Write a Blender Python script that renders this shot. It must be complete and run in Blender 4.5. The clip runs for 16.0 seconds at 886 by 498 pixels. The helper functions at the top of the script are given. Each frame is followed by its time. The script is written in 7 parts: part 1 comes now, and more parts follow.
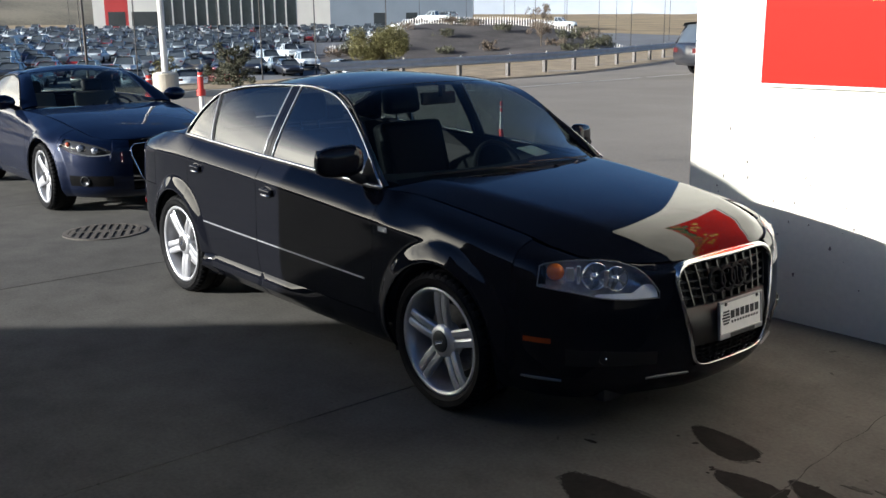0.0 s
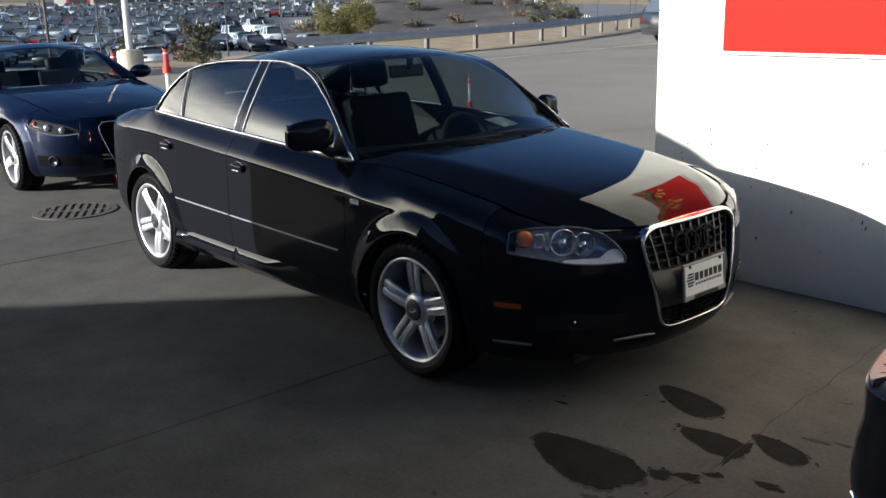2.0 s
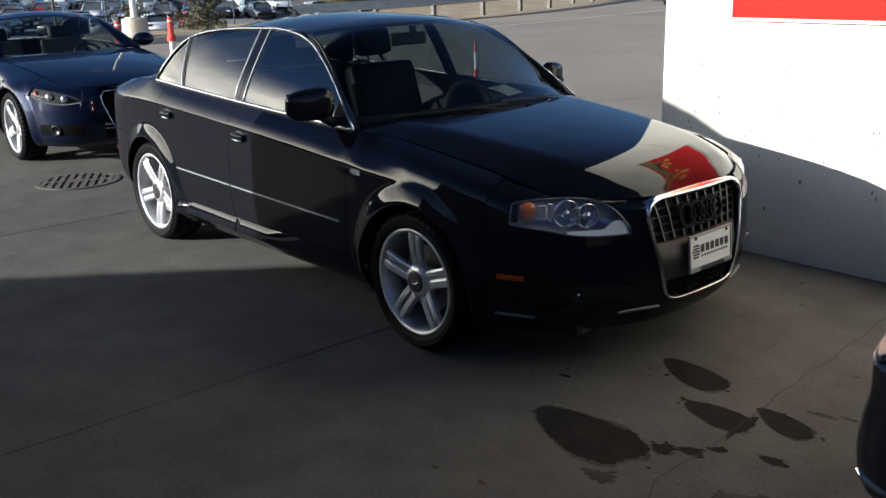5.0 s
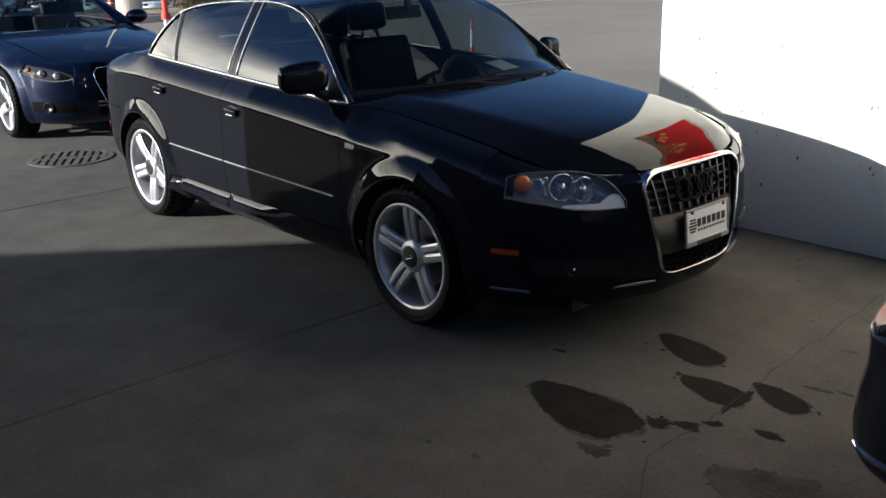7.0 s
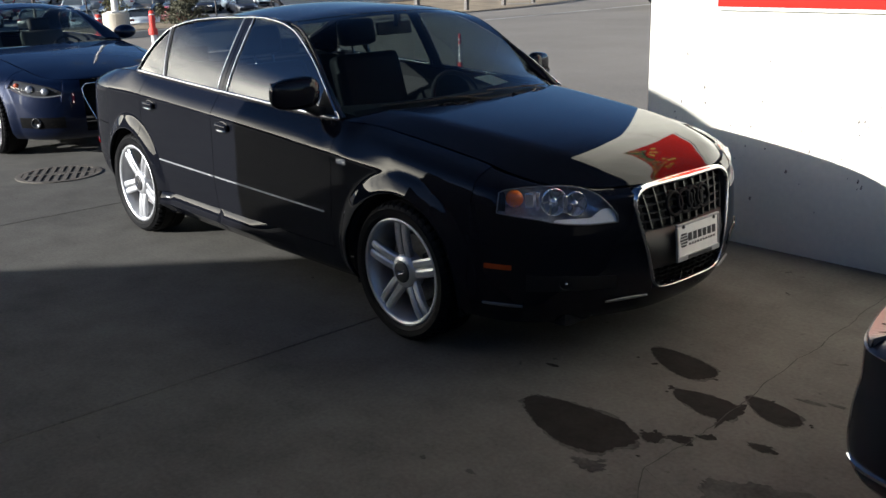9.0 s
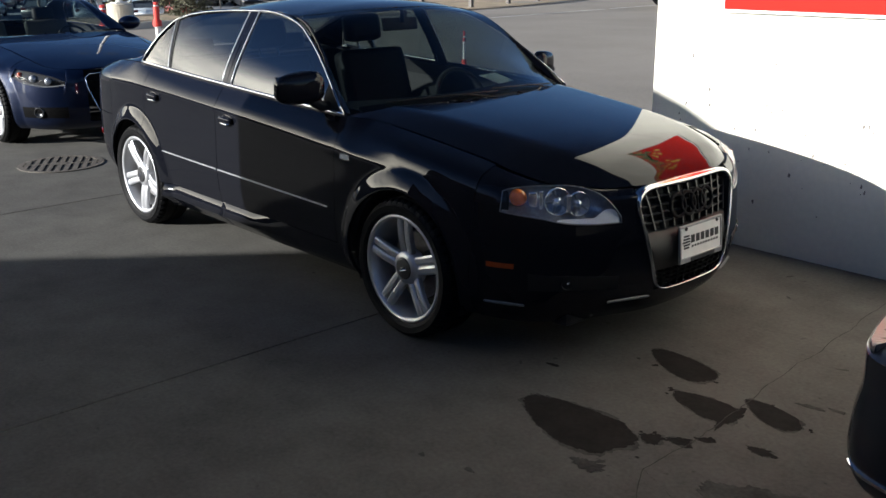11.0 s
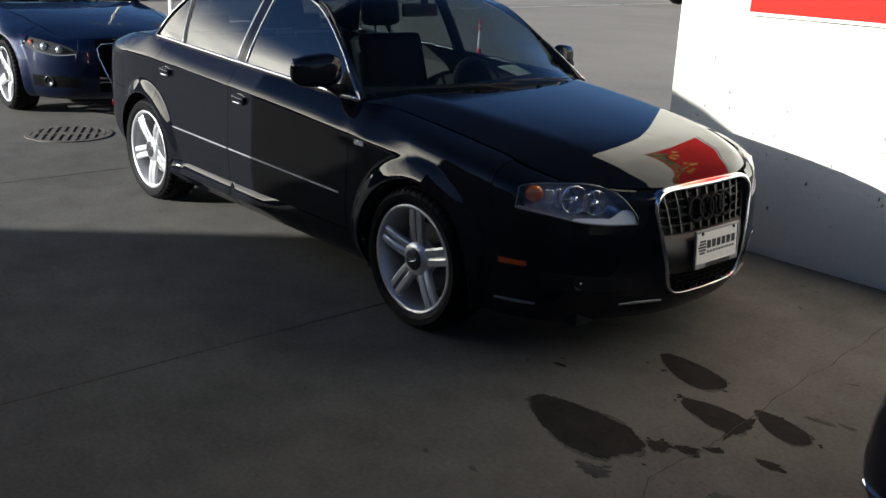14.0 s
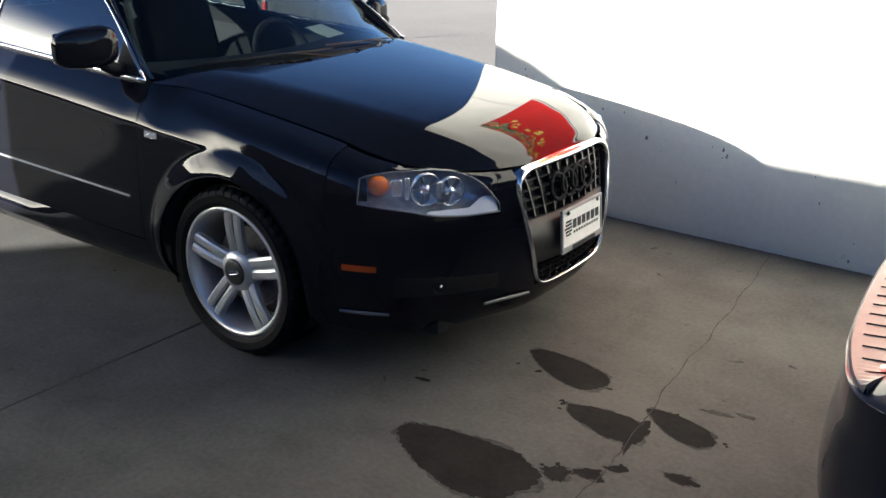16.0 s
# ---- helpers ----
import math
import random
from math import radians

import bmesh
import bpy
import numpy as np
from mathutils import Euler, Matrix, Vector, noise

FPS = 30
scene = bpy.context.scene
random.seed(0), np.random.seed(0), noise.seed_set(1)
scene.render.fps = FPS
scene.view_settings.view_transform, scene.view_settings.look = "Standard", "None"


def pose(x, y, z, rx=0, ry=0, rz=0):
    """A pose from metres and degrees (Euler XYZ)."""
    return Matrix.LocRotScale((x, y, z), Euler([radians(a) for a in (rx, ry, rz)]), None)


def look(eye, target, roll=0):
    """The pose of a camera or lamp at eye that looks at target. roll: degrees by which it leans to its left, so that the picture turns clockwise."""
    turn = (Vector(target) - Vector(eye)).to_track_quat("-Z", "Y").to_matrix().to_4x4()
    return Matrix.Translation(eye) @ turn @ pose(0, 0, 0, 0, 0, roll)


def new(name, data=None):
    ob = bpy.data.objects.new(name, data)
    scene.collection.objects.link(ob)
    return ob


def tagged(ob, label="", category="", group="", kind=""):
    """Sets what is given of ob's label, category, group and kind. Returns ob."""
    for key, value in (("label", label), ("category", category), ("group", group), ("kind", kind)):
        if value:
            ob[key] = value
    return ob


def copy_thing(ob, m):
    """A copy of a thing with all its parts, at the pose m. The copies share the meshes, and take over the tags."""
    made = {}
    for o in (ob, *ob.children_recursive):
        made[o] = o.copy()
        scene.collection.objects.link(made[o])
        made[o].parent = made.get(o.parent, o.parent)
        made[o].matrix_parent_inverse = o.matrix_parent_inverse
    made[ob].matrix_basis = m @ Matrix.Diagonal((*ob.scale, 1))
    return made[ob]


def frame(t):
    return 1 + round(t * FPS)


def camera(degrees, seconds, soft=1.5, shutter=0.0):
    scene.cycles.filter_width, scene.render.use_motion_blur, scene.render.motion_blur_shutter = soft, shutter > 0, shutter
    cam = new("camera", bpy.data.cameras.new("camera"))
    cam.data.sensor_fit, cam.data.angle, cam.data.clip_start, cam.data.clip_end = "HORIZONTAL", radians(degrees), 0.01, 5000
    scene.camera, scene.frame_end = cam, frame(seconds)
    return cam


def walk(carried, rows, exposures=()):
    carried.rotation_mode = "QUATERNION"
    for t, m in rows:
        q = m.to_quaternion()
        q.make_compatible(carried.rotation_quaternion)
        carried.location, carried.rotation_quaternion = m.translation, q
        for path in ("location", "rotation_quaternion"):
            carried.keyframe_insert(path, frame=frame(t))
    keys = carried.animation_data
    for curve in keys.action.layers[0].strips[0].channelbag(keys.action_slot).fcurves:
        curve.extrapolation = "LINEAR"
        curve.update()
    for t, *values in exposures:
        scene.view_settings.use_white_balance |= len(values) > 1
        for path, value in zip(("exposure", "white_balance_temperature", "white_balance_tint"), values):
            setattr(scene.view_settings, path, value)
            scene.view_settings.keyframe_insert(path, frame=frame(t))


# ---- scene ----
cam = camera(50.0, 16.0)
PATH = [
    (0, (4.432, -3.443, 1.693), (2.938, -2.195, 1.236), -0.6),
    (0.5, (4.442, -3.463, 1.696), (2.976, -2.189, 1.22), -0.3),
    (1, (4.478, -3.481, 1.707), (3.003, -2.222, 1.217), -1.1),
    (1.5, (4.492, -3.525, 1.68), (3.056, -2.219, 1.198), -0.8),
    (2, (4.498, -3.499, 1.695), (3.052, -2.215, 1.184), -1.4),
    (2.5, (4.504, -3.5, 1.704), (3.053, -2.22, 1.198), -1.3),
    (3, (4.501, -3.507, 1.696), (3.105, -2.165, 1.196), 0.4),
    (3.5, (4.496, -3.492, 1.706), (3.085, -2.175, 1.183), -0.1),
    (4, (4.499, -3.472, 1.699), (3.047, -2.209, 1.154), -0.9),
    (4.2, (4.494, -3.468, 1.702), (3.044, -2.201, 1.16), -1.2),
    (6.3, (4.461, -3.404, 1.656), (3.03, -2.158, 1.024), -1.8),
    (6.5, (4.461, -3.416, 1.654), (3.043, -2.147, 1.04), -1.4),
    (7, (4.46, -3.419, 1.651), (3.028, -2.164, 1.04), -1.5),
    (7.5, (4.458, -3.42, 1.646), (3.042, -2.154, 1.022), -1.8),
    (8, (4.453, -3.427, 1.651), (3.034, -2.161, 1.03), -1.6),
    (8.5, (4.457, -3.436, 1.657), (3.05, -2.148, 1.058), -1.1),
    (9, (4.447, -3.435, 1.655), (3.027, -2.154, 1.072), -1.5),
    (11.5, (4.436, -3.447, 1.656), (3.017, -2.165, 1.072), -0.2),
    (12, (4.45, -3.471, 1.661), (3.02, -2.181, 1.123), -0.1),
    (12.5, (4.44, -3.467, 1.658), (3.004, -2.191, 1.101), -0.1),
    (13, (4.411, -3.451, 1.654), (2.985, -2.169, 1.083), 0.4),
    (13.5, (4.382, -3.429, 1.657), (2.967, -2.146, 1.064), 0.5),
    (14, (4.356, -3.432, 1.656), (2.943, -2.157, 1.042), 2.5),
    (14.5, (4.157, -3.447, 1.646), (2.753, -2.15, 1.056), 2.0),
    (15, (3.935, -3.443, 1.66), (2.685, -2.015, 1.029), 1.5),
    (15.5, (3.835, -3.259, 1.657), (2.675, -1.777, 0.98), 1.5),
    (16, (3.783, -3.066, 1.639), (2.711, -1.531, 0.935), 1.4),
]
EXPOSURES = [(0, 0.98, 6000, 10), (14, 1.0, 6000, 10), (15, 1.06, 6000, 10), (15.5, 1.27, 6000, 10), (16, 2.1, 6000, 10)]
walk(cam, [(t, look(eye, target, roll)) for t, eye, target, roll in PATH], EXPOSURES)

# ---- light ----
SUN_WAY = Vector((0.38, 1.0, -0.33)).normalized()      # the way the sunlight travels
sun_data = bpy.data.lights.new("sun", "SUN")
sun_data.energy, sun_data.angle, sun_data.color = 5.0, radians(0.53), (1.0, 0.95, 0.87)
sun = new("sun", sun_data)
sun.matrix_world = look((-30, -40, 30), Vector((-30, -40, 30)) + SUN_WAY)
sky_world = bpy.data.worlds.new("sky")
scene.world = sky_world
sky_world.use_nodes = True
wn = sky_world.node_tree
wn.nodes.clear()
sky = wn.nodes.new("ShaderNodeTexSky")
sky.sky_type, sky.sun_disc = "NISHITA", False
sky.sun_elevation = math.asin(-SUN_WAY.z / SUN_WAY.length)
sky.sun_rotation = math.atan2(-SUN_WAY.x, -SUN_WAY.y)
sky.air_density, sky.dust_density = 1.0, 0.3
# cloud banks low in the sky, brightest towards the sun
wco = wn.nodes.new("ShaderNodeTexCoord")
wmap = wn.nodes.new("ShaderNodeMapping")
wmap.inputs["Scale"].default_value = (1.0, 1.0, 3.2)
wnoise = wn.nodes.new("ShaderNodeTexNoise")
wnoise.inputs["Scale"].default_value, wnoise.inputs["Detail"].default_value, wnoise.inputs["Roughness"].default_value = 2.4, 9, 0.55
wramp = wn.nodes.new("ShaderNodeMapRange")
wramp.inputs[1].default_value, wramp.inputs[2].default_value = 0.28, 0.58
wsep = wn.nodes.new("ShaderNodeSeparateXYZ")
whigh = wn.nodes.new("ShaderNodeMapRange")
whigh.interpolation_type = "SMOOTHSTEP"
whigh.inputs[1].default_value, whigh.inputs[2].default_value, whigh.inputs[3].default_value, whigh.inputs[4].default_value = 0.18, 0.42, 1.0, 0.0
wmul = wn.nodes.new("ShaderNodeMath")
wmul.operation = "MULTIPLY"
wdot = wn.nodes.new("ShaderNodeVectorMath")
wdot.operation = "DOT_PRODUCT"
wdot.inputs[1].default_value = -SUN_WAY
wnear = wn.nodes.new("ShaderNodeMapRange")
wnear.interpolation_type = "SMOOTHSTEP"
wnear.inputs[1].default_value, wnear.inputs[2].default_value, wnear.inputs[3].default_value, wnear.inputs[4].default_value = 0.15, 0.95, 12.0, 270.0
wtint = wn.nodes.new("ShaderNodeVectorMath")
wtint.operation = "SCALE"
wtint.inputs[0].default_value = (1.0, 0.90, 0.70)
wmix = wn.nodes.new("ShaderNodeMix")
wmix.data_type = "RGBA"
wn.links.new(wco.outputs["Generated"], wmap.inputs["Vector"])
wn.links.new(wmap.outputs[0], wnoise.inputs["Vector"])
wn.links.new(wnoise.outputs["Fac"], wramp.inputs[0])
wn.links.new(wco.outputs["Generated"], wsep.inputs[0])
wn.links.new(wsep.outputs["Z"], whigh.inputs[0])
wn.links.new(wramp.outputs[0], wmul.inputs[0])
wn.links.new(whigh.outputs[0], wmul.inputs[1])
wside = wn.nodes.new("ShaderNodeMapRange")
wside.interpolation_type = "SMOOTHSTEP"
wside.inputs[1].default_value, wside.inputs[2].default_value = 0.20, 0.66
wboth = wn.nodes.new("ShaderNodeMath")
wboth.operation = "MULTIPLY"
wn.links.new(wdot.outputs["Value"], wside.inputs[0])
wn.links.new(wmul.outputs[0], wboth.inputs[0])
wn.links.new(wside.outputs[0], wboth.inputs[1])
wn.links.new(wboth.outputs[0], wmix.inputs[0])
wblue = wn.nodes.new("ShaderNodeVectorMath")
wblue.operation = "MULTIPLY"
wblue.inputs[1].default_value = (0.70, 0.94, 1.38)      # the deep clear blue of a dry cold day
wn.links.new(sky.outputs[0], wblue.inputs[0])
# a pale horizon and a dark clear zenith
wpale = wn.nodes.new("ShaderNodeMapRange")
wpale.inputs[1].default_value, wpale.inputs[2].default_value, wpale.inputs[3].default_value, wpale.inputs[4].default_value = 0.05, 1.0, 2.65, 0.45
wdeep = wn.nodes.new("ShaderNodeVectorMath")
wdeep.operation = "SCALE"
wn.links.new(wsep.outputs["Z"], wpale.inputs[0])
wn.links.new(wblue.outputs[0], wdeep.inputs[0])
wn.links.new(wpale.outputs[0], wdeep.inputs["Scale"])
wn.links.new(wdeep.outputs[0], wmix.inputs[6])
wn.links.new(wco.outputs["Generated"], wdot.inputs[0])
wn.links.new(wdot.outputs["Value"], wnear.inputs[0])
wn.links.new(wnear.outputs[0], wtint.inputs["Scale"])
wn.links.new(wtint.outputs[0], wmix.inputs[7])
bg = wn.nodes.new("ShaderNodeBackground")
bg.inputs[1].default_value = 0.021
out = wn.nodes.new("ShaderNodeOutputWorld")
wn.links.new(wmix.outputs[2], bg.inputs[0])
wn.links.new(bg.outputs[0], out.inputs[0])


# ---- materials ----
def material(name, colour, rough=0.5, metal=0.0, coat=0.0, spec=0.5, vary=0.0, scale=6.0, bump=0.0, bump_scale=60.0,
             colour2=None, rough_vary=0.0, emit=None, coat_ior=1.5, coat_rough=0.02):
    """A procedural material: two scales of noise vary its colour and its relief."""
    m = bpy.data.materials.new(name)
    m.use_nodes = True
    nt = m.node_tree
    b = nt.nodes["Principled BSDF"]
    b.inputs["Base Color"].default_value = (*colour, 1)
    b.inputs["Roughness"].default_value = rough
    b.inputs["Metallic"].default_value = metal
    b.inputs["Coat Weight"].default_value = coat
    b.inputs["Coat Roughness"].default_value = coat_rough
    b.inputs["Coat IOR"].default_value = coat_ior
    b.inputs["Specular IOR Level"].default_value = spec
    if emit:
        b.inputs["Emission Color"].default_value = (*emit[:3], 1)
        b.inputs["Emission Strength"].default_value = emit[3]
    if vary or bump or rough_vary:
        tc = nt.nodes.new("ShaderNodeTexCoord")
        big = nt.nodes.new("ShaderNodeTexNoise")
        big.inputs["Scale"].default_value, big.inputs["Detail"].default_value = scale, 8
        fine = nt.nodes.new("ShaderNodeTexNoise")
        fine.inputs["Scale"].default_value, fine.inputs["Detail"].default_value = bump_scale, 5
        for n in (big, fine):
            nt.links.new(tc.outputs["Object"], n.inputs["Vector"])
        if vary:
            mixn = nt.nodes.new("ShaderNodeMath")
            mixn.operation = "MULTIPLY_ADD"
            mixn.inputs[1].default_value = 0.35
            nt.links.new(fine.outputs["Fac"], mixn.inputs[0])
            half = nt.nodes.new("ShaderNodeMath")
            half.operation = "MULTIPLY"
            half.inputs[1].default_value = 0.65
            nt.links.new(big.outputs["Fac"], half.inputs[0])
            nt.links.new(half.outputs[0], mixn.inputs[2])
            ramp = nt.nodes.new("ShaderNodeValToRGB")
            c2 = colour2 or tuple(c * (1 - vary) for c in colour)
            c1 = tuple(min(1, c * (1 + vary * 0.6)) for c in colour)
            ramp.color_ramp.elements[0].position, ramp.color_ramp.elements[1].position = 0.36, 0.64
            ramp.color_ramp.elements[0].color, ramp.color_ramp.elements[1].color = (*c2, 1), (*c1, 1)
            nt.links.new(mixn.outputs[0], ramp.inputs[0])
            nt.links.new(ramp.outputs[0], b.inputs["Base Color"])
        if rough_vary:
            mr = nt.nodes.new("ShaderNodeMapRange")
            mr.inputs[3].default_value, mr.inputs[4].default_value = rough - rough_vary, rough + rough_vary
            nt.links.new(big.outputs["Fac"], mr.inputs[0])
            nt.links.new(mr.outputs[0], b.inputs["Roughness"])
        if bump:
            bp = nt.nodes.new("ShaderNodeBump")
            bp.inputs["Strength"].default_value, bp.inputs["Distance"].default_value = bump, 0.01
            nt.links.new(fine.outputs["Fac"], bp.inputs["Height"])
            nt.links.new(bp.outputs[0], b.inputs["Normal"])
    return m


def glass(name, tint, rough=0.0, clear=0.5, straight=0.05):
    """Thin tinted glass: a mirror-like face over a see-through pane."""
    m = bpy.data.materials.new(name)
    m.use_nodes = True
    nt = m.node_tree
    nt.nodes.clear()
    o = nt.nodes.new("ShaderNodeOutputMaterial")
    tr = nt.nodes.new("ShaderNodeBsdfTransparent")
    tr.inputs[0].default_value = (*(c * clear for c in tint), 1)
    gl = nt.nodes.new("ShaderNodeBsdfGlossy")
    gl.inputs["Roughness"].default_value = rough
    # the gloss grows from its straight-on share towards a grazing view, alike from both sides
    fr = nt.nodes.new("ShaderNodeLayerWeight")
    fr.inputs[0].default_value = 0.5
    steep = nt.nodes.new("ShaderNodeMath")
    steep.operation = "POWER"
    steep.inputs[1].default_value = 5.0
    share = nt.nodes.new("ShaderNodeMath")
    share.operation = "MULTIPLY_ADD"
    share.inputs[1].default_value, share.inputs[2].default_value = 1 - straight, straight
    nt.links.new(fr.outputs["Facing"], steep.inputs[0])
    nt.links.new(steep.outputs[0], share.inputs[0])
    mix = nt.nodes.new("ShaderNodeMixShader")
    nt.links.new(share.outputs[0], mix.inputs[0])
    nt.links.new(tr.outputs[0], mix.inputs[1])
    nt.links.new(gl.outputs[0], mix.inputs[2])
    nt.links.new(mix.outputs[0], o.inputs[0])
    return m


def concrete(name, pale, dark):
    """Trowelled concrete: broad clouds, hand-sized mottling, fine grit and scattered small dark specks."""
    m = bpy.data.materials.new(name)
    m.use_nodes = True
    nt = m.node_tree
    b = nt.nodes["Principled BSDF"]
    tc = nt.nodes.new("ShaderNodeTexCoord")
    total = None
    for scale, detail, share, squeeze in ((0.55, 4, 0.34, 1.0), (3.2, 9, 0.36, 1.0), (55.0, 6, 0.30, 1.0)):
        n = nt.nodes.new("ShaderNodeTexNoise")
        n.inputs["Scale"].default_value, n.inputs["Detail"].default_value, n.inputs["Roughness"].default_value = scale, detail, 0.62
        nt.links.new(tc.outputs["Object"], n.inputs["Vector"])
        k = nt.nodes.new("ShaderNodeMath")
        k.operation = "MULTIPLY_ADD"
        k.inputs[1].default_value, k.inputs[2].default_value = share, 0.0
        nt.links.new(n.outputs["Fac"], k.inputs[0])
        if total:
            nt.links.new(total.outputs[0], k.inputs[2])
        total = k
    ramp = nt.nodes.new("ShaderNodeValToRGB")
    ramp.color_ramp.elements[0].position, ramp.color_ramp.elements[1].position = 0.38, 0.62
    ramp.color_ramp.elements[0].color, ramp.color_ramp.elements[1].color = (*dark, 1), (*pale, 1)
    nt.links.new(total.outputs[0], ramp.inputs[0])
    # specks where a coarse and a fine noise are both high
    speck = nt.nodes.new("ShaderNodeTexNoise")
    speck.inputs["Scale"].default_value, speck.inputs["Detail"].default_value = 23.0, 3
    nt.links.new(tc.outputs["Object"], speck.inputs["Vector"])
    cut = nt.nodes.new("ShaderNodeMapRange")
    cut.inputs[1].default_value, cut.inputs[2].default_value, cut.inputs[3].default_value, cut.inputs[4].default_value = 0.68, 0.76, 0.0, 0.55
    nt.links.new(speck.outputs["Fac"], cut.inputs[0])
    mix = nt.nodes.new("ShaderNodeMix")
    mix.data_type = "RGBA"
    mix.inputs[7].default_value = (*(c * 0.5 for c in dark), 1)
    nt.links.new(cut.outputs[0], mix.inputs[0])
    nt.links.new(ramp.outputs[0], mix.inputs[6])
    nt.links.new(mix.outputs[2], b.inputs["Base Color"])
    b.inputs["Roughness"].default_value, b.inputs["Specular IOR Level"].default_value = 0.86, 0.35
    grit = nt.nodes.new("ShaderNodeTexNoise")
    grit.inputs["Scale"].default_value, grit.inputs["Detail"].default_value = 300.0, 4
    nt.links.new(tc.outputs["Object"], grit.inputs["Vector"])
    bp = nt.nodes.new("ShaderNodeBump")
    bp.inputs["Strength"].default_value, bp.inputs["Distance"].default_value = 0.03, 0.01
    nt.links.new(grit.outputs["Fac"], bp.inputs["Height"])
    nt.links.new(bp.outputs[0], b.inputs["Normal"])
    return m


CONCRETE = concrete("concrete", (0.124, 0.118, 0.103), (0.054, 0.0515, 0.045))
ASPHALT = material("asphalt", (0.24, 0.215, 0.18), 0.9, vary=0.25, scale=0.25, bump=0.3, bump_scale=40)
WALL = material("painted_concrete", (0.80, 0.775, 0.665), 0.7, vary=0.09, scale=1.6, bump=0.12, bump_scale=30)
RED_PANEL = material("red_panel", (0.60, 0.012, 0.005), 0.6, spec=0.12, vary=0.04, scale=2, bump=0.02, bump_scale=8)
BLACK_PAINT = material("black_paint", (0.006, 0.0066, 0.0095), 0.5, coat=0.82, spec=0.0, coat_ior=1.37, coat_rough=0.04)
BLUE_PAINT = material("blue_paint", (0.0010, 0.0050, 0.021), 0.45, 0.3, coat=0.85, spec=0.1, coat_ior=1.38)


# ---- helpers for meshes ----
def mesh_object(name, bm, mat, parent=None, smooth=False):
    me = bpy.data.meshes.new(name)
    bmesh.ops.recalc_face_normals(bm, faces=bm.faces)
    bm.to_mesh(me)
    bm.free()
    me.materials.append(mat)
    if smooth:
        me.shade_smooth()
    ob = new(name, me)
    ob.parent = parent
    return ob


def part(name, bm, mat, parent, label="", smooth=False):
    ob = mesh_object(name, bm, mat, parent, smooth)
    if label:
        tagged(ob, label)
    return ob


def box(bm, lo, hi, bevel=0.0):
    lo, hi = Vector(lo), Vector(hi)
    made = bmesh.ops.create_cube(bm, size=1.0, matrix=Matrix.LocRotScale((lo + hi) / 2, None, hi - lo))["verts"]
    if bevel:
        edges = list({e for v in made for e in v.link_edges})
        bmesh.ops.bevel(bm, geom=edges, offset=bevel, segments=2, affect="EDGES", profile=0.6)
    return bm


def boxed(lo, hi, bevel=0.0):
    return box(bmesh.new(), lo, hi, bevel)


# ---- ground ----
def verge(y):
    """Where the drive ends, towards the lot: x for each y."""
    if y < 16.5:
        return -21.8
    return max(-21.8 - 0.36 * (y - 16.5), -42.0)


def rise(x, y):
    """Height of the land: level by the apron, dipping behind the verge, then rising to the hills."""
    q = verge(y) - x
    if q <= 0:
        return 0.0
    if q < 38:
        t = q / 38
        return -2.6 * t * t * (3 - 2 * t)
    return min(-2.6 + 0.026 * (q - 38), 11.0)


def sheet(name, xs, ys, mat, lift, kind="structure"):
    bm = bmesh.new()
    grid = [[bm.verts.new((x, y, rise(x, y) + lift)) for y in ys] for x in xs]
    for i in range(len(xs) - 1):
        for j in range(len(ys) - 1):
            bm.faces.new((grid[i][j], grid[i + 1][j], grid[i + 1][j + 1], grid[i][j + 1]))
    ob = mesh_object(name, bm, mat, smooth=True)
    return tagged(ob, kind=kind)


def steps(a, b, n):
    return [a + (b - a) * i / n for i in range(n + 1)]


DRY_GRASS = material("dry_grass", (0.30, 0.225, 0.12), 0.95, vary=0.45, scale=0.05, bump=0.5, bump_scale=1.5)
DIRT = material("planting_dirt", (0.30, 0.235, 0.15), 0.95, vary=0.4, scale=1.2, bump=0.5, bump_scale=14)
# the lot's asphalt is tinted blue to stand in for distance haze
LOT = material("lot_asphalt_hazed", (0.15, 0.16, 0.175), 0.9, vary=0.25, scale=0.2, bump=0.2, bump_scale=30)
KERB = material("kerb_concrete", (0.42, 0.39, 0.34), 0.85, vary=0.2, scale=2, bump=0.2, bump_scale=40)
west = [-4500, -2500, -1400, -900, -600, -450, -350] + list(range(-300, -20, 7)) + [-20, -10, 10, 40, 80, 150, 400, 1200, 4500]
north = [-4500, -1200, -400, -150, -80, -50] + list(range(-40, 200, 8)) + [220, 260, 320, 400, 520, 700, 1000, 1500, 2500, 4500]
tagged(sheet("ground", west, north, DRY_GRASS, -0.05), "dry tan grassland running out to the hills", "ground")
road_y = steps(-60, 140, 80)
bm = bmesh.new()
rows_ = []
for y in road_y:
    edge = -18.5 if y < 16.5 else verge(y) + 2.2
    rows_.append([bm.verts.new((edge + (40 - edge) * k / 8, y, -0.012)) for k in range(9)])
for r0, r1 in zip(rows_, rows_[1:]):
    for k in range(8):
        bm.faces.new((r0[k], r0[k + 1], r1[k + 1], r1[k]))
tagged(mesh_object("road", bm, ASPHALT), "worn grey asphalt drive with tyre streaks", "road", kind="structure")
tagged(sheet("parking_lot", steps(-262, -44, 60), steps(-30, 190, 60), LOT, 0.03), "dark asphalt car lot", "parking lot")


def slab(x0, x1, y0, y1, name="slab"):
    """A concrete bay with soft edges beside its sawn joints."""
    return boxed((x0 + 0.004, y0 + 0.004, -0.12), (x1 - 0.004, y1 - 0.004, 0.0), 0.004)


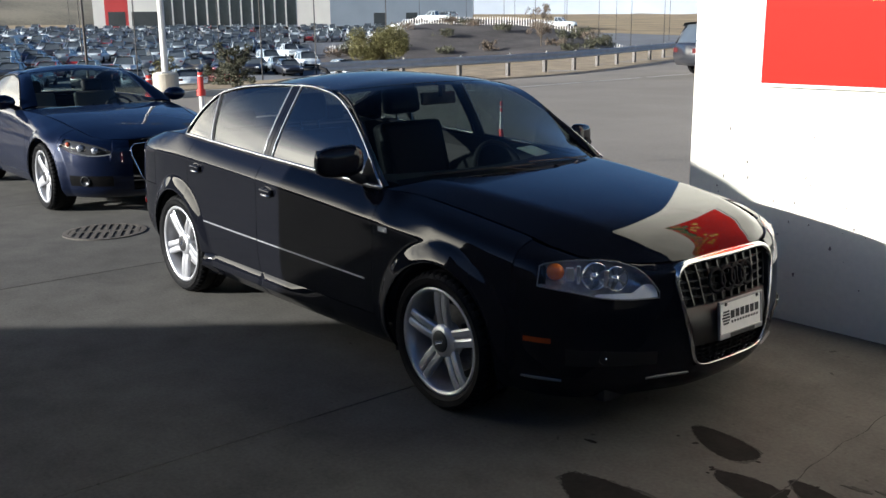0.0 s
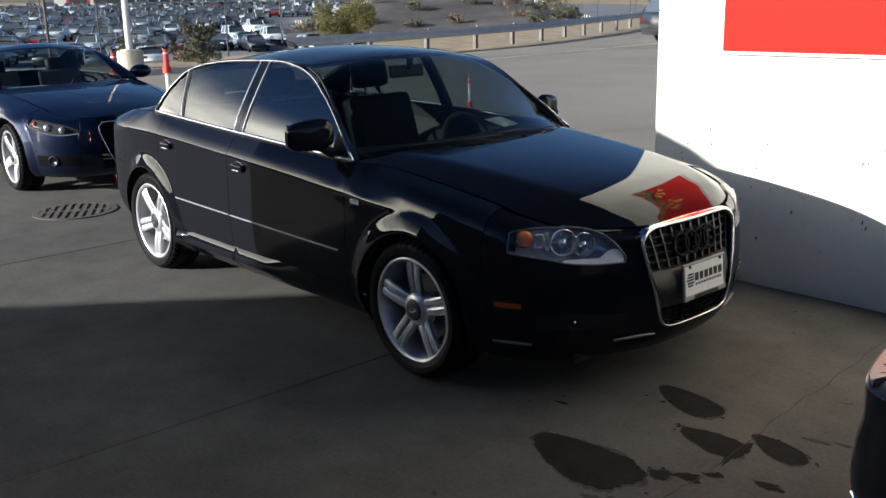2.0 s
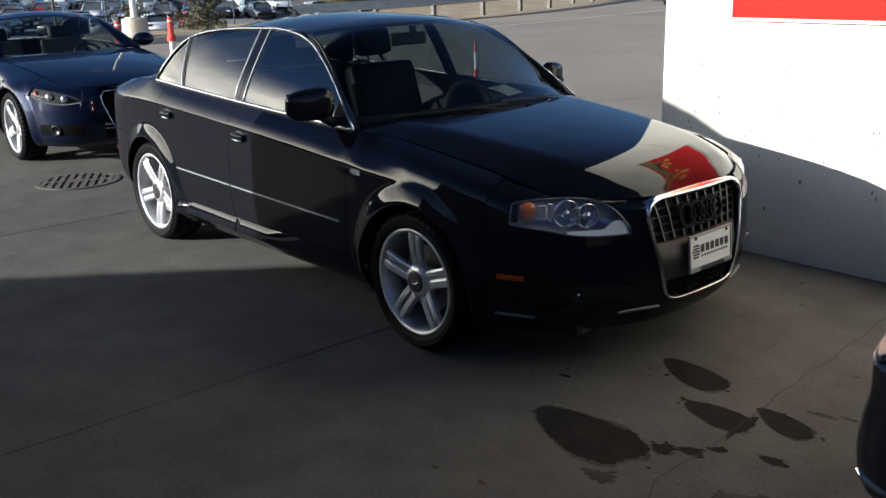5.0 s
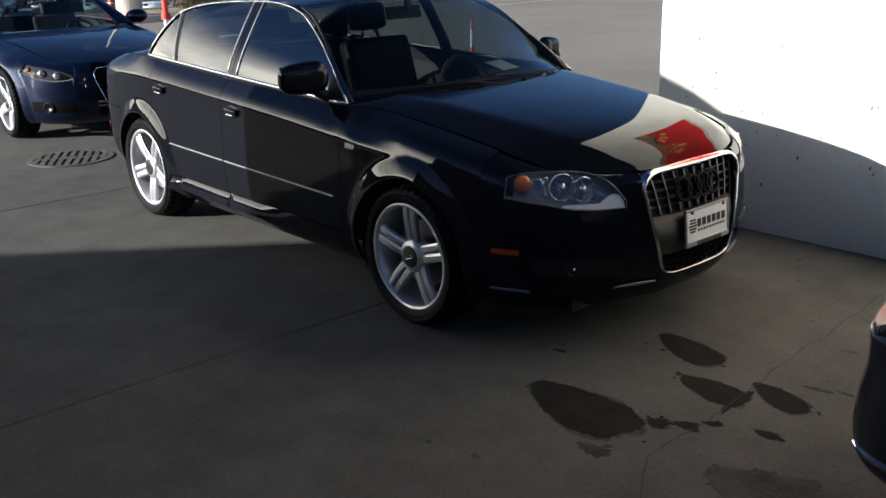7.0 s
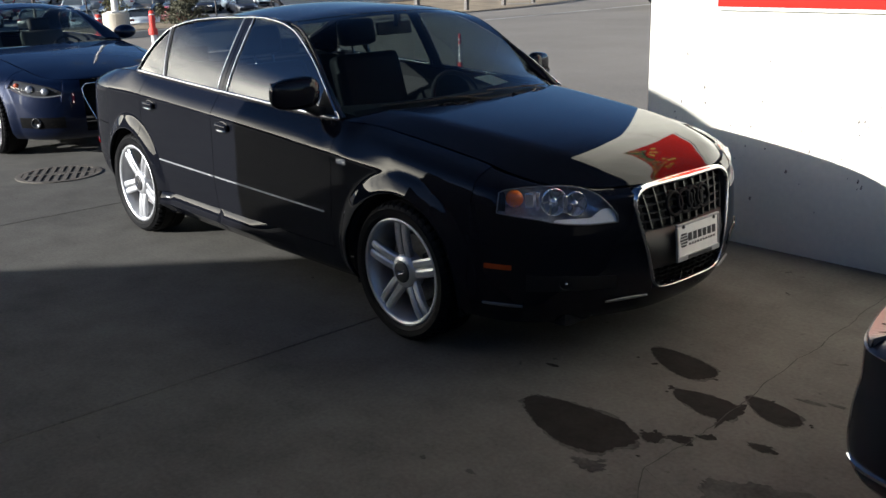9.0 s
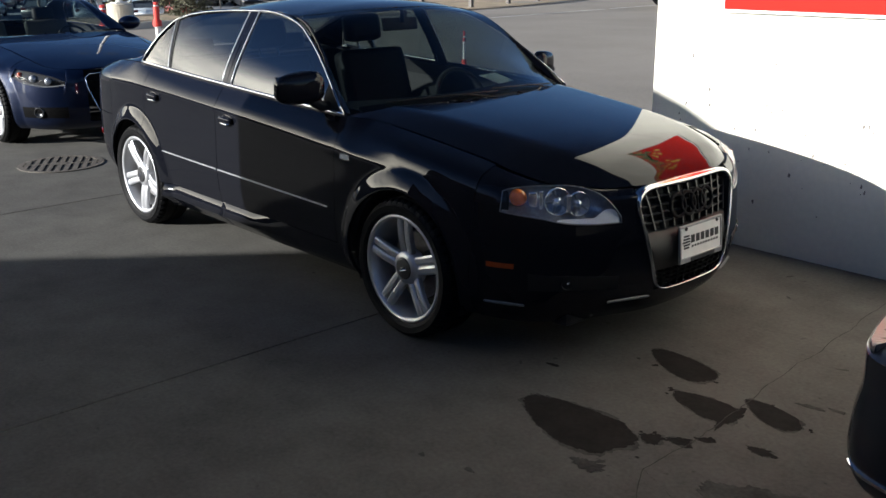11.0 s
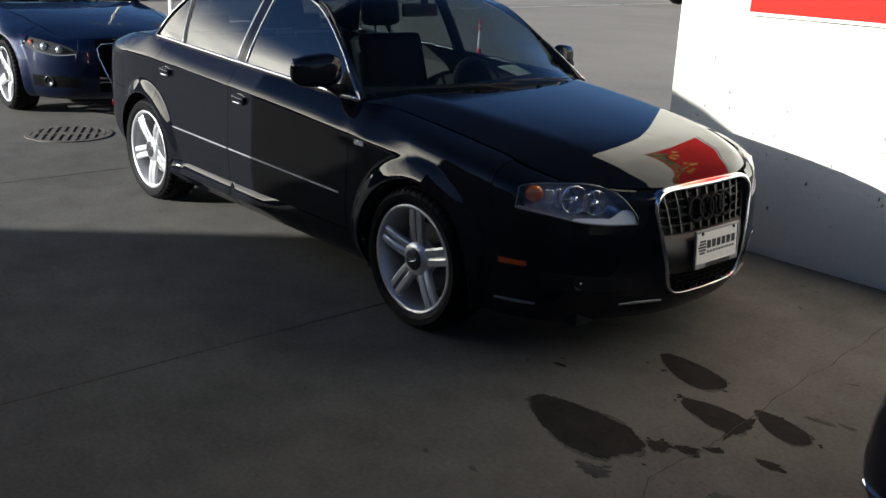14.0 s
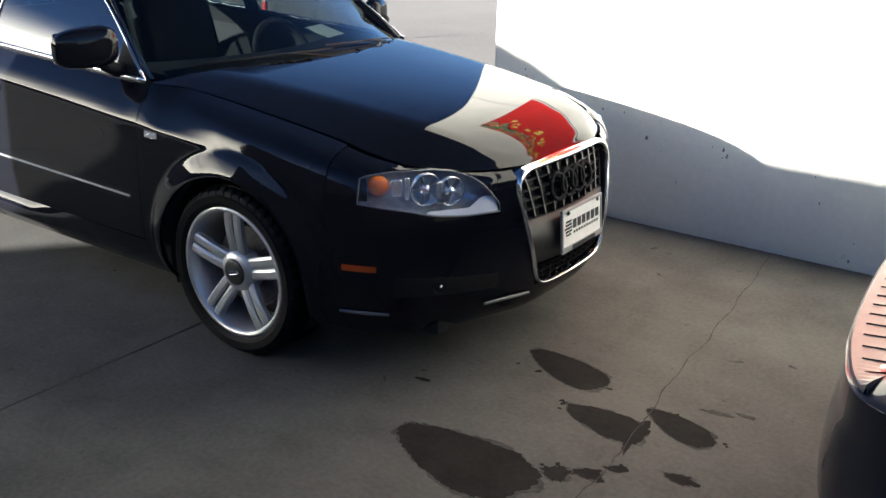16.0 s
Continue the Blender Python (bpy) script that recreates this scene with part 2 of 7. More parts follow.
apron = new("pavement")
tagged(apron, "grey concrete apron of sawn bays, stained in places", "pavement", kind="structure")
bay_x = (-12.2, -8.8, -5.4, -2.2, 1.02, 6.0, 9.4, 12.8)
bay_y = (-12.6, -8.2, -4.6, 1.495)
for i in range(len(bay_x) - 1):
    for j in range(len(bay_y) - 1):
        b = slab(bay_x[i], bay_x[i + 1], bay_y[j], bay_y[j + 1])
        ob = mesh_object("slab", b, CONCRETE, apron)
# the dark filler in the joints
b = boxed((-12.2, -12.6, -0.2), (12.8, 1.495, -0.016))
part("joint_filler", b, material("joint_filler", (0.05, 0.047, 0.042), 0.95, vary=0.3, scale=8, bump=0.3, bump_scale=80), apron)

# ---- wall and building ----
wall = mesh_object("wall_north", boxed((0.92, 1.5, -0.02), (14, 1.8, 1.585)), WALL)
tagged(wall, "cream painted concrete wall with pock marks and a seam", "wall", kind="structure")
part("wall_course", boxed((0.92, 1.5, 1.594), (14, 1.8, 4.6)), WALL, wall)
part("seam_filler", boxed((0.925, 1.506, 1.585), (14, 1.79, 1.594)), material("seam_grey", (0.35, 0.32, 0.27), 0.9, vary=0.2, scale=10), wall)
UNSEEN_WALL = material("unseen_wall", (0.085, 0.083, 0.080), 0.8, vary=0.15, scale=1, bump=0.1, bump_scale=20)
# unseen building behind the camera, assumed from the shade on the apron
bm = bmesh.new()
outline = ((-1.09, -6.8), (-10.61, -18.8), (30.0, -18.8), (30.0, -6.8))
lo = [bm.verts.new((x, y, -0.02)) for x, y in outline]
hi = [bm.verts.new((x, y, 3.2)) for x, y in outline]
bm.faces.new(hi)
bm.faces.new(lo[::-1])
for k in range(4):
    bm.faces.new((lo[k], lo[(k + 1) % 4], hi[(k + 1) % 4], hi[k]))
ob = mesh_object("wall_south", bm, UNSEEN_WALL)
tagged(ob, "plain dark unseen building that keeps the sun off the apron", "building", kind="structure")
# added unseen block, top stepped to shape the wall's shade; roof rises to the back
bm = bmesh.new()
shade_top = ((-1.17, 2.66), (-0.88, 2.56), (-0.48, 2.36), (0.36, 2.215), (13.0, 2.21))
front = [bm.verts.new((x, -3.9, z)) for x, z in shade_top]
back = [bm.verts.new((x, -6.79, z + 0.3)) for x, z in shade_top]
f_low = [bm.verts.new((x, -3.9, -0.02)) for x, z in shade_top]
b_low = [bm.verts.new((x, -6.79, -0.02)) for x, z in shade_top]
for k in range(4):
    for a, b in ((front, back), (f_low, front), (b_low, back), (f_low, b_low)):
        bm.faces.new((a[k], a[k + 1], b[k + 1], b[k]))
for k in (0, 4):
    bm.faces.new((front[k], back[k], b_low[k], f_low[k]))
ob = mesh_object("wall_shade_block", bm, UNSEEN_WALL)
tagged(ob, "plain dark unseen block added to shade the apron and wall", "building", kind="structure")
# an unseen block far to the west, added to darken the sedan's reflections
bm = boxed((-26, -4, -0.3), (26, 4, 9.5), 0.03)
bmesh.ops.transform(bm, matrix=pose(-46, -36, 0, 0, 0, 118), verts=bm.verts)
ob = mesh_object("wall_west", bm, UNSEEN_WALL)
tagged(ob, "plain dark unseen block added to darken reflections in the paintwork", "building", kind="structure")

# large red panel with a border of autumn leaves and a pale edge strip
panel = new("wall_panel")
tagged(panel, "large red wall panel with yellow leaf shapes and pale edging", "sign")
part("board", boxed((1.39, 1.478, 1.358), (3.02, 1.498, 2.36)), RED_PANEL, panel)
TRIM_WHITE = material("trim_white", (0.80, 0.79, 0.75), 0.5, vary=0.05, scale=10)
part("edge_strip", boxed((1.385, 1.472, 1.340), (3.025, 1.498, 1.3575), 0.002), TRIM_WHITE, panel)
part("edge_strip", boxed((1.384, 1.474, 1.358), (1.3895, 1.498, 2.36)), TRIM_WHITE, panel)
leaf_mats = [material("leaf_" + n, c, 0.5, vary=0.1, scale=20) for n, c in (("yellow", (0.80, 0.52, 0.06)), ("gold", (0.72, 0.36, 0.03)), ("orange", (0.62, 0.16, 0.02)),
             ("brown", (0.36, 0.14, 0.05)), ("green", (0.06, 0.17, 0.05)))]
rnd = random.Random(5)


def leaf_shape(cx, cz, r, turn, mat, lift):
    bm = bmesh.new()
    vs = []
    for k in range(10):
        a = 2 * math.pi * k / 10 + turn
        rr = r * (1.0 if k % 2 == 0 else 0.66) * rnd.uniform(0.85, 1.1)
        vs.append((cx + rr * math.cos(a), cz + rr * math.sin(a) * 0.9))
    lo = [bm.verts.new((x, 1.4775, z)) for x, z in vs]
    hi = [bm.verts.new((x, 1.4765 - lift, z)) for x, z in vs]
    bm.faces.new(hi)
    for k in range(10):
        bm.faces.new((lo[k], lo[(k + 1) % 10], hi[(k + 1) % 10], hi[k]))
    part("leaf", bm, mat, panel)


for k in range(26):
    x = rnd.uniform(1.5, 2.95)
    z = 1.87 + abs(rnd.gauss(0, 0.16))
    if z < 2.2:
        leaf_shape(x, z, rnd.uniform(0.035, 0.06), rnd.uniform(0, 6), leaf_mats[0 if rnd.random() < 0.7 else 1], 0.0002 * k)
leaf_shape(2.03, 1.835, 0.06, 0.3, leaf_mats[0], 0.002)
for k in range(90):
    x = 1.44 + 1.53 * rnd.random()
    z = 2.29 - abs(rnd.gauss(0, 0.12))
    m = leaf_mats[rnd.choice((1, 2, 2, 3, 3, 4) if x > 1.9 else (2, 3, 4, 4, 4))]
    leaf_shape(x, max(z, 2.0), rnd.uniform(0.04, 0.085), rnd.uniform(0, 6), m, 0.0002 * k + 0.0065)

# pock marks and chips on the wall
POCK = material("pock_dark", (0.22, 0.20, 0.17), 0.95, vary=0.3, scale=40)
pock_spots = [(rnd.uniform(1.0, 3.6), rnd.uniform(0.25, 1.3)) for _ in range(70)]
pock_spots += [(1.524, 0.965), (1.591, 0.972), (1.145, 0.948), (1.736, 0.825), (1.965, 0.776), (2.077, 1.119), (2.354, 1.155), (2.365, 0.789), (2.415, 1.265), (1.389, 0.821), (2.15, 0.734)]
pock_spots += [(x + rnd.gauss(0, 0.035), z + rnd.gauss(0, 0.04)) for x, z in ((1.20, 1.11), (1.33, 0.84), (1.74, 0.83), (2.36, 1.12), (2.30, 0.80), (2.7, 0.62), (3.1, 0.55), (2.95, 0.08), (3.2, 0.06)) for _ in range(5)]
pock_spots += [(rnd.uniform(1.6, 3.4), rnd.uniform(0.40, 0.72)) for _ in range(30)]
for x, z in pock_spots:
    bm = bmesh.new()
    r = rnd.uniform(0.0025, 0.006) if rnd.random() < 0.72 else rnd.uniform(0.006, 0.0095)
    if rnd.random() < 0.35:
        r *= 0.5
    n = 7
    vs = [(x + r * rnd.uniform(0.35, 1.1) * math.cos(2 * math.pi * k / n), z + r * rnd.uniform(0.8, 1.9) * math.sin(2 * math.pi * k / n)) for k in range(n)]
    hi = [bm.verts.new((a, 1.4975, b)) for a, b in vs]
    lo = [bm.verts.new((a, 1.5005, b)) for a, b in vs]
    bm.faces.new(hi)
    for k in range(n):
        bm.faces.new((lo[k], lo[(k + 1) % n], hi[(k + 1) % n], hi[k]))
    part("pock_mark", bm, POCK, wall)


# ---- car bodies ----
def curve(xs, ys):
    """A smooth curve through the points, without overshoot (monotone cubic)."""
    xs, ys = np.array(xs, float), np.array(ys, float)
    if xs[0] > xs[-1]:
        xs, ys = xs[::-1], ys[::-1]
    h = np.diff(xs)
    d = np.diff(ys) / h
    m = np.zeros(len(xs))
    m[0], m[-1] = d[0], d[-1]
    for i in range(1, len(xs) - 1):
        if d[i - 1] * d[i] > 0:
            m[i] = 2 * d[i - 1] * d[i] / (d[i - 1] + d[i])

    def f(x):
        x = min(max(x, xs[0]), xs[-1])
        i = min(int(np.searchsorted(xs, x, "right")) - 1, len(h) - 1)
        t = (x - xs[i]) / h[i]
        return float((1 + 2 * t) * (1 - t) ** 2 * ys[i] + t * (1 - t) ** 2 * h[i] * m[i]
                     + t * t * (3 - 2 * t) * ys[i + 1] + t * t * (t - 1) * h[i] * m[i + 1])
    return f


class Shell:
    """The skin round a car's lower body: an outline seen from above, swept down a side section. s runs from the nose's centre
    round the right-hand side to the tail's centre; z is the height."""

    def __init__(self, px, py, low, crease, crease_in, top, top_in, arches, arch_r, flare=0.016, shoulder=0.0):
        n = len(px)
        key = list(range(n))
        # outline by Catmull-Rom through the control points
        pts = [Vector((x, y)) for x, y in zip(px, py)]
        ext = [Vector((pts[1].x, -pts[1].y))] + pts + [Vector((pts[-2].x, -pts[-2].y))]
        dense, at = [], []
        for i in range(n - 1):
            a, b, c, d = ext[i:i + 4]
            for j in range(24):
                t = j / 24
                dense.append(0.5 * (2 * b + (c - a) * t + (2 * a - 5 * b + 4 * c - d) * t * t + (3 * b - a - 3 * c + d) * t ** 3))
                at.append(i + t)
        dense.append(pts[-1])
        at.append(n - 1)
        self.line, self.at = dense, at
        length = [0.0]
        for a, b in zip(dense, dense[1:]):
            length.append(length[-1] + (b - a).length)
        self.length = length
        self.f = {k: curve(key, v) for k, v in
                  (("low", low), ("crease", crease), ("cin", crease_in), ("top", top), ("tin", top_in))}
        self.section = curve((0, 0.08, 0.22, 0.45, 0.7, 1.0), (0.085, 0.045, 0.014, 0.0, 0.004, 0.02))
        self.arches, self.arch_r, self.flare, self.shoulder = arches, arch_r, flare, shoulder

    def at_x(self, x):
        """s where the outline passes x."""
        for i, (a, b) in enumerate(zip(self.line, self.line[1:])):
            if a.x >= x >= b.x:
                t = (a.x - x) / max(a.x - b.x, 1e-9)
                return self.length[i] + t * (self.length[i + 1] - self.length[i])
        return 0.0 if x > self.line[0].x else self.length[-1]

    def at_y(self, y):
        """s where the nose's outline passes the half-width y."""
        for i, (a, b) in enumerate(zip(self.line, self.line[1:])):
            if a.y <= y <= b.y:
                t = (y - a.y) / max(b.y - a.y, 1e-9)
                return self.length[i] + t * (self.length[i + 1] - self.length[i])
        return 0.0

    def base(self, s):
        i = min(max(int(np.searchsorted(self.length, s, "right")) - 1, 0), len(self.line) - 2)
        t = (s - self.length[i]) / (self.length[i + 1] - self.length[i])
        p = self.line[i].lerp(self.line[i + 1], t)
        a, b = self.line[max(i - 1, 0)], self.line[min(i + 2, len(self.line) - 1)]
        d = (b - a).normalized()
        return p, Vector((d.y, -d.x)), self.at[i] + t * (self.at[i + 1] - self.at[i])

    def val(self, s, k):
        return self.f[k](self.base(s)[2])

    def point(self, s, z, proud=0.0):
        """The skin at s and height z, on the right-hand side (y below 0)."""
        p, nrm, k = self.base(s)
        low, crease, top = self.f["low"](k), self.f["crease"](k), self.f["top"](k)
        cin, tin = self.f["cin"](k), self.f["tin"](k)
        # along the doors the flank stands upright to the crease and a plain shoulder slopes in above it
        flat = self.shoulder * max(0.0, min(1.0, (1.25 - p.x) / 0.5, (p.x + 2.1) / 0.5))
        full = 0.014 * flat
        if z <= crease:
            t = (z - low) / (crease - low)
            inset = self.section(t) - 0.02 + cin - full * max(0.0, (t - 0.7) / 0.3) ** 2
        else:
            cin -= full
            t = min((z - crease) / (top - crease), 1.0)
            a = math.asin(t * math.sin(1.35))
            round_in = (1 - math.cos(a)) / (1 - math.cos(1.35))
            # over the front wheels the wing leans in gently, then turns quickly into the bonnet
            wing = max(0.0, (self.shoulder - flat) * (p.x > 0) * min(1.0, (2.0 - p.x) / 0.2))
            inset = cin + (tin - cin) * (round_in + flat * (0.8 * t + 0.2 * t * t - round_in) + wing * (0.27 * t + 0.73 * t ** 6 - round_in))
        for ax, az in self.arches:
            r = math.hypot(p.x - ax, z - az)
            w = max(0.0, min(1.0, (self.arch_r + 0.088 - r) / 0.080))
            if z > az - 0.2:
                inset -= self.flare * (1.25 * w - 0.25 * w * w)
        q = p - nrm * (inset - proud)
        return Vector((q.x, -q.y, z))

    def top_point(self, s, lift=0.0):
        q = self.point(s, self.val(s, "top"))
        q.z += lift
        return q


def grid_mesh(rows, close=False):
    """A sheet of quads through rows of points."""
    bm = bmesh.new()
    vs = [[bm.verts.new(p) for p in r] for r in rows]
    for i in range(len(vs) - 1):
        for j in range(len(vs[i]) - 1):
            bm.faces.new((vs[i][j], vs[i + 1][j], vs[i + 1][j + 1], vs[i][j + 1]))
    return bm


def thicken(bm, depth, centre=Vector((0, 0, 0.6))):
    """Gives a sheet rolled-in edges: its border is drawn inwards."""
    bmesh.ops.remove_doubles(bm, verts=bm.verts, dist=1e-5)
    bmesh.ops.recalc_face_normals(bm, faces=bm.faces)
    bm.normal_update()
    out = sum((f.normal.dot(f.calc_center_median() - centre) for f in bm.faces), 0.0)
    if out < 0:
        bmesh.ops.reverse_faces(bm, faces=bm.faces)
        bm.normal_update()
    border = [e for e in bm.edges if e.is_boundary]
    for e in border:
        e.smooth = False
    normals = {v: v.normal.copy() for e in border for v in e.verts}
    made = bmesh.ops.extrude_edge_only(bm, edges=border)["geom"]
    new_verts = [g for g in made if isinstance(g, bmesh.types.BMVert)]
    olds = {tuple(round(c, 5) for c in v.co): n for v, n in normals.items()}
    for v in new_verts:
        v.co -= olds[tuple(round(c, 5) for c in v.co)] * depth
    return bm


def both(bm, flip):
    """Mirrors a right-hand mesh to the left where flip is set."""
    if flip:
        for v in bm.verts:
            v.co.y = -v.co.y
        bmesh.ops.reverse_faces(bm, faces=bm.faces)
    return bm


def skin(shell, s0, s1, zlo, zhi, ns, nz, proud=0.0, cut=True, gap=0.002):
    """A panel of the skin between s0 and s1 and between two heights (numbers or functions of s), cut out round the wheels."""
    lo = zlo if callable(zlo) else (lambda s: zlo)
    hi = zhi if callable(zhi) else (lambda s: zhi)
    rows, flat = [], []
    for i in range(ns + 1):
        s = s0 + gap + (s1 - s0 - 2 * gap) * i / ns
        a, b = lo(s) + gap, hi(s) - gap
        rows.append([])
        for j in range(nz + 1):
            z = a + (b - a) * j / nz
            rows[-1].append((s, z))
    bm = bmesh.new()
    vs = []
    for r in rows:
        vs.append([])
        for s, z in r:
            x = shell.base(s)[0].x
            inside = False
            if cut:
                for ax, az in shell.arches:
                    d = math.hypot(x - ax, z - az)
                    if d < shell.arch_r:
                        inside = True
                        k = shell.arch_r / max(d, 1e-4)
                        z2, x2 = az + (z - az) * k, ax + (x - ax) * k
                        if z < az:
                            z2 = z
                            x2 = ax + math.copysign(math.sqrt(max(shell.arch_r ** 2 - (z - az) ** 2, 0)), x - ax)
                        s, z = shell.at_x(x2), z2
            v = bm.verts.new(shell.point(s, z, proud))
            vs[-1].append((v, inside))
    for i in range(len(vs) - 1):
        for j in range(len(vs[i]) - 1):
            q = (vs[i][j], vs[i + 1][j], vs[i + 1][j + 1], vs[i][j + 1])
            if not all(c[1] for c in q):
                bm.faces.new([c[0] for c in q])
    loose = [v for v in bm.verts if not v.link_faces]
    bmesh.ops.delete(bm, geom=loose, context="VERTS")
    bmesh.ops.dissolve_degenerate(bm, dist=1e-4, edges=bm.edges)
    return bm


def tube(bm, pts, r, sides=8, closed=False, flat=1.0):
    """A round bar along a line of points."""
    pts = [Vector(p) for p in pts]
    n = len(pts)
    rings = []
    for i, p in enumerate(pts):
        a = pts[(i - 1) % n] if closed or i else p
        b = pts[(i + 1) % n] if closed or i < n - 1 else p
        d = (b - a).normalized()
        up = Vector((0, 0, 1)) if abs(d.z) < 0.9 else Vector((1, 0, 0))
        u = d.cross(up).normalized()
        w = u.cross(d)
        rings.append([bm.verts.new(p + (u * math.cos(t) * flat + w * math.sin(t)) * r)
                      for t in (2 * math.pi * k / sides for k in range(sides))])
    for i in range(n if closed else n - 1):
        a, b = rings[i], rings[(i + 1) % n]
        for k in range(sides):
            bm.faces.new((a[k], a[(k + 1) % sides], b[(k + 1) % sides], b[k]))
    if not closed:
        bm.faces.new(rings[0][::-1])
        bm.faces.new(rings[-1])
    return bm


def lathe(bm, profile, n=48, axis_y=True):
    """Turns a profile of (radius, depth) round the y axis."""
    rings = []
    for r, d in profile:
        rings.append([bm.verts.new((r * math.cos(2 * math.pi * k / n), d, r * math.sin(2 * math.pi * k / n))) for k in range(n)])
    for a, b in zip(rings, rings[1:]):
        for k in range(n):
            bm.faces.new((a[k], a[(k + 1) % n], b[(k + 1) % n], b[k]))
    return bm


def disc(bm, r, d, n=40):
    bm.faces.new([bm.verts.new((r * math.cos(2 * math.pi * k / n), d, r * math.sin(2 * math.pi * k / n))) for k in range(n)])
    return bm


# paints and trims
CHROME = material("chrome", (0.78, 0.78, 0.79), 0.07, 1.0)
SATIN = material("satin_alloy", (0.60, 0.605, 0.62), 0.38, 0.75, vary=0.05, scale=20, bump=0.02, bump_scale=200)
RUBBER = material("tyre_rubber", (0.0045, 0.0045, 0.005), 0.6, spec=0.12, vary=0.3, scale=30, bump=0.08, bump_scale=180, rough_vary=0.15)
BLACK_PLASTIC = material("black_plastic", (0.008, 0.008, 0.009), 0.6, spec=0.2, bump=0.06, bump_scale=250, vary=0.1)
MESH_BLACK = material("grille_black", (0.003, 0.003, 0.0033), 0.7, spec=0.05, bump=0.02, bump_scale=100, vary=0.1)
CARRIER_BAND = material("carrier_band", (0.012, 0.012, 0.013), 0.5, spec=0.35, vary=0.1, bump=0.05, bump_scale=150)
CARRIER = material("carrier_grey", (0.017, 0.017, 0.018), 0.45, vary=0.1, bump=0.05, bump_scale=150)
CABIN = material("cabin_black", (0.006, 0.006, 0.007), 0.8, vary=0.25, scale=12, bump=0.1, bump_scale=120)
LEATHER = material("dark_leather", (0.0035, 0.0035, 0.004), 0.6, spec=0.2, vary=0.2, scale=9, bump=0.12, bump_scale=90)
TINTED = glass("tinted_glass", (0.82, 0.93, 0.95), 0.0, 0.42, 0.16)
SCREEN_GLASS = glass("windscreen_glass", (0.84, 0.97, 0.95), 0.0, 0.56, 0.06)
LENS = glass("lamp_lens", (0.95, 0.97, 1.0), 0.02, 0.96, 0.045)
AMBER = material("amber_lens", (0.80, 0.17, 0.015), 0.15, coat=0.6, vary=0.1, scale=40)
AMBER_DIM = material("amber_marker", (0.42, 0.06, 0.008), 0.25, coat=0.4, vary=0.1, scale=40)
REFLECTOR = material("lamp_reflector", (0.93, 0.94, 0.95), 0.26, 0.8)
LAMP_DARK = material("lamp_housing", (0.035, 0.037, 0.04), 0.25, 0.4, vary=0.1, scale=20)
RED_LENS = material("red_lens", (0.45, 0.01, 0.008), 0.15, coat=0.6, vary=0.1, scale=40)
DISC_STEEL = material("brake_steel", (0.28, 0.27, 0.26), 0.35, 0.9, vary=0.2, scale=30)
WHITE_PLATE = material("plate_white", (0.78, 0.78, 0.76), 0.4, vary=0.04, scale=30)
PRINT_BLACK = material("print_black", (0.012, 0.012, 0.014), 0.5, vary=0.1, scale=50)
UNDER = material("underbody", (0.008, 0.008, 0.008), 0.85, vary=0.2, scale=10)


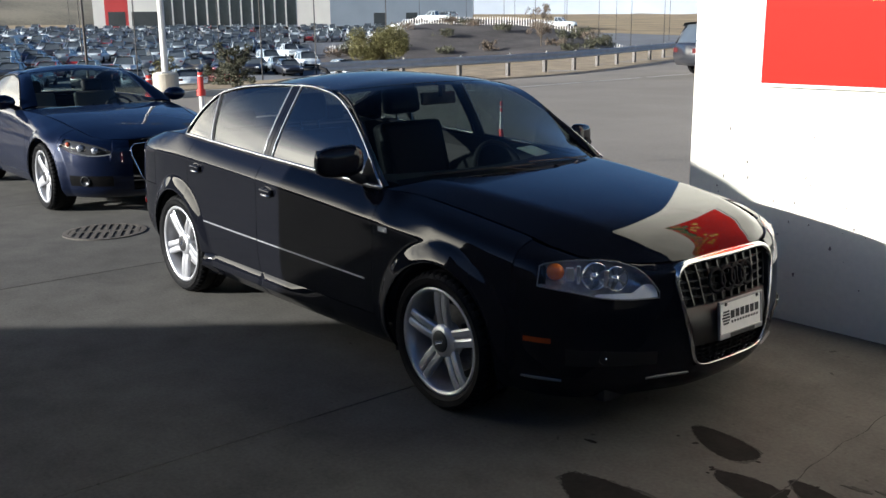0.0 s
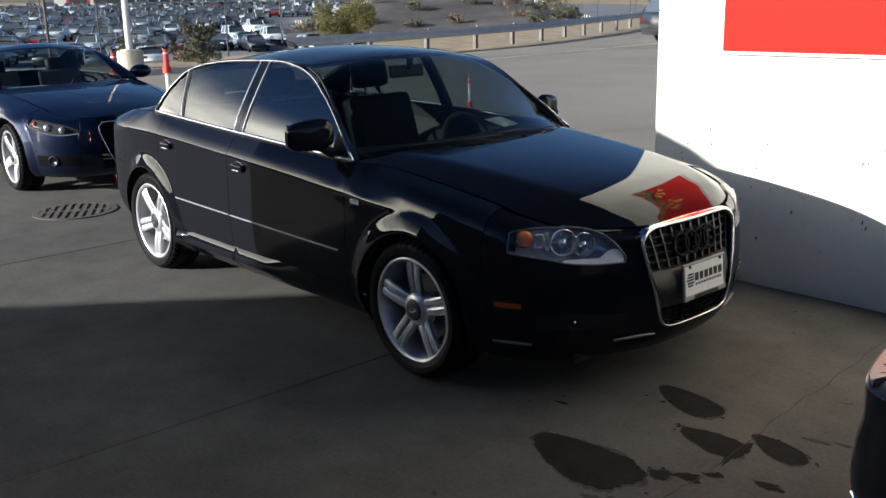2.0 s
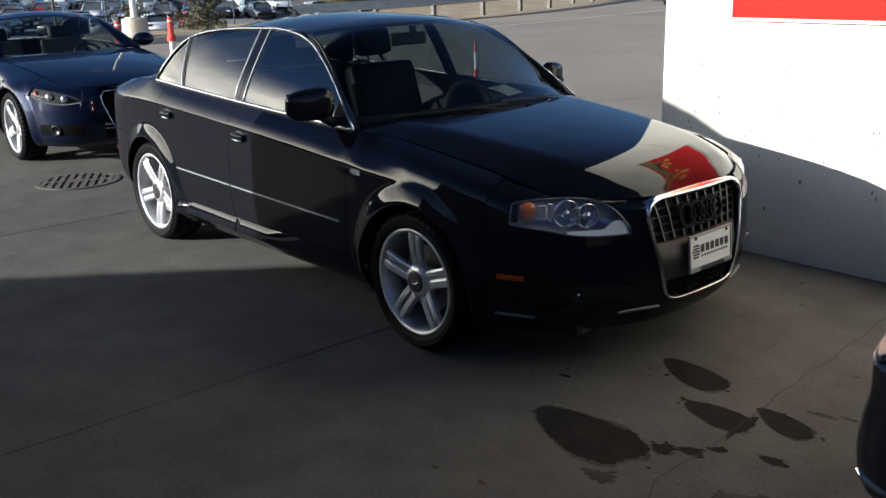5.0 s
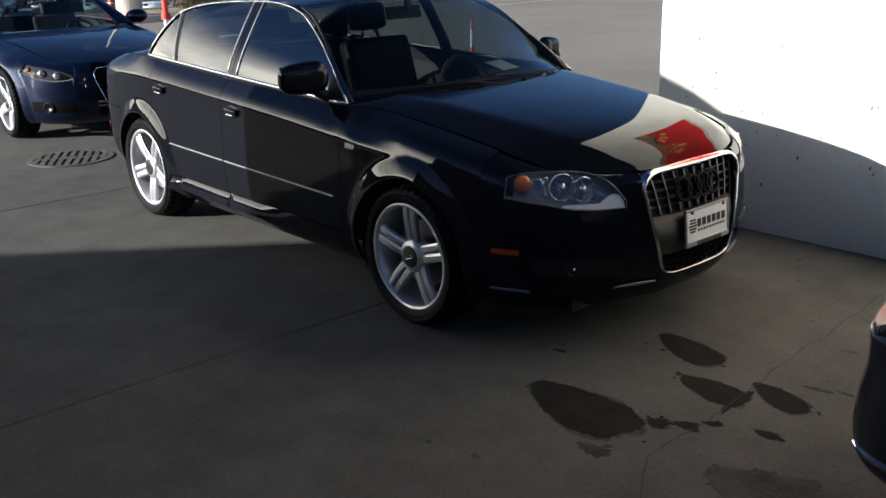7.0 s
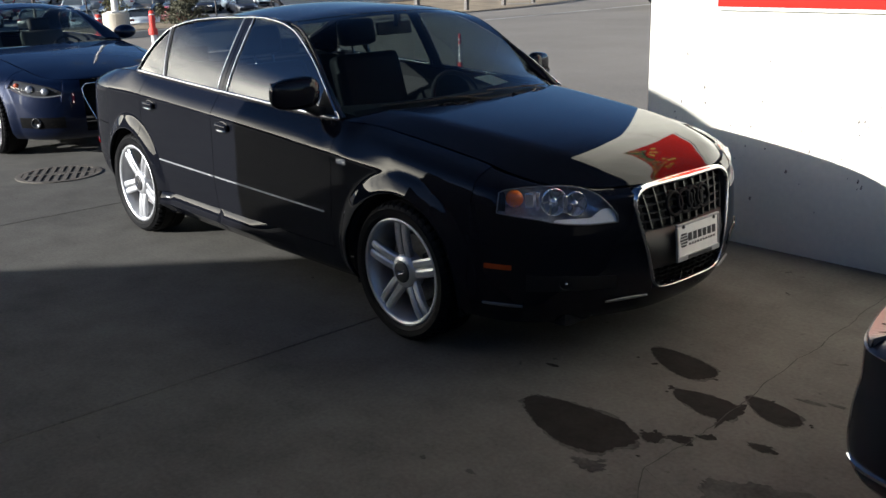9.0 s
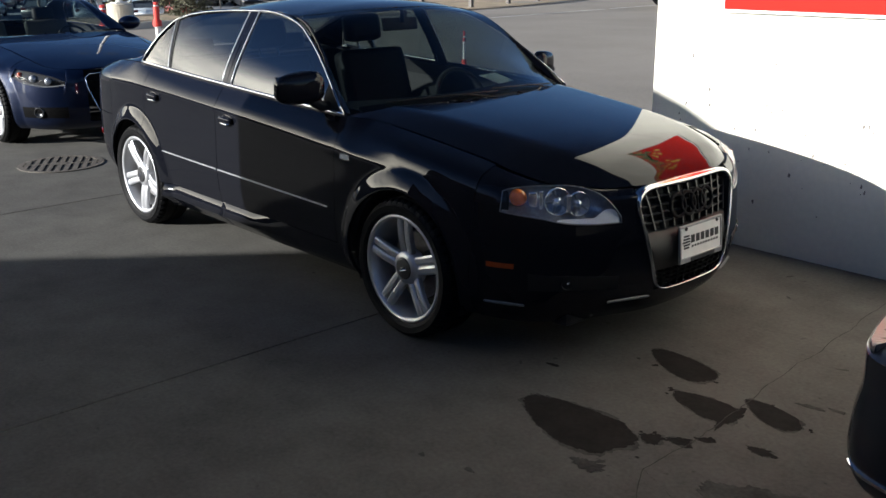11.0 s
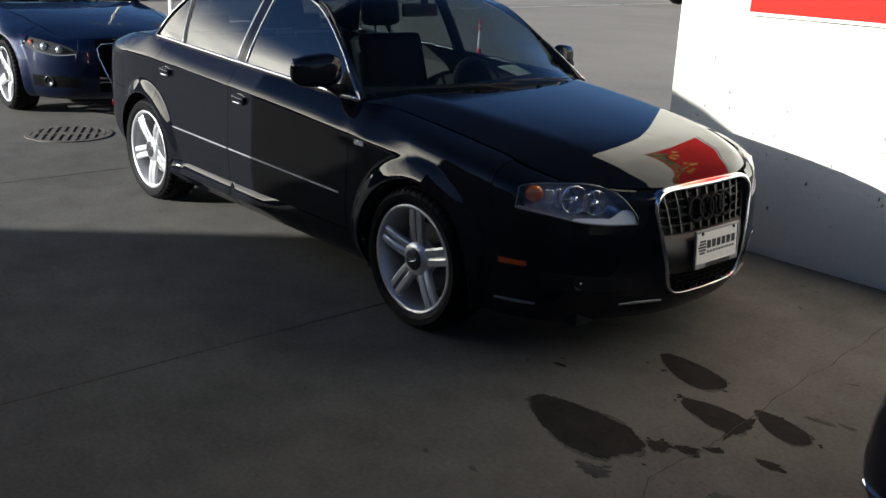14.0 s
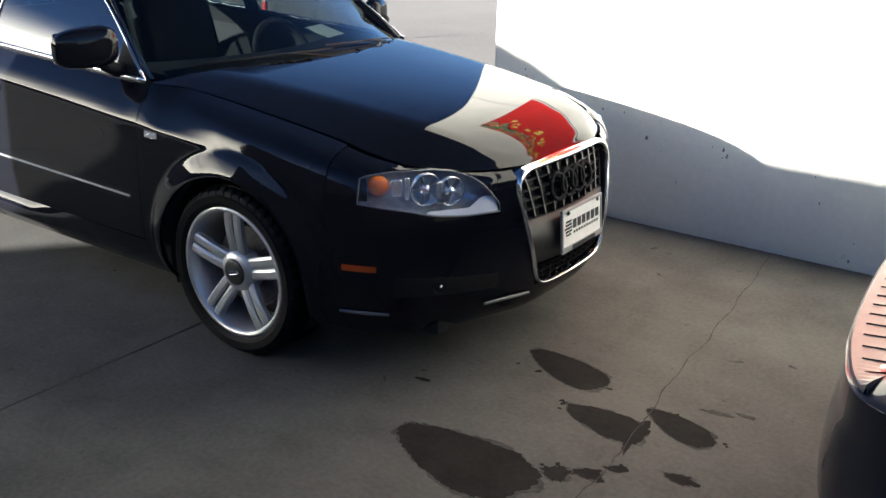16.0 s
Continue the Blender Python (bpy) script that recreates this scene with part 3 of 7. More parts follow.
def wheel(parent, x, y, r, rim, width, spokes, twin=True, name="wheel"):
    """A wheel under its car: tyre, alloy rim, spokes, hub cap, brake disc. It faces right (-y) where y is below 0."""
    side = -1 if y < 0 else 1
    w = width / 2
    hub = new(name)
    hub.parent = parent
    m = Matrix.Translation((x, y, r))
    if side > 0:
        m = m @ Matrix.Rotation(math.pi, 4, "Z")
    m = m @ Matrix.Rotation(radians(spokes[1]), 4, "Y")
    hub.matrix_basis = m
    t = [(rim - 0.012, w * 0.72), (rim - 0.004, -w * 0.80), (rim + 0.006, -w * 0.93), (rim + 0.02, -w * 1.0), (rim + 0.045, -w * 1.03),
         (r - 0.028, -w * 0.98), (r - 0.014, -w * 0.90), (r - 0.005, -w * 0.78)]
    t += [(r - 0.002, -w * 0.66), (r - 0.010, -w * 0.645), (r - 0.010, -w * 0.60), (r, -w * 0.585), (r, -w * 0.1), (r - 0.009, -w * 0.08),
          (r - 0.009, w * 0.08), (r, w * 0.1), (r, w * 0.7), (r - 0.02, w * 0.95), (rim + 0.02, w), (rim - 0.012, w * 0.72)]
    bm = lathe(bmesh.new(), t, 192)
    for v in bm.verts:      # notches between the shoulder blocks of the tread
        rr = math.hypot(v.co.x, v.co.z)
        k = round(math.atan2(v.co.z, v.co.x) / (2 * math.pi) * 192)
        if rr > r - 0.0155 and v.co.y < -w * 0.64 and k % 4 < 1:
            v.co.x, v.co.z, v.co.y = v.co.x * (r - 0.016) / rr, v.co.z * (r - 0.016) / rr, v.co.y + 0.004
    part("tyre", bm, RUBBER, hub, smooth=False)
    bm = lathe(bmesh.new(), [(rim - 0.002, -w * 0.78), (rim + 0.004, -w * 0.90), (rim - 0.004, -w * 0.93), (rim - 0.014, -w * 0.90), (rim - 0.020, -w * 0.80),
                             (rim - 0.030, -w * 0.45), (rim - 0.034, w * 0.2), (rim - 0.03, w * 0.7)], 72)
    part("rim", bm, SATIN, hub, smooth=True)
    count = spokes[0]
    for k in range(count):
        bm = bmesh.new()
        a0 = 2 * math.pi * k / count
        r0, r1 = 0.050, rim - 0.012
        lanes = ((-0.0215, 0.0175), (0.0215, 0.0175)) if twin else ((0, 0.046),)
        for off, wd in lanes:
            secs = []
            for q in range(7):
                u = q / 6
                rr = r0 + (r1 - r0) * u
                o = off * (0.98 + 0.12 * u)
                ww = wd * (1.0 + 0.10 * u) * (1 if twin else 1 - 0.25 * u)
                yy = -w * (0.62 + 0.20 * math.sin(u * math.pi * 0.62))
                dd = 0.030 - 0.008 * u
                secs.append([(rr, yy + dd, o - ww), (rr, yy + 0.006, o - ww), (rr, yy, o - ww * 0.55), (rr, yy, o + ww * 0.55), (rr, yy + 0.006, o + ww), (rr, yy + dd, o + ww)])
            vs = [[bm.verts.new(p) for p in sec] for sec in secs]
            for i in range(6):
                for j in range(6):
                    bm.faces.new((vs[i][j], vs[i][(j + 1) % 6], vs[i + 1][(j + 1) % 6], vs[i + 1][j]))
        if twin:   # the recessed web between the two bars
            yy = -w * 0.70
            q = [bm.verts.new(p) for p in ((r0, yy + 0.014, -0.012), (r1 - 0.02, yy + 0.010, -0.014), (r1 - 0.02, yy + 0.010, 0.014), (r0, yy + 0.014, 0.012))]
            bm.faces.new(q)
        bmesh.ops.rotate(bm, verts=bm.verts, cent=(0, 0, 0), matrix=Matrix.Rotation(a0, 3, "Y"))
        part("spoke", bm, SATIN, hub)
    bm = lathe(bmesh.new(), [(0.0, -w * 0.80), (0.045, -w * 0.80), (0.060, -w * 0.77), (0.074, -w * 0.70), (0.080, -w * 0.55), (0.082, -w * 0.2)], 40)
    part("hub", bm, SATIN, hub, smooth=True)
    bm = lathe(bmesh.new(), [(0.0, -w * 0.85), (0.040, -w * 0.845), (0.049, -w * 0.82), (0.051, -w * 0.76)], 32)
    part("hub_cap", bm, CARRIER, hub, "dark grey hub cap with ring emblem", smooth=True)
    bm = bmesh.new()
    for off in (-0.0165, -0.0055, 0.0055, 0.0165):
        tube(bm, [(off + 0.0075 * math.cos(a), -w * 0.86, 0.0075 * math.sin(a)) for a in (2 * math.pi * k / 14 for k in range(14))], 0.0016, 5, True)
    part("emblem", bm, CHROME, hub)
    bm = lathe(bmesh.new(), [(0.07, -0.01), (0.155, -0.01), (0.157, 0.0), (0.155, 0.012), (0.07, 0.012)], 48)
    part("brake_disc", bm, DISC_STEEL, hub, smooth=False)
    bm = boxed((0.09, -0.03, -0.06), (0.165, 0.03, 0.06), 0.012)
    part("caliper", bm, BLACK_PLASTIC, hub)
    return hub


# ---- the black sedan ----
def join(a, b):
    """Adds the mesh b to the mesh a."""
    me = bpy.data.meshes.new("tmp")
    b.to_mesh(me)
    b.free()
    a.from_mesh(me)
    bpy.data.meshes.remove(me)
    return a


def bezier(a, b, c, n):
    return [a * (1 - t) ** 2 + b * 2 * t * (1 - t) + c * t * t for t in (i / n for i in range(n + 1))]


sedan_shell = Shell(
    (2.25, 2.235, 2.172, 2.088, 1.985, 1.815, 1.6, 1.324, 1.0, 0.8, 0.3, -0.3, -0.9, -1.324, -1.7, -2.0, -2.18, -2.28, -2.32, -2.325),
    (0.0, 0.22, 0.42, 0.60, 0.745, 0.838, 0.868, 0.880, 0.885, 0.886, 0.887, 0.887, 0.885, 0.876, 0.852, 0.80, 0.70, 0.50, 0.25, 0.0),
    (0.19, 0.19, 0.19, 0.19, 0.19, 0.19, 0.19, 0.19, 0.19, 0.19, 0.19, 0.195, 0.2, 0.2, 0.22, 0.24, 0.24, 0.24, 0.24, 0.24),
    (0.70, 0.698, 0.690, 0.675, 0.668, 0.69, 0.725, 0.755, 0.785, 0.80, 0.835, 0.87, 0.90, 0.912, 0.91, 0.89, 0.87, 0.86, 0.86, 0.86),
    (0.015, 0.015, 0.018, 0.02, 0.022, 0.022, 0.02, 0.02, 0.02, 0.02, 0.02, 0.02, 0.02, 0.02, 0.02, 0.02, 0.02, 0.02, 0.02, 0.02),
    (0.752, 0.751, 0.752, 0.768, 0.788, 0.818, 0.852, 0.890, 0.928, 0.942, 0.962, 0.988, 1.014, 1.030, 1.018, 0.985, 0.965, 0.96, 0.96, 0.96),
    (0.055, 0.055, 0.062, 0.10, 0.15, 0.18, 0.19, 0.185, 0.165, 0.10, 0.09, 0.09, 0.095, 0.10, 0.13, 0.15, 0.12, 0.10, 0.09, 0.09),
    [(1.324, 0.322), (-1.324, 0.322)], 0.362, 0.032, 0.9)
SH = sedan_shell
sx = SH.at_x
roof_mid = curve((1.06, 0.66, 0.28, 0.08, -0.3, -0.7, -0.98, -1.4, -1.75, -2.1), (0.968, 1.197, 1.393, 1.416, 1.428, 1.406, 1.358, 1.20, 1.07, 1.06))
roof_crown = curve((1.06, 0.80, 0.72, 0.58, 0.43, 0.28, -0.3, -0.98, -1.75), (0.112, 0.114, 0.113, 0.098, 0.074, 0.062, 0.055, 0.07, 0.09))
dlo = curve((0.80, 0.61, 0.42, 0.2, 0.05, -0.14, -0.5, -0.8, -1.05, -1.2, -1.31), (0.950, 1.10, 1.22, 1.322, 1.356, 1.374, 1.366, 1.345, 1.298, 1.19, 1.042))


def roof_z(x, y):
    return roof_mid(x) - roof_crown(x) * (y / 0.6) ** 2


def side_point(x, z, proud=0.0):
    """The side windows' surface, right-hand side."""
    t = SH.top_point(sx(x))
    h = max((z - t.z) / 0.40, 0.0)
    return Vector((x, -(abs(t.y) - 0.225 * h ** 1.2 + proud), z))


def belt(x):
    return SH.val(sx(x), "top")


def screen_base(y):
    return 1.03 - 0.19 * (y / 0.68) ** 2


def screen_top(y):
    return 0.30 - 0.14 * (y / 0.565) ** 2


def bmesh_turn(bm, c, q):
    bmesh.ops.transform(bm, matrix=Matrix.Translation(c) @ q, verts=bm.verts)
    return bm


def build_sedan():
    car = new("sedan")
    tagged(car, "glossy black four-door sedan parked beside the cream wall", "car")
    paint = BLACK_PAINT

    # nose: grille opening, lamps
    def grille_half(z):
        return 0.246 + (min(max(z, 0.3), 0.74) - 0.30) / 0.44 * 0.104

    h0, h1 = SH.at_y(0.418), sx(1.862)
    lamp_low = curve((0, 0.2, 0.42, 0.54, 0.65, 0.9, 1.0), (0.616, 0.617, 0.626, 0.637, 0.650, 0.667, 0.673))
    lamp_high = curve((0, 0.03, 0.07, 0.12, 0.18, 0.30, 0.5, 0.75, 0.95, 1.0), (0.645, 0.668, 0.692, 0.720, 0.743, 0.762, 0.771, 0.772, 0.764, 0.755))

    def lamp_u(s):
        return (s - h0) / (h1 - h0)

    def bumper_top(s):
        if s < h0:
            return SH.val(s, "top") - 0.006
        if s > h1:
            return 0.700
        return lamp_low(lamp_u(s))

    end = SH.length[-1]
    for flip in (False, True):
        top = lambda s: SH.val(s, "top")
        # front bumper: a low chin, and the cheek between grille, lamp and wheel
        bm = skin(SH, 0.0, sx(1.74), lambda s: SH.val(s, "low"), 0.302, 60, 8, gap=0.0)
        rows = []
        for i in range(13):
            row = []
            for j in range(23):
                t = j / 22
                a = SH.at_y(grille_half(0.30 + 0.44 * t))
                s = a + (h0 - a) * i / 12
                row.append(SH.point(s, 0.302 + (SH.val(s, "top") - 0.308) * t))
            rows.append(row)
        bm = join(bm, grid_mesh(rows))
        rows = []
        for i in range(47):
            s = h0 + 0.0005 + (sx(1.74) - h0 - 0.0005) * i / 46
            rows.append([SH.point(s, 0.302 + (bumper_top(s) - 0.302) * j / 22) for j in range(23)])
        bm = join(bm, grid_mesh(rows))
        bmesh.ops.remove_doubles(bm, verts=bm.verts, dist=0.0008)
        part("front_bumper", both(thicken(bm, 0.02), flip), paint, car, smooth=True)
        # fender with the strip over the lamp
        bm = skin(SH, sx(1.74), sx(0.835), 0.20, top, 84, 60)
        strip = skin(SH, h0, sx(1.742), lambda s: lamp_high(lamp_u(s)) if s < h1 else 0.700, lambda s: top(s) - 0.003, 40, 5, cut=False, gap=0.0015)
        bm = join(thicken(bm, 0.014), strip)
        fender = part("fender", both(bm, flip), paint, car, smooth=True)
        # doors
        bm = skin(SH, sx(0.835), sx(-0.27), 0.338, top, 56, 40)
        door_f = part("front_door", both(thicken(bm, 0.014), flip), paint, car, smooth=True)
        bm = skin(SH, sx(-0.27), sx(-1.145), 0.338, top, 64, 52)
        door_r = part("rear_door", both(thicken(bm, 0.014), flip), paint, car, smooth=True)
        bm = skin(SH, sx(-1.145), sx(-1.70), 0.22, top, 56, 60)
        part("rear_quarter", both(thicken(bm, 0.014), flip), paint, car, smooth=True)
        bm = skin(SH, sx(-1.70), end, 0.67, top, 36, 14)
        part("tail_panel", both(thicken(bm, 0.014), flip), paint, car, smooth=True)
        bm = skin(SH, sx(-1.70), end, lambda s: SH.val(s, "low"), 0.67, 36, 16)
        part("rear_bumper", both(thicken(bm, 0.014), flip), paint, car, smooth=True)
        # side skirt with an upward ledge
        rows = []
        for i in range(121):
            s = sx(0.955) + (sx(-0.955) - sx(0.955)) * i / 120
            w = 1.15 * min(1.0, max(0.0, (0.44 - SH.base(s)[0].x) / 0.40)) ** 0.7      # the ledge narrows towards the front wheel
            if abs(SH.base(s)[0].x + 0.27) < 0.012:
                w *= 0.35      # a notch under the gap between the doors
            p = [SH.point(s, z, pr) for z, pr in ((0.18, -0.04), (0.185, 0.004 * w), (0.225, 0.014 * w), (0.254, 0.030 * w), (0.260, 0.032 * w), (0.302, 0.003 * w), (0.325, -0.012 * w), (0.335, -0.02 * w))]
            rows.append(p)
        part("side_skirt", both(thicken(grid_mesh(rows), 0.01), flip), paint, car, smooth=True)
        # inner wall behind the shut lines
        bm = skin(SH, SH.at_y(0.50), end, lambda s: SH.val(s, "low") + 0.01, lambda s: top(s) - 0.01 if s > h1 else lamp_low(lamp_u(s)) - 0.006, 130, 24, proud=-0.022)
        part("inner_panel", both(bm, flip), UNDER, car)
        # lamp unit: recessed housing, lens, reflectors, turn bulb
        rows = []
        for i in range(25):
            s = h0 + (h1 - h0) * i / 24
            u = lamp_u(s)
            a, b = lamp_low(u), lamp_high(u)
            rim = [SH.point(s, a + 0.003, 0.0), SH.point(s, a + 0.006, -0.035), SH.point(s, (a + b) / 2, -0.075), SH.point(s, b - 0.006, -0.04), SH.point(s, b - 0.003, 0.0)]
            rows.append(rim)
        lamp = part("headlight", both(grid_mesh(rows), flip), LAMP_SILVER, car, "clear headlight with chrome reflectors and amber turn lamp", smooth=True)
        bm = skin(SH, h0, h1, lambda s: lamp_low(lamp_u(s)), lambda s: lamp_high(lamp_u(s)), 40, 8, proud=0.002, cut=False, gap=0.0015)
        lens = part("lens", both(thicken(bm, 0.006), flip), LENS, lamp, smooth=True)
        lens.visible_shadow = False
        # pale satin lining over the inner tip and along the lower rim
        rows = []
        for i in range(25):
            s = h0 + 0.004 + (h1 - h0) * 0.52 * i / 24
            u = lamp_u(s)
            a, b = lamp_low(u), lamp_high(u)
            w = 0.80 * max(0.0, 1 - i / 10) ** 1.2 + 0.17 * (1 - i / 24) ** 0.5
            rows.append([SH.point(s, a + 0.004, -0.004), SH.point(s, a + (b - a) * min(0.97, 0.04 + w * 0.5), -0.007), SH.point(s, a + (b - a) * min(0.98, 0.06 + w), -0.008 - 0.008 * w)])
        part("lamp_lining", both(grid_mesh(rows), flip), LINING, lamp, smooth=True)
        # pale bead round the lens
        line = [SH.point(h0 + (h1 - h0) * k / 40, lamp_low(k / 40) + 0.002, 0.001) for k in range(41)] + [SH.point(h0 + (h1 - h0) * (1 - k / 40), lamp_high(1 - k / 40) - 0.002, 0.001) for k in range(41)]
        part("lamp_bead", both(tube(bmesh.new(), line, 0.0026, 5, True), flip), LAMP_GREY, lamp, smooth=True)
        for u, zz, r, mat, nm in ((0.335, 0.700, 0.046, REFLECTOR, "reflector"), (0.505, 0.712, 0.052, REFLECTOR, "reflector"), (0.872, 0.726, 0.037, AMBER, "turn_lamp")):
            s = h0 + (h1 - h0) * u
            zz -= 0.022 if flip else 0.0
            c = SH.point(s, zz, -0.028)
            nrm = (SH.point(s, zz, 0.05) - SH.point(s, zz, 0)).normalized()
            face = (nrm * 0.9 + Vector((0.1, 0, 0))).normalized()
            q = Vector((0, -1, 0)).rotation_difference(face).to_matrix().to_4x4()
            bm = bmesh.new()
            if nm == "reflector":
                lathe(bm, [(r, 0.0), (r * 0.98, 0.006), (r * 0.86, 0.022), (r * 0.62, 0.038), (0.012, 0.046)], 28)
                lathe(bm, [(r, 0.0), (r * 1.08, -0.004), (r * 1.10, 0.012), (r * 1.0, 0.02)], 28)
                lathe(bm, [(0.0, -0.006), (r * 0.28, -0.002), (r * 0.40, 0.010), (r * 0.44, 0.024), (r * 0.42, 0.04)], 20)
                bowl = part(nm, both(bmesh_turn(bm, c, q), flip), mat, lamp, smooth=True)
                bm = bmesh.new()
                for k in range(5):
                    a = k * math.pi * 0.4 + 0.6
                    bmesh.ops.create_cube(bm, size=1, matrix=Matrix.Rotation(a, 4, "Y") @ Matrix.LocRotScale((r * 0.7, 0.008, 0), None, (r * 0.62, 0.02, 0.006)))
                part("bowl_rib", both(bmesh_turn(bm, c, q), flip), LAMP_GREY, bowl)
            else:
                lathe(bm, [(0.0, -0.020), (r * 0.5, -0.017), (r * 0.85, -0.008), (r, 0.006), (r * 0.9, 0.02)], 24)
                part(nm, both(bmesh_turn(bm, c, q), flip), mat, lamp, smooth=True)
        # ribbed bright brackets between the lamps
        for u, zz, dx, dz in ((0.735, 0.722, 0.034, 0.060), (0.655, 0.720, 0.016, 0.080), (0.42, 0.702, 0.020, 0.078)):
            s = h0 + (h1 - h0) * u
            c = SH.point(s, zz - (0.022 if flip else 0.0), -0.024)
            b = boxed((-0.006, -dx / 2, -dz / 2), (0.006, dx / 2, dz / 2), 0.003)
            bmesh.ops.transform(b, matrix=Matrix.LocRotScale(c, Euler((0, 0.2, -0.9)), (1, 1, 1)), verts=b.verts)
            part("lamp_bracket", both(b, flip), REFLECTOR, lamp)
        # lower side intake with fog lamp
        a, b = SH.at_y(0.42), sx(1.97)
        bm = skin(SH, a, b, lambda s: 0.335 + 0.02 * (s - a) / (b - a), lambda s: 0.395 + 0.035 * (s - a) / (b - a), 24, 4, proud=0.0025, cut=False)
        part("side_intake", both(thicken(bm, 0.004), flip), INTAKE, car)
        s = a + (b - a) * 0.58
        c = SH.point(s, 0.385, 0.004)
        nrm = (SH.point(s, 0.385, 0.05) - SH.point(s, 0.385, 0)).normalized()
        q = Vector((0, -1, 0)).rotation_difference((nrm + Vector((0.4, 0, 0))).normalized()).to_matrix().to_4x4()
        bm = lathe(bmesh.new(), [(0.0, 0.016), (0.018, 0.012), (0.027, 0.004), (0.030, -0.002), (0.032, 0.004), (0.032, 0.02)], 28)
        bmesh.ops.transform(bm, matrix=Matrix.Translation(c) @ q, verts=bm.verts)
        part("fog_lamp", both(bm, flip), INTAKE, car, smooth=True)
        bm = bmesh.new()
        bmesh.ops.create_uvsphere(bm, u_segments=14, v_segments=8, radius=0.006, matrix=Matrix.Translation(c + nrm * 0.002))
        part("fog_bulb", both(bm, flip), REFLECTOR, car, smooth=True)
        # grey strips stand in for the ground's reflection along the painted lip
        for aa, bb, zz in ((sx(1.96), sx(1.80), 0.292), (SH.at_y(0.27), SH.at_y(0.46), 0.281)):
            rows = [[SH.point(aa + (bb - aa) * i / 14, zz - 0.010, 0.006), SH.point(aa + (bb - aa) * i / 14, zz - 0.002, 0.014), SH.point(aa + (bb - aa) * i / 14, zz + 0.002 + 0.003 * math.sin(math.pi * i / 14), 0.004)] for i in range(15)]
            part("lip_highlight", both(thicken(grid_mesh(rows), 0.004), flip), LIP_SHEEN, car, "thin grey strip standing in for a highlight along the lower lip", smooth=True)
        # amber side marker and side turn lamp
        bm = skin(SH, sx(1.925), sx(1.812), 0.443, 0.468, 10, 3, proud=0.003, cut=False)
        part("side_marker", both(thicken(bm, 0.006), flip), AMBER_DIM, car, "amber side marker")
        bm = skin(SH, sx(0.955), sx(0.885), 0.757, 0.785, 5, 3, proud=0.005, cut=False)
        part("side_turn_lamp", both(thicken(bm, 0.008), flip), REFLECTOR, fender, "small clear side turn lamp")
        # mouldings
        for x0, x1, parent in ((0.777, -0.262, door_f), (-0.278, -0.93, door_r)):
            bm = skin(SH, sx(x0), sx(x1), lambda s: 0.504 + 0.03 * (sx(0.777) - s) / (sx(0.777) - sx(-0.93)),
                      lambda s: 0.514 + 0.03 * (sx(0.777) - s) / (sx(0.777) - sx(-0.93)), 20, 2, proud=0.006, cut=False)
            part("moulding", both(thicken(bm, 0.01), flip), SATIN, parent, "thin bright side moulding")
        # door handles: a cup and a pull bar
        for hx, hz, parent in ((-0.14, 0.812, door_f), (-1.005, 0.852, door_r)):
            s = sx(hx)
            c = SH.point(s, hz)
            bm = bmesh.new()
            bmesh.ops.create_uvsphere(bm, u_segments=20, v_segments=10, radius=1, matrix=Matrix.LocRotScale(c + Vector((0.0, 0.006, 0)), None, (0.070, 0.012, 0.042)))
            handle = part("door_handle", both(bm, flip), paint, parent, smooth=True)
            bm = bmesh.new()
            pts = [c + Vector((dx, -0.006 - 0.014 * (1 - (dx / 0.066) ** 2) ** 0.5, 0.006)) for dx in (-0.064, -0.05, -0.025, 0, 0.025, 0.05, 0.064)]
            tube(bm, pts, 0.017, 12, flat=0.6)
            part("pull_bar", both(bm, flip), paint, handle, smooth=True)
            bm = bmesh.new()
            pts = [c + Vector((dx, -0.010 - 0.012 * (1 - (dx / 0.05) ** 2) ** 0.5, -0.014)) for dx in (-0.048, -0.028, 0, 0.028, 0.048)]
            tube(bm, pts, 0.007, 8)
            part("handle_trim", both(bm, flip), CHROME, handle, "chrome strip under the handle", smooth=True)
        # side windows
        def pane(name, b0, b1, t0, t1, parent, n=26):
            rows = []
            for i in range(n + 1):
                u = i / n
                xb, xt = b0 + (b1 - b0) * u, t0 + (t1 - t0) * u
                zb, zt = belt(xb) + 0.012, max(dlo(xt) - 0.006, belt(xb) + 0.0125)
                rows.append([side_point(xb + (xt - xb) * j / 10, zb + (zt - zb) * j / 10, 0.0) for j in range(11)])
            return part(name, both(thicken(grid_mesh(rows), 0.004), flip), TINTED, parent, "dark tinted window", smooth=True)
        pane("front_window", 0.79, -0.215, 0.79, -0.215, door_f)
        pane("rear_window", -0.295, -0.915, -0.295, -1.035, door_r)
        pane("quarter_window", -0.945, -1.295, -1.062, -1.300, door_r, 14)
        # pillars between the panes
        def pillar(name, b0, b1, t0, t1, mat, parent, proud=0.004):
            rows = []
            for i in range(7):
                xb, xt = b0 + (b1 - b0) * i / 6, t0 + (t1 - t0) * i / 6
                zb, zt = belt(xb) + 0.008, dlo(xt)
                rows.append([side_point(xb + (xt - xb) * j / 10, zb + (zt - zb) * j / 10, proud) for j in range(11)])
            return part(name, both(thicken(grid_mesh(rows), 0.02), flip), mat, parent, smooth=True)
        pillar("door_pillar", -0.212, -0.253, -0.212, -0.253, paint, door_f)
        pillar("door_pillar", -0.258, -0.298, -0.258, -0.298, paint, door_r)
        pillar("divider_bar", -0.916, -0.944, -1.036, -1.061, BLACK_PLASTIC, door_r)
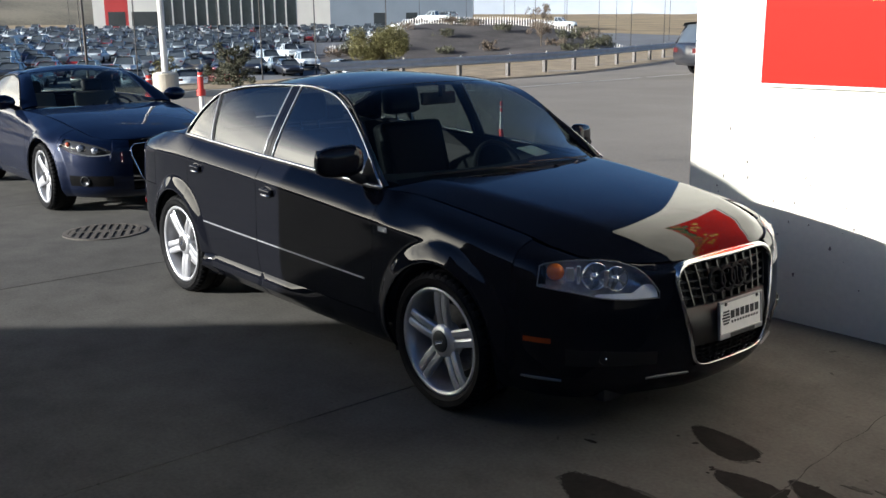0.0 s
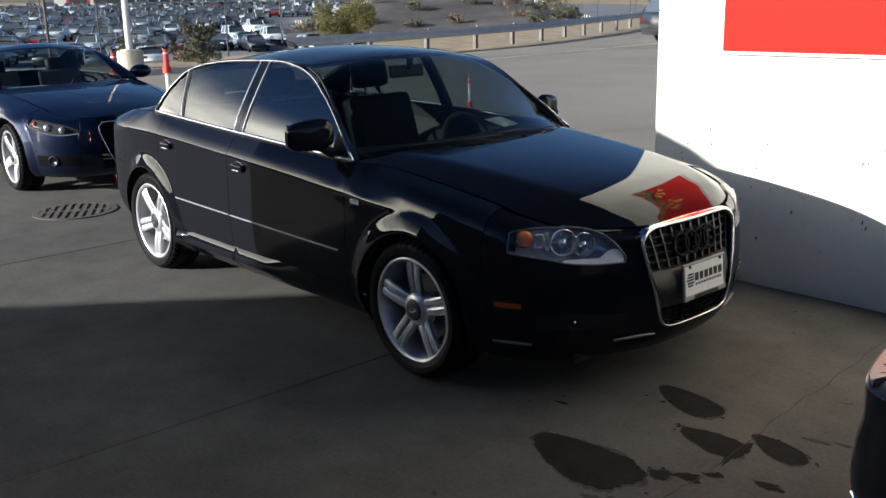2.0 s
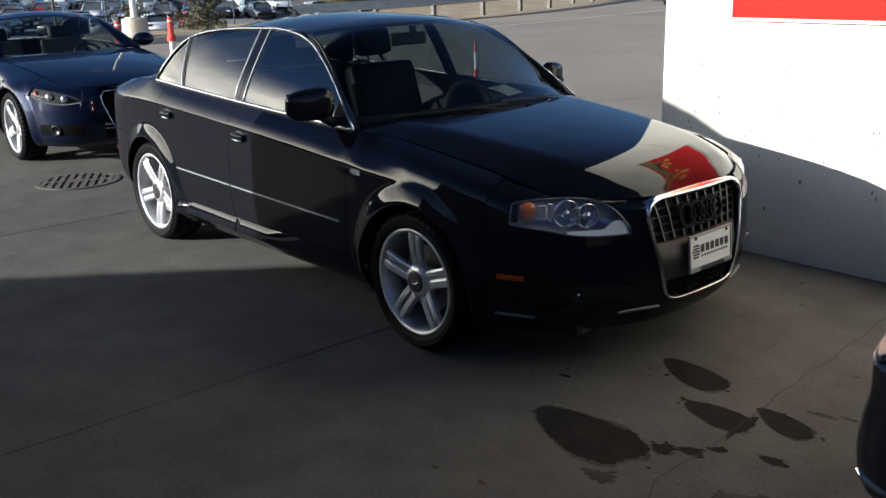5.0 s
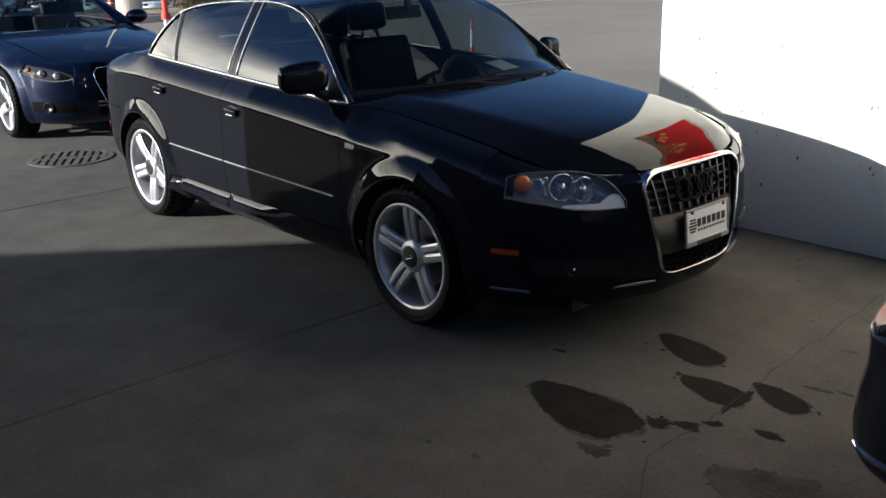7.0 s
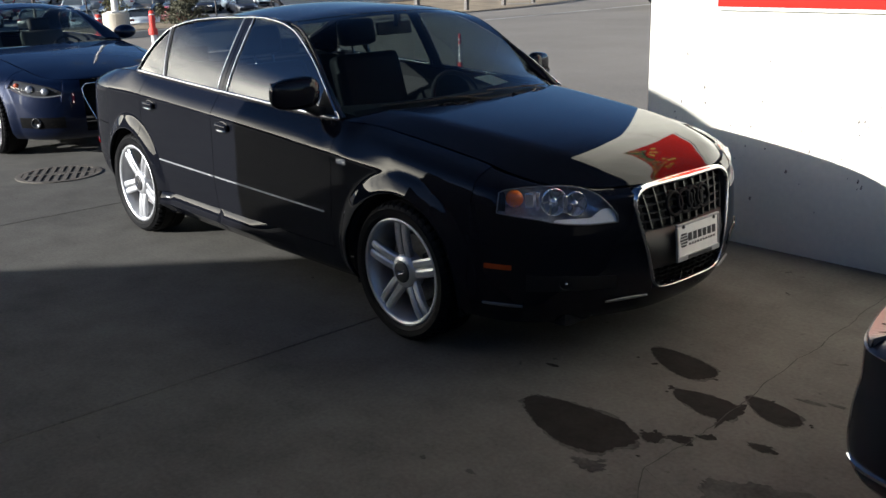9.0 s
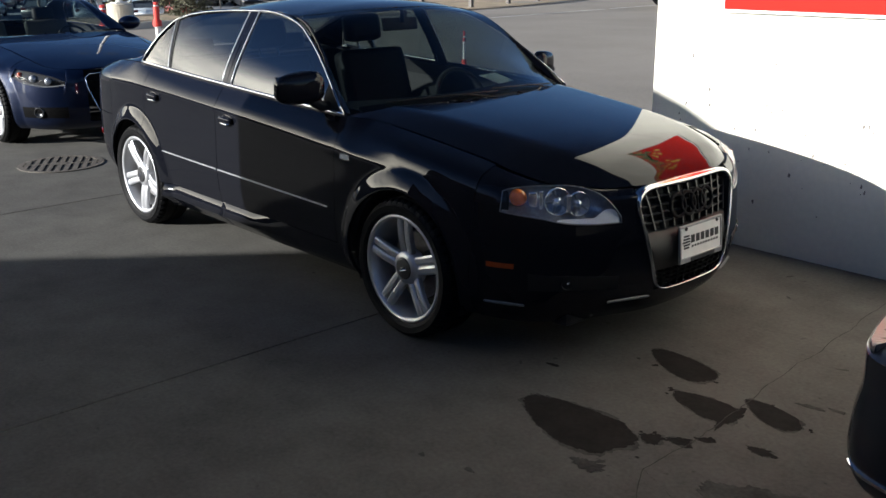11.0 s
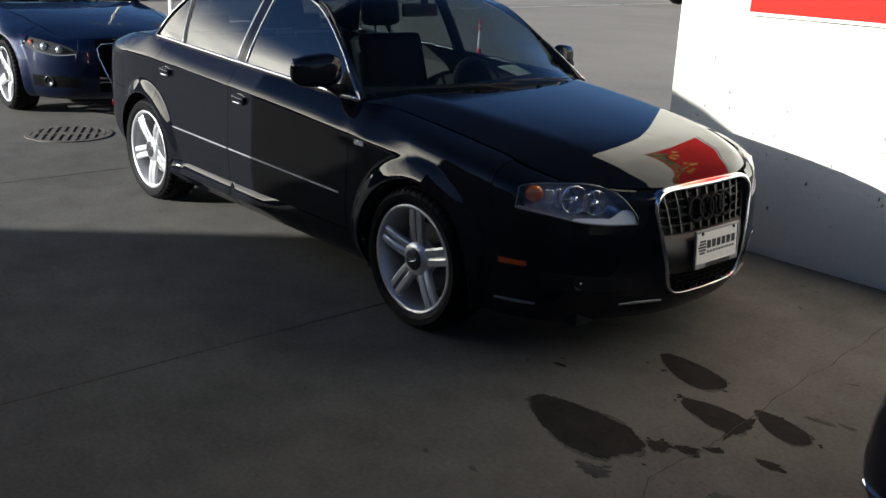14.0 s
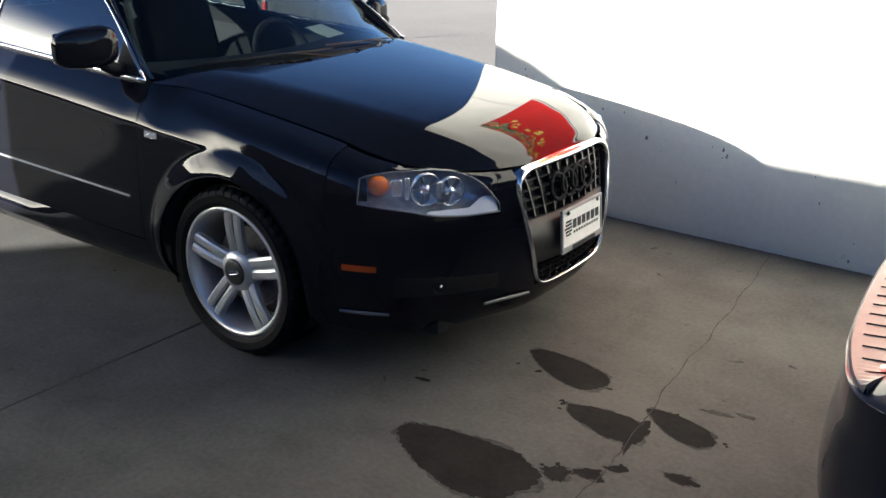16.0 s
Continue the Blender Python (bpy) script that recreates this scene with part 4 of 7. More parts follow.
        # thin bright edges beside the door pillars and the divider
        for b0, t0, parent in ((-0.209, -0.209, door_f), (-0.301, -0.301, door_r), (-0.945, -1.063, door_r)):
            bm = tube(bmesh.new(), [side_point(b0 + (t0 - b0) * k / 10, belt(b0) + 0.01 + (dlo(t0) - belt(b0) - 0.012) * k / 10, 0.005) for k in range(11)], 0.0035, 6)
            part("pillar_trim", both(bm, flip), SATIN, parent, "thin bright edge strip", smooth=True)
        # bright surround
        upper = [0.80 - 2.11 * i / 60 for i in range(61)]
        bm = tube(bmesh.new(), [side_point(x, dlo(x) + 0.002, 0.007) for x in upper], 0.0062, 8)
        part("window_trim", both(bm, flip), CHROME, car, "chrome strip round the side windows", smooth=True)
        bm = tube(bmesh.new(), [side_point(x, belt(x) + 0.004, 0.010) for x in [0.81 - 2.12 * i / 50 for i in range(51)]], 0.011, 8, flat=0.6)
        part("belt_trim", both(bm, flip), CHROME, car, "chrome strip along the window sill", smooth=True)
        # windscreen pillar
        rows = []
        for i in range(25):
            q = i / 24
            ye = 0.745 + (0.575 - 0.745) * q
            xe = screen_base(ye) + (screen_top(ye) - screen_base(ye)) * q
            a = Vector((xe, -ye, roof_z(xe, ye) + 0.003))
            xd = 0.825 + (0.16 - 0.825) * q ** 0.92
            d = side_point(xd, dlo(xd) + 0.012 * min(1.0, (0.825 - xd) / 0.08) - 0.004 * (1 - q) ** 8, 0.004)
            m = (a + d) / 2 + Vector((0.008, -0.012, 0.012))
            rows.append(bezier(a, m, d, 6))
        part("windscreen_pillar", both(thicken(grid_mesh(rows), 0.02), flip), paint, car, smooth=True)
        # rear pillar down to the deck
        ex = curve((0, 0.2, 0.4, 0.62, 0.8, 1), (-0.93, -1.06, -1.20, -1.32, -1.46, -1.66))
        fx = curve((0, 0.5, 1), (-0.93, -1.30, -1.68))
        rows = []
        for i in range(25):
            q = i / 24
            x = ex(q)
            d = side_point(x, max(dlo(x) + 0.012, belt(x) + 0.002), 0.003) if x > -1.31 else SH.top_point(sx(x), 0.002)
            xf = fx(q)
            f = Vector((xf, -0.56, roof_z(xf, 0.56) + 0.003))
            rows.append(bezier(d, (d + f) / 2 + Vector((0, -0.02, 0.02)), f, 7))
        part("rear_pillar", both(thicken(grid_mesh(rows), 0.02), flip), paint, car, smooth=True)
        # wheel housing
        for ax in (1.324, -1.324):
            rows = [[Vector((ax + 0.37 * math.cos(t), -0.865 + 0.33 * j, 0.322 + 0.37 * math.sin(t))) for j in (0.03, 0.5, 1)] for t in (math.pi * (-0.12 + 1.24 * k / 24) for k in range(25))]
            part("wheel_housing", both(grid_mesh(rows), flip), UNDER, car)
        # mirror
        bm = bmesh.new()
        bmesh.ops.create_cube(bm, size=2)
        bmesh.ops.subdivide_edges(bm, edges=bm.edges, cuts=9, use_grid_fill=True)
        for v in bm.verts:
            p = v.co.copy()
            n4 = (abs(p.x) ** 3.2 + abs(p.y) ** 3.2 + abs(p.z) ** 3.2) ** (1 / 3.2)
            p = p / max(n4, 1e-6)
            t = (p.y + 1) / 2
            v.co = Vector((p.x * (0.055 if p.x > 0 else 0.045) * (0.8 + 0.3 * t) - 0.03 * (1 - t), p.y * 0.118, p.z * (0.070 + 0.012 * t) + 0.012 * t))
        bmesh.ops.transform(bm, matrix=pose(0.625, -0.905, 1.055, 0, 0, -8) if not flip else pose(0.60, -0.855, 1.045, 0, 0, -8) @ Matrix.Diagonal((0.9, 0.8, 0.85, 1)), verts=bm.verts)
        mirror = part("mirror", both(bm, flip), paint, car, smooth=True)
        bm = tube(bmesh.new(), [(0.68, -0.78, 0.965), (0.66, -0.81, 0.972), (0.64, -0.845, 0.995), (0.635, -0.87, 1.02)], 0.027, 10, flat=0.8)
        part("mirror_arm", both(bm, flip), BLACK_PLASTIC, mirror, smooth=True)
        bm = bmesh.new()
        bmesh.ops.create_cube(bm, size=1, matrix=(pose(0.574, -0.907, 1.06, 0, 4, -8) if not flip else pose(0.553, -0.857, 1.048, 0, 4, -8)) @ Matrix.Diagonal((0.006, 0.19 if not flip else 0.15, 0.112 if not flip else 0.095, 1)))
        part("mirror_glass", both(bm, flip), CHROME, mirror)
        # window corner piece by the mirror
        rows = [[side_point(x, belt(x) + 0.01 + (dlo(x) - belt(x) - 0.012) * j / 4, 0.006) for j in range(5)] for x in (0.635, 0.67, 0.71, 0.75, 0.785)]
        part("mirror_foot", both(thicken(grid_mesh(rows), 0.01), flip), BLACK_PLASTIC, mirror)
        # tail lamp
        bm = skin(SH, sx(-2.13), SH.length[-1] - 0.5, 0.74, 0.92, 20, 6, proud=0.004, cut=False)
        part("tail_lamp", both(thicken(bm, 0.01), flip), RED_LENS, car, "red tail lamp", smooth=True)
        # red reflector in the rear bumper side
        bm = skin(SH, sx(-1.98), sx(-2.06), 0.50, 0.53, 4, 2, proud=0.004, cut=False)
        part("rear_marker", both(thicken(bm, 0.006), flip), RED_LENS, car)
        # rear parts of the wheels and the front ones
        for ax, ang, wy in ((1.324, -18, 0.780), (-1.324, -53, 0.770)):
            wheel(car, ax, wy if flip else -wy, 0.322, 0.246, 0.225, (5, ang), True)

    # bonnet
    s_end = sx(0.76)
    rows = []
    for i in range(111):
        u = i / 110
        s = s_end * (u * 0.9 + 0.1 * u * u) + 0.002
        t = SH.top_point(s)
        yt = max(abs(t.y) - 0.001, 0.003)
        row = []
        zm = bonnet_mid(t.x)
        soft_nose = max(0.0, min(1.0, (t.x - 1.85) / 0.25))
        # a nearly flat middle, a crease running back from the grille's corners, and a plane falling to the lamps
        fold = min(fold_y(t.x), yt * 0.80)
        half = [fold * 0.88 * (k / 12) for k in range(12)] + [fold * (0.88 + 0.24 * k / 12) for k in range(12)] + [fold * 1.12 + (yt - fold * 1.12) * k / 10 for k in range(11)]

        def shape(v):
            if v <= fold:
                d = 0.20 * (v / fold) ** 2.2
            else:
                d = 0.20 + 0.80 * ((v - fold) / max(yt - fold, 1e-6)) ** 1.12
            return d + (0.7 * soft_nose) * ((v / yt) ** 2.4 - d)

        def rounded(v):
            """The section with its crease rounded over six centimetres."""
            r = min(0.03, yt - v)
            return sum(shape(max(v + r * k / 3, 0.0)) for k in range(-3, 4)) / 7 if v > 0.05 else shape(v)
        for j, y in enumerate([-v for v in half[:0:-1]] + half):
            drop = rounded(abs(y))
            z = t.z + max(zm - t.z, 0) * (1 - drop)
            x = max(t.x, screen_base(y) + 0.045)
            row.append(Vector((x, y, z if x == t.x else rows[-1][j].z)))
        rows.append(row)
    bm = grid_mesh(rows)
    bmesh.ops.remove_doubles(bm, verts=bm.verts, dist=0.0012)
    bmesh.ops.dissolve_degenerate(bm, dist=0.0005, edges=bm.edges)
    part("bonnet", thicken(bm, 0.014), paint, car, smooth=True)
    # cowl and wipers
    rows = [[Vector((screen_base(y) + d, y, roof_z(screen_base(y), y) - 0.012 - 0.25 * max(d, 0) + dz)) for d, dz in ((-0.05, 0.03), (0.0, 0.0), (0.06, -0.02), (0.14, -0.06))] for y in [-0.69 + 1.38 * i / 30 for i in range(31)]]
    part("cowl", grid_mesh(rows), BLACK_PLASTIC, car, smooth=True)
    for y0, y1 in ((-0.58, 0.02), (0.0, 0.56)):
        def on_glass(y, q, lift):
            x = screen_base(y) + (screen_top(y) - screen_base(y)) * q
            return Vector((x + lift * 0.5, y, roof_z(x, y) + lift))
        bm = tube(bmesh.new(), [on_glass(y0 + (y1 - y0) * k / 10, 0.012 + 0.03 * (1 - k / 10), 0.010) for k in range(11)], 0.004, 6)
        wiper = part("wiper", bm, BLACK_PLASTIC, car)
        bm = tube(bmesh.new(), [on_glass(y1 - 0.02, -0.05, 0.005), on_glass((y0 + y1) / 2 + 0.1, 0.0, 0.018), on_glass((y0 + y1) / 2, 0.028, 0.012)], 0.005, 6)
        part("wiper_arm", bm, BLACK_PLASTIC, wiper)
    # windscreen, roof, rear screen, deck
    rows = []
    for i in range(31):
        q = i / 30
        ye = 0.745 + (0.575 - 0.745) * q
        row = []
        for j in range(41):
            y = ye * (-1 + 2 * j / 40)
            x = screen_base(y) + (screen_top(y) - screen_base(y)) * q
            row.append(Vector((x, y, roof_z(x, y) + 0.001)))
        rows.append(row)
    ob = part("windscreen", thicken(grid_mesh(rows), 0.005), SCREEN_GLASS, car, smooth=True)
    ob.visible_shadow = False
    rows = []
    for i in range(41):
        u = i / 40
        row = []
        for side in (-1, 1):
            xf, xr = screen_top(0.567), -0.93
            x = xf + (xr - xf) * u
            d = side_point(x, dlo(x) + 0.012, 0.004)
            e = Vector((x, -0.545, roof_z(x, 0.545) + 0.003))
            c = Vector((x, d.y + 0.012, e.z - 0.004))
            roll = [Vector((p.x, p.y * -side, p.z)) for p in bezier(d, c, e, 6)]
            if side < 0:
                row += roll
                for j in range(1, 30):
                    y = -0.545 + 1.09 * j / 30
                    x2 = screen_top(y) + (-0.93 - 0.06 * (1 - (y / 0.56) ** 2) - screen_top(y)) * u
                    row.append(Vector((x2, y, roof_z(x2, y) + 0.003)))
            else:
                row += roll[::-1]
        row = row[:7] + row[7:36] + row[36:]
        rows.append([Vector((p.x, p.y if k > 6 and k < 36 else (-abs(p.y) if k < 7 else abs(p.y)), p.z)) for k, p in enumerate(row)])
    part("roof", thicken(grid_mesh(rows), 0.02), paint, car, smooth=True)
    rows = [[Vector((x, y, roof_z(x, y) + 0.001)) for y in [-0.55 + 1.1 * j / 24 for j in range(25)]] for x in [-0.96 - 0.72 * i / 20 for i in range(21)]]
    ob = part("rear_screen", thicken(grid_mesh(rows), 0.005), TINTED, car, smooth=True)
    ob.visible_shadow = False
    rows = []
    for i in range(31):
        s = sx(-1.64) + (end - 0.002 - sx(-1.64)) * i / 30
        t = SH.top_point(s)
        rows.append([Vector((t.x, t.y * w, t.z + 0.022 * (1 - abs(w) ** 2.2))) for w in [1 - 2 * j / 24 for j in range(25)]])
    part("boot_lid", thicken(grid_mesh(rows), 0.014), paint, car, smooth=True)
    bm = tube(bmesh.new(), [(-0.82, 0, 1.40), (-0.86, 0, 1.425), (-0.92, 0, 1.435)], 0.012, 8)
    part("aerial", bm, BLACK_PLASTIC, car, smooth=True)
    # floor pan
    part("floor_pan", boxed((-2.15, -0.60, 0.17), (2.05, 0.60, 0.30), 0.03), UNDER, car)
    part("engine_bay", boxed((1.0, -0.45, 0.30), (2.0, 0.45, 0.68), 0.03), UNDER, car)

    # grille: frame, bars, carrier, plate
    frame_pts = []
    corners = ((-0.315, 0.744), (0.315, 0.744), (0.352, 0.706), (0.254, 0.325), (0.224, 0.299), (-0.224, 0.299), (-0.254, 0.325), (-0.352, 0.706))
    def nose_x(y, z):
        return 2.262 - 0.36 * y * y - 0.066 * max(z - 0.42, 0.0) / 0.35 - 0.10 * max(z - 0.66, 0) - 0.02 * max(0.45 - z, 0) / 0.15
    for i in range(8):
        a, b = corners[i], corners[(i + 1) % 8]
        n = max(2, int(math.hypot(b[0] - a[0], b[1] - a[1]) / 0.03))
        for k in range(n):
            t = k / n
            y, z = a[0] + (b[0] - a[0]) * t, a[1] + (b[1] - a[1]) * t
            if i == 0:
                z += 0.010 * (1 - (y / 0.315) ** 2)
            frame_pts.append(Vector((max(nose_x(y, z), SH.point(SH.at_y(abs(y)), z).x) + 0.010, y, z)))
    # round the corners a little
    for _ in range(4):
        n = len(frame_pts)
        frame_pts = [frame_pts[i] * 0.5 + (frame_pts[i - 1] + frame_pts[(i + 1) % n]) * 0.25 for i in range(n)]
    cen = Vector((2.2, 0, 0.53))
    bm = bmesh.new()
    rings = []
    for p in frame_pts:
        o = Vector((0, p.y - cen.y, p.z - cen.z)).normalized()
        wid = 0.007 + 0.021 * max(0.0, min(1.0, (p.z - 0.69) / 0.04))
        ring = [Vector((-0.05, 0, 0)) + o * 0.004]
        for k in range(7):
            a = math.pi * k / 6
            ring.append(Vector((-0.010 + 0.016 * math.sin(a), 0, 0)) + o * (0.004 - (wid + 0.004) * (1 - math.cos(a)) / 2))
        ring.append(Vector((-0.05, 0, 0)) - o * wid)
        rings.append([bm.verts.new(p + v) for v in ring])
    n = len(rings)
    for i in range(n):
        for k in range(8):
            bm.faces.new((rings[i][k], rings[i][k + 1], rings[(i + 1) % n][k + 1], rings[(i + 1) % n][k]))
    grille = new("grille")
    grille.parent = car
    part("grille_frame", bm, BRIGHT, grille, "bright chrome grille surround", smooth=True)
    # backing
    rows = [[Vector((nose_x(y * grille_half(z), z) - 0.05, y * grille_half(z), z)) for y in (-1, -0.5, 0, 0.5, 1)] for z in (0.29, 0.42, 0.55, 0.66, 0.74)]
    part("grille_backing", grid_mesh(rows), UNDER, grille)
    def bar(y0, z0, y1, z1, w, d, back=0.012):
        bm = bmesh.new()
        n = 12
        rings = []
        for k in range(n + 1):
            t = k / n
            y, z = y0 + (y1 - y0) * t, z0 + (z1 - z0) * t
            p = Vector((nose_x(y, z) - back, y, z))
            wv = Vector((0, 0, w)) if abs(y1 - y0) > abs(z1 - z0) else Vector((0, w, 0))
            rings.append([bm.verts.new(p + v) for v in (wv - Vector((d, 0, 0)), wv, -wv, -wv - Vector((d, 0, 0)))])
        for a, b in zip(rings, rings[1:]):
            for k in range(4):
                bm.faces.new((a[k], a[(k + 1) % 4], b[(k + 1) % 4], b[k]))
        return bm
    for z in (0.588, 0.622, 0.656, 0.690):
        h = grille_half(z) - 0.02
        part("cross_bar", bar(-h, z, h, z, 0.0035, 0.02), CARRIER, grille)
    for k in range(-5, 6):
        y = k * 0.068
        part("upright_bar", bar(y * 0.86, 0.556, y * 0.98, 0.722, 0.0045, 0.025, 0.008), CARRIER, grille)
    for z in (0.325, 0.345, 0.365):
        h = grille_half(z) - 0.02
        part("cross_bar", bar(-h, z, h, z, 0.003, 0.02), MESH_BLACK, grille)
    for k in range(-5, 6):
        y = k * 0.05
        part("upright_bar", bar(y * 0.9, 0.308, y, 0.386, 0.003, 0.02, 0.012), MESH_BLACK, grille)
    rows = []
    for i in range(21):
        w = -1 + i / 10
        rows.append([Vector((nose_x(w * grille_half(z), z) + d, w * (grille_half(z) - 0.019), z)) for z, d in ((0.385, -0.03), (0.389, 0.0), (0.47, 0.004), (0.550, 0.0), (0.554, -0.03))])
    part("plate_carrier", grid_mesh(rows), CARRIER_BAND, grille, "matt grey plate carrier band", smooth=True)
    bm = bmesh.new()
    for off in (-0.105, -0.035, 0.035, 0.105):
        pts = []
        for k in range(24):
            a = 2 * math.pi * k / 24
            y, z = off + 0.047 * math.cos(a), 0.645 + 0.047 * math.sin(a)
            pts.append((nose_x(y, z) + 0.006, y, z))
        tube(bm, pts, 0.008, 6, True)
    part("emblem", bm, EMBLEM, grille, "four dark overlapping rings", smooth=True)
    # plate with frame and printing
    m = pose(2.260, 0.016, 0.482, 0, -5, 0)
    def on_plate(lo, hi, bevel=0.0):
        b = boxed(lo, hi, bevel)
        bmesh.ops.transform(b, matrix=m, verts=b.verts)
        return b
    plate = part("number_plate", on_plate((0, -0.152, -0.076), (0.008, 0.152, 0.076), 0.003), WHITE_PLATE, car, "white dealer plate with dark printing")
    bm = on_plate((0.0, -0.158, -0.082), (0.012, 0.158, -0.060), 0.003)
    for lo, hi in (((0.0, -0.158, 0.070), (0.012, 0.158, 0.082)), ((0.0, -0.158, -0.0595), (0.012, -0.149, 0.0695)), ((0.0, 0.149, -0.0595), (0.012, 0.158, 0.0695))):
        bm = join(bm, on_plate(lo, hi, 0.003))
    part("plate_frame", bm, CARRIER_PALE, plate, "dull silver plate frame")
    bm = on_plate((0.0125, -0.085, -0.080), (0.0135, 0.095, -0.063))
    part("frame_print", bm, PRINT_BLACK, plate)
    for k in range(6):
        y = -0.075 + k * 0.036
        part("print_bar", on_plate((0.0085, y, -0.002), (0.0095, y + 0.027, 0.032)), PRINT_BLACK, plate)
    for k in range(10):
        y = -0.07 + k * 0.0205
        part("print_bar", on_plate((0.0085, y, -0.022), (0.0095, y + 0.012, -0.012)), PRINT_BLACK, plate)
    for k, (a, b) in enumerate(((-0.128, -0.086), (-0.135, -0.083), (-0.137, -0.081), (-0.135, -0.083), (-0.128, -0.09))):
        part("print_bar", on_plate((0.0085, a + 0.004 * (k % 2), 0.028 - k * 0.0125), (0.0095, b, 0.036 - k * 0.0125)), PRINT_BLACK, plate)
    for y in (-0.115, 0.115):
        bm = lathe(bmesh.new(), [(0, -0.004), (0.007, -0.004), (0.008, 0.0)], 10)
        bmesh.ops.transform(bm, matrix=m @ pose(0.012, y, 0.066, 0, 0, 90), verts=bm.verts)
        part("plate_screw", bm, PRINT_BLACK, plate)

    # cabin
    def cushion(lo, hi, bevel, tilt=0.0, at=(0, 0, 0)):
        b = boxed(lo, hi, bevel)
        bmesh.ops.transform(b, matrix=pose(*at, 0, tilt, 0), verts=b.verts)
        return b
    for y in (-0.36, 0.36):
        seat = new("seat")
        seat.parent = car
        part("cushion", cushion((-0.25, -0.25, -0.08), (0.28, 0.25, 0.08), 0.05, 0, (-0.05, y, 0.50)), LEATHER, seat, smooth=True)
        part("backrest", cushion((-0.06, -0.25, 0.0), (0.07, 0.25, 0.60), 0.05, -18, (-0.30, y, 0.52)), LEATHER, seat, smooth=True)
        part("headrest", cushion((-0.05, -0.13, 0.0), (0.05, 0.13, 0.17), 0.04, -12, (-0.52, y, 1.14)), LEATHER, seat, smooth=True)
        for d in (-0.06, 0.06):
            part("headrest_post", tube(bmesh.new(), [(-0.49, y + d, 1.08), (-0.52, y + d, 1.17)], 0.007, 8), CHROME, seat)
    bench = new("rear_bench")
    bench.parent = car
    part("cushion", cushion((-0.25, -0.62, -0.08), (0.25, 0.62, 0.08), 0.05, 0, (-0.95, 0, 0.50)), LEATHER, bench, smooth=True)
    part("backrest", cushion((-0.06, -0.62, 0.0), (0.07, 0.62, 0.55), 0.05, -20, (-1.18, 0, 0.52)), LEATHER, bench, smooth=True)
    for y in (-0.36, 0.36):
        part("headrest", cushion((-0.04, -0.12, 0.0), (0.04, 0.12, 0.11), 0.035, -12, (-1.38, y, 1.04)), LEATHER, bench, smooth=True)
    # dashboard follows the screen
    rows = [[Vector((screen_base(y) + d, y, z)) for d, z in ((0.06, 0.93), (-0.12, 0.945), (-0.36, 0.955), (-0.42, 0.93), (-0.43, 0.70), (-0.38, 0.55))] for y in [-0.66 + 1.32 * i / 24 for i in range(25)]]
    part("dashboard", grid_mesh(rows), CABIN, car, smooth=True)
    bm = tube(bmesh.new(), [(0.40 - 0.07 * math.sin(a), 0.36 + 0.18 * math.cos(a), 0.86 + 0.165 * math.sin(a)) for a in (2 * math.pi * k / 28 for k in range(28))], 0.015, 8, True)
    sw = part("steering_wheel", bm, CABIN, car, smooth=True)
    part("wheel_boss", boxed((0.40, 0.25, 0.83), (0.46, 0.47, 0.90), 0.02), CABIN, sw)
    part("rear_view_mirror", cushion((-0.012, -0.12, -0.035), (0.012, 0.12, 0.035), 0.01, -10, (0.28, 0, 1.30)), CABIN, car)
    part("mirror_stem", boxed((0.30, -0.012, 1.31), (0.33, 0.012, 1.375)), CABIN, car)
    bm = bmesh.new()
    p = [(0.50, 0.40, 1.0), (0.47, 0.56, 1.0), (0.60, 0.58, 0.965), (0.64, 0.42, 0.965)]
    lo = [bm.verts.new(q) for q in p]
    hi = [bm.verts.new((q[0], q[1], q[2] + 0.002)) for q in p]
    bm.faces.new(lo[::-1])
    bm.faces.new(hi)
    for k in range(4):
        bm.faces.new((lo[k], lo[(k + 1) % 4], hi[(k + 1) % 4], hi[k]))
    part("dash_paper", bm, PAPER, car, "pale paper sheet on the dashboard")
    # lining that closes the cabin
    rows = [[Vector((x, y, 0.32)) for y in (-0.70, 0.0, 0.70)] for x in (0.75, -0.3, -1.3)]
    part("cabin_floor", grid_mesh(rows), CABIN, car)
    rows = [[Vector((-1.24 - 0.4 * k / 4, y, 1.03 + 0.01 * k)) for y in (-0.66, 0, 0.66)] for k in range(5)]
    part("parcel_shelf", grid_mesh(rows), CABIN, car)
    return car


fold_y = curve((2.2, 2.1, 1.9, 1.6, 1.2, 0.8), (0.335, 0.375, 0.435, 0.495, 0.545, 0.58))
bonnet_mid = curve((2.18, 2.15, 2.10, 2.02, 1.9, 1.6, 1.3, 1.0, 0.7), (0.756, 0.790, 0.822, 0.858, 0.890, 0.932, 0.962, 0.986, 1.0))
LAMP_SILVER = material("lamp_silver", (0.50, 0.51, 0.53), 0.25, 0.6, vary=0.25, scale=30)
LIP_SHEEN = material("lip_sheen", (0.17, 0.17, 0.17), 0.4, 0.5, vary=0.2, scale=12)
INTAKE = material("intake_black", (0.006, 0.006, 0.007), 0.6, spec=0.3, bump=0.05, bump_scale=90)
BRIGHT = material("bright_alloy", (0.72, 0.72, 0.71), 0.14, 0.95)
CARRIER_PALE = material("plate_silver", (0.30, 0.30, 0.31), 0.4, 0.5, vary=0.1, scale=30)
EMBLEM = material("emblem_dark", (0.012, 0.012, 0.013), 0.85, spec=0.1)
LINING = material("lamp_lining", (0.86, 0.86, 0.86), 0.4, 0.0, coat=0.2, vary=0.03, scale=30)
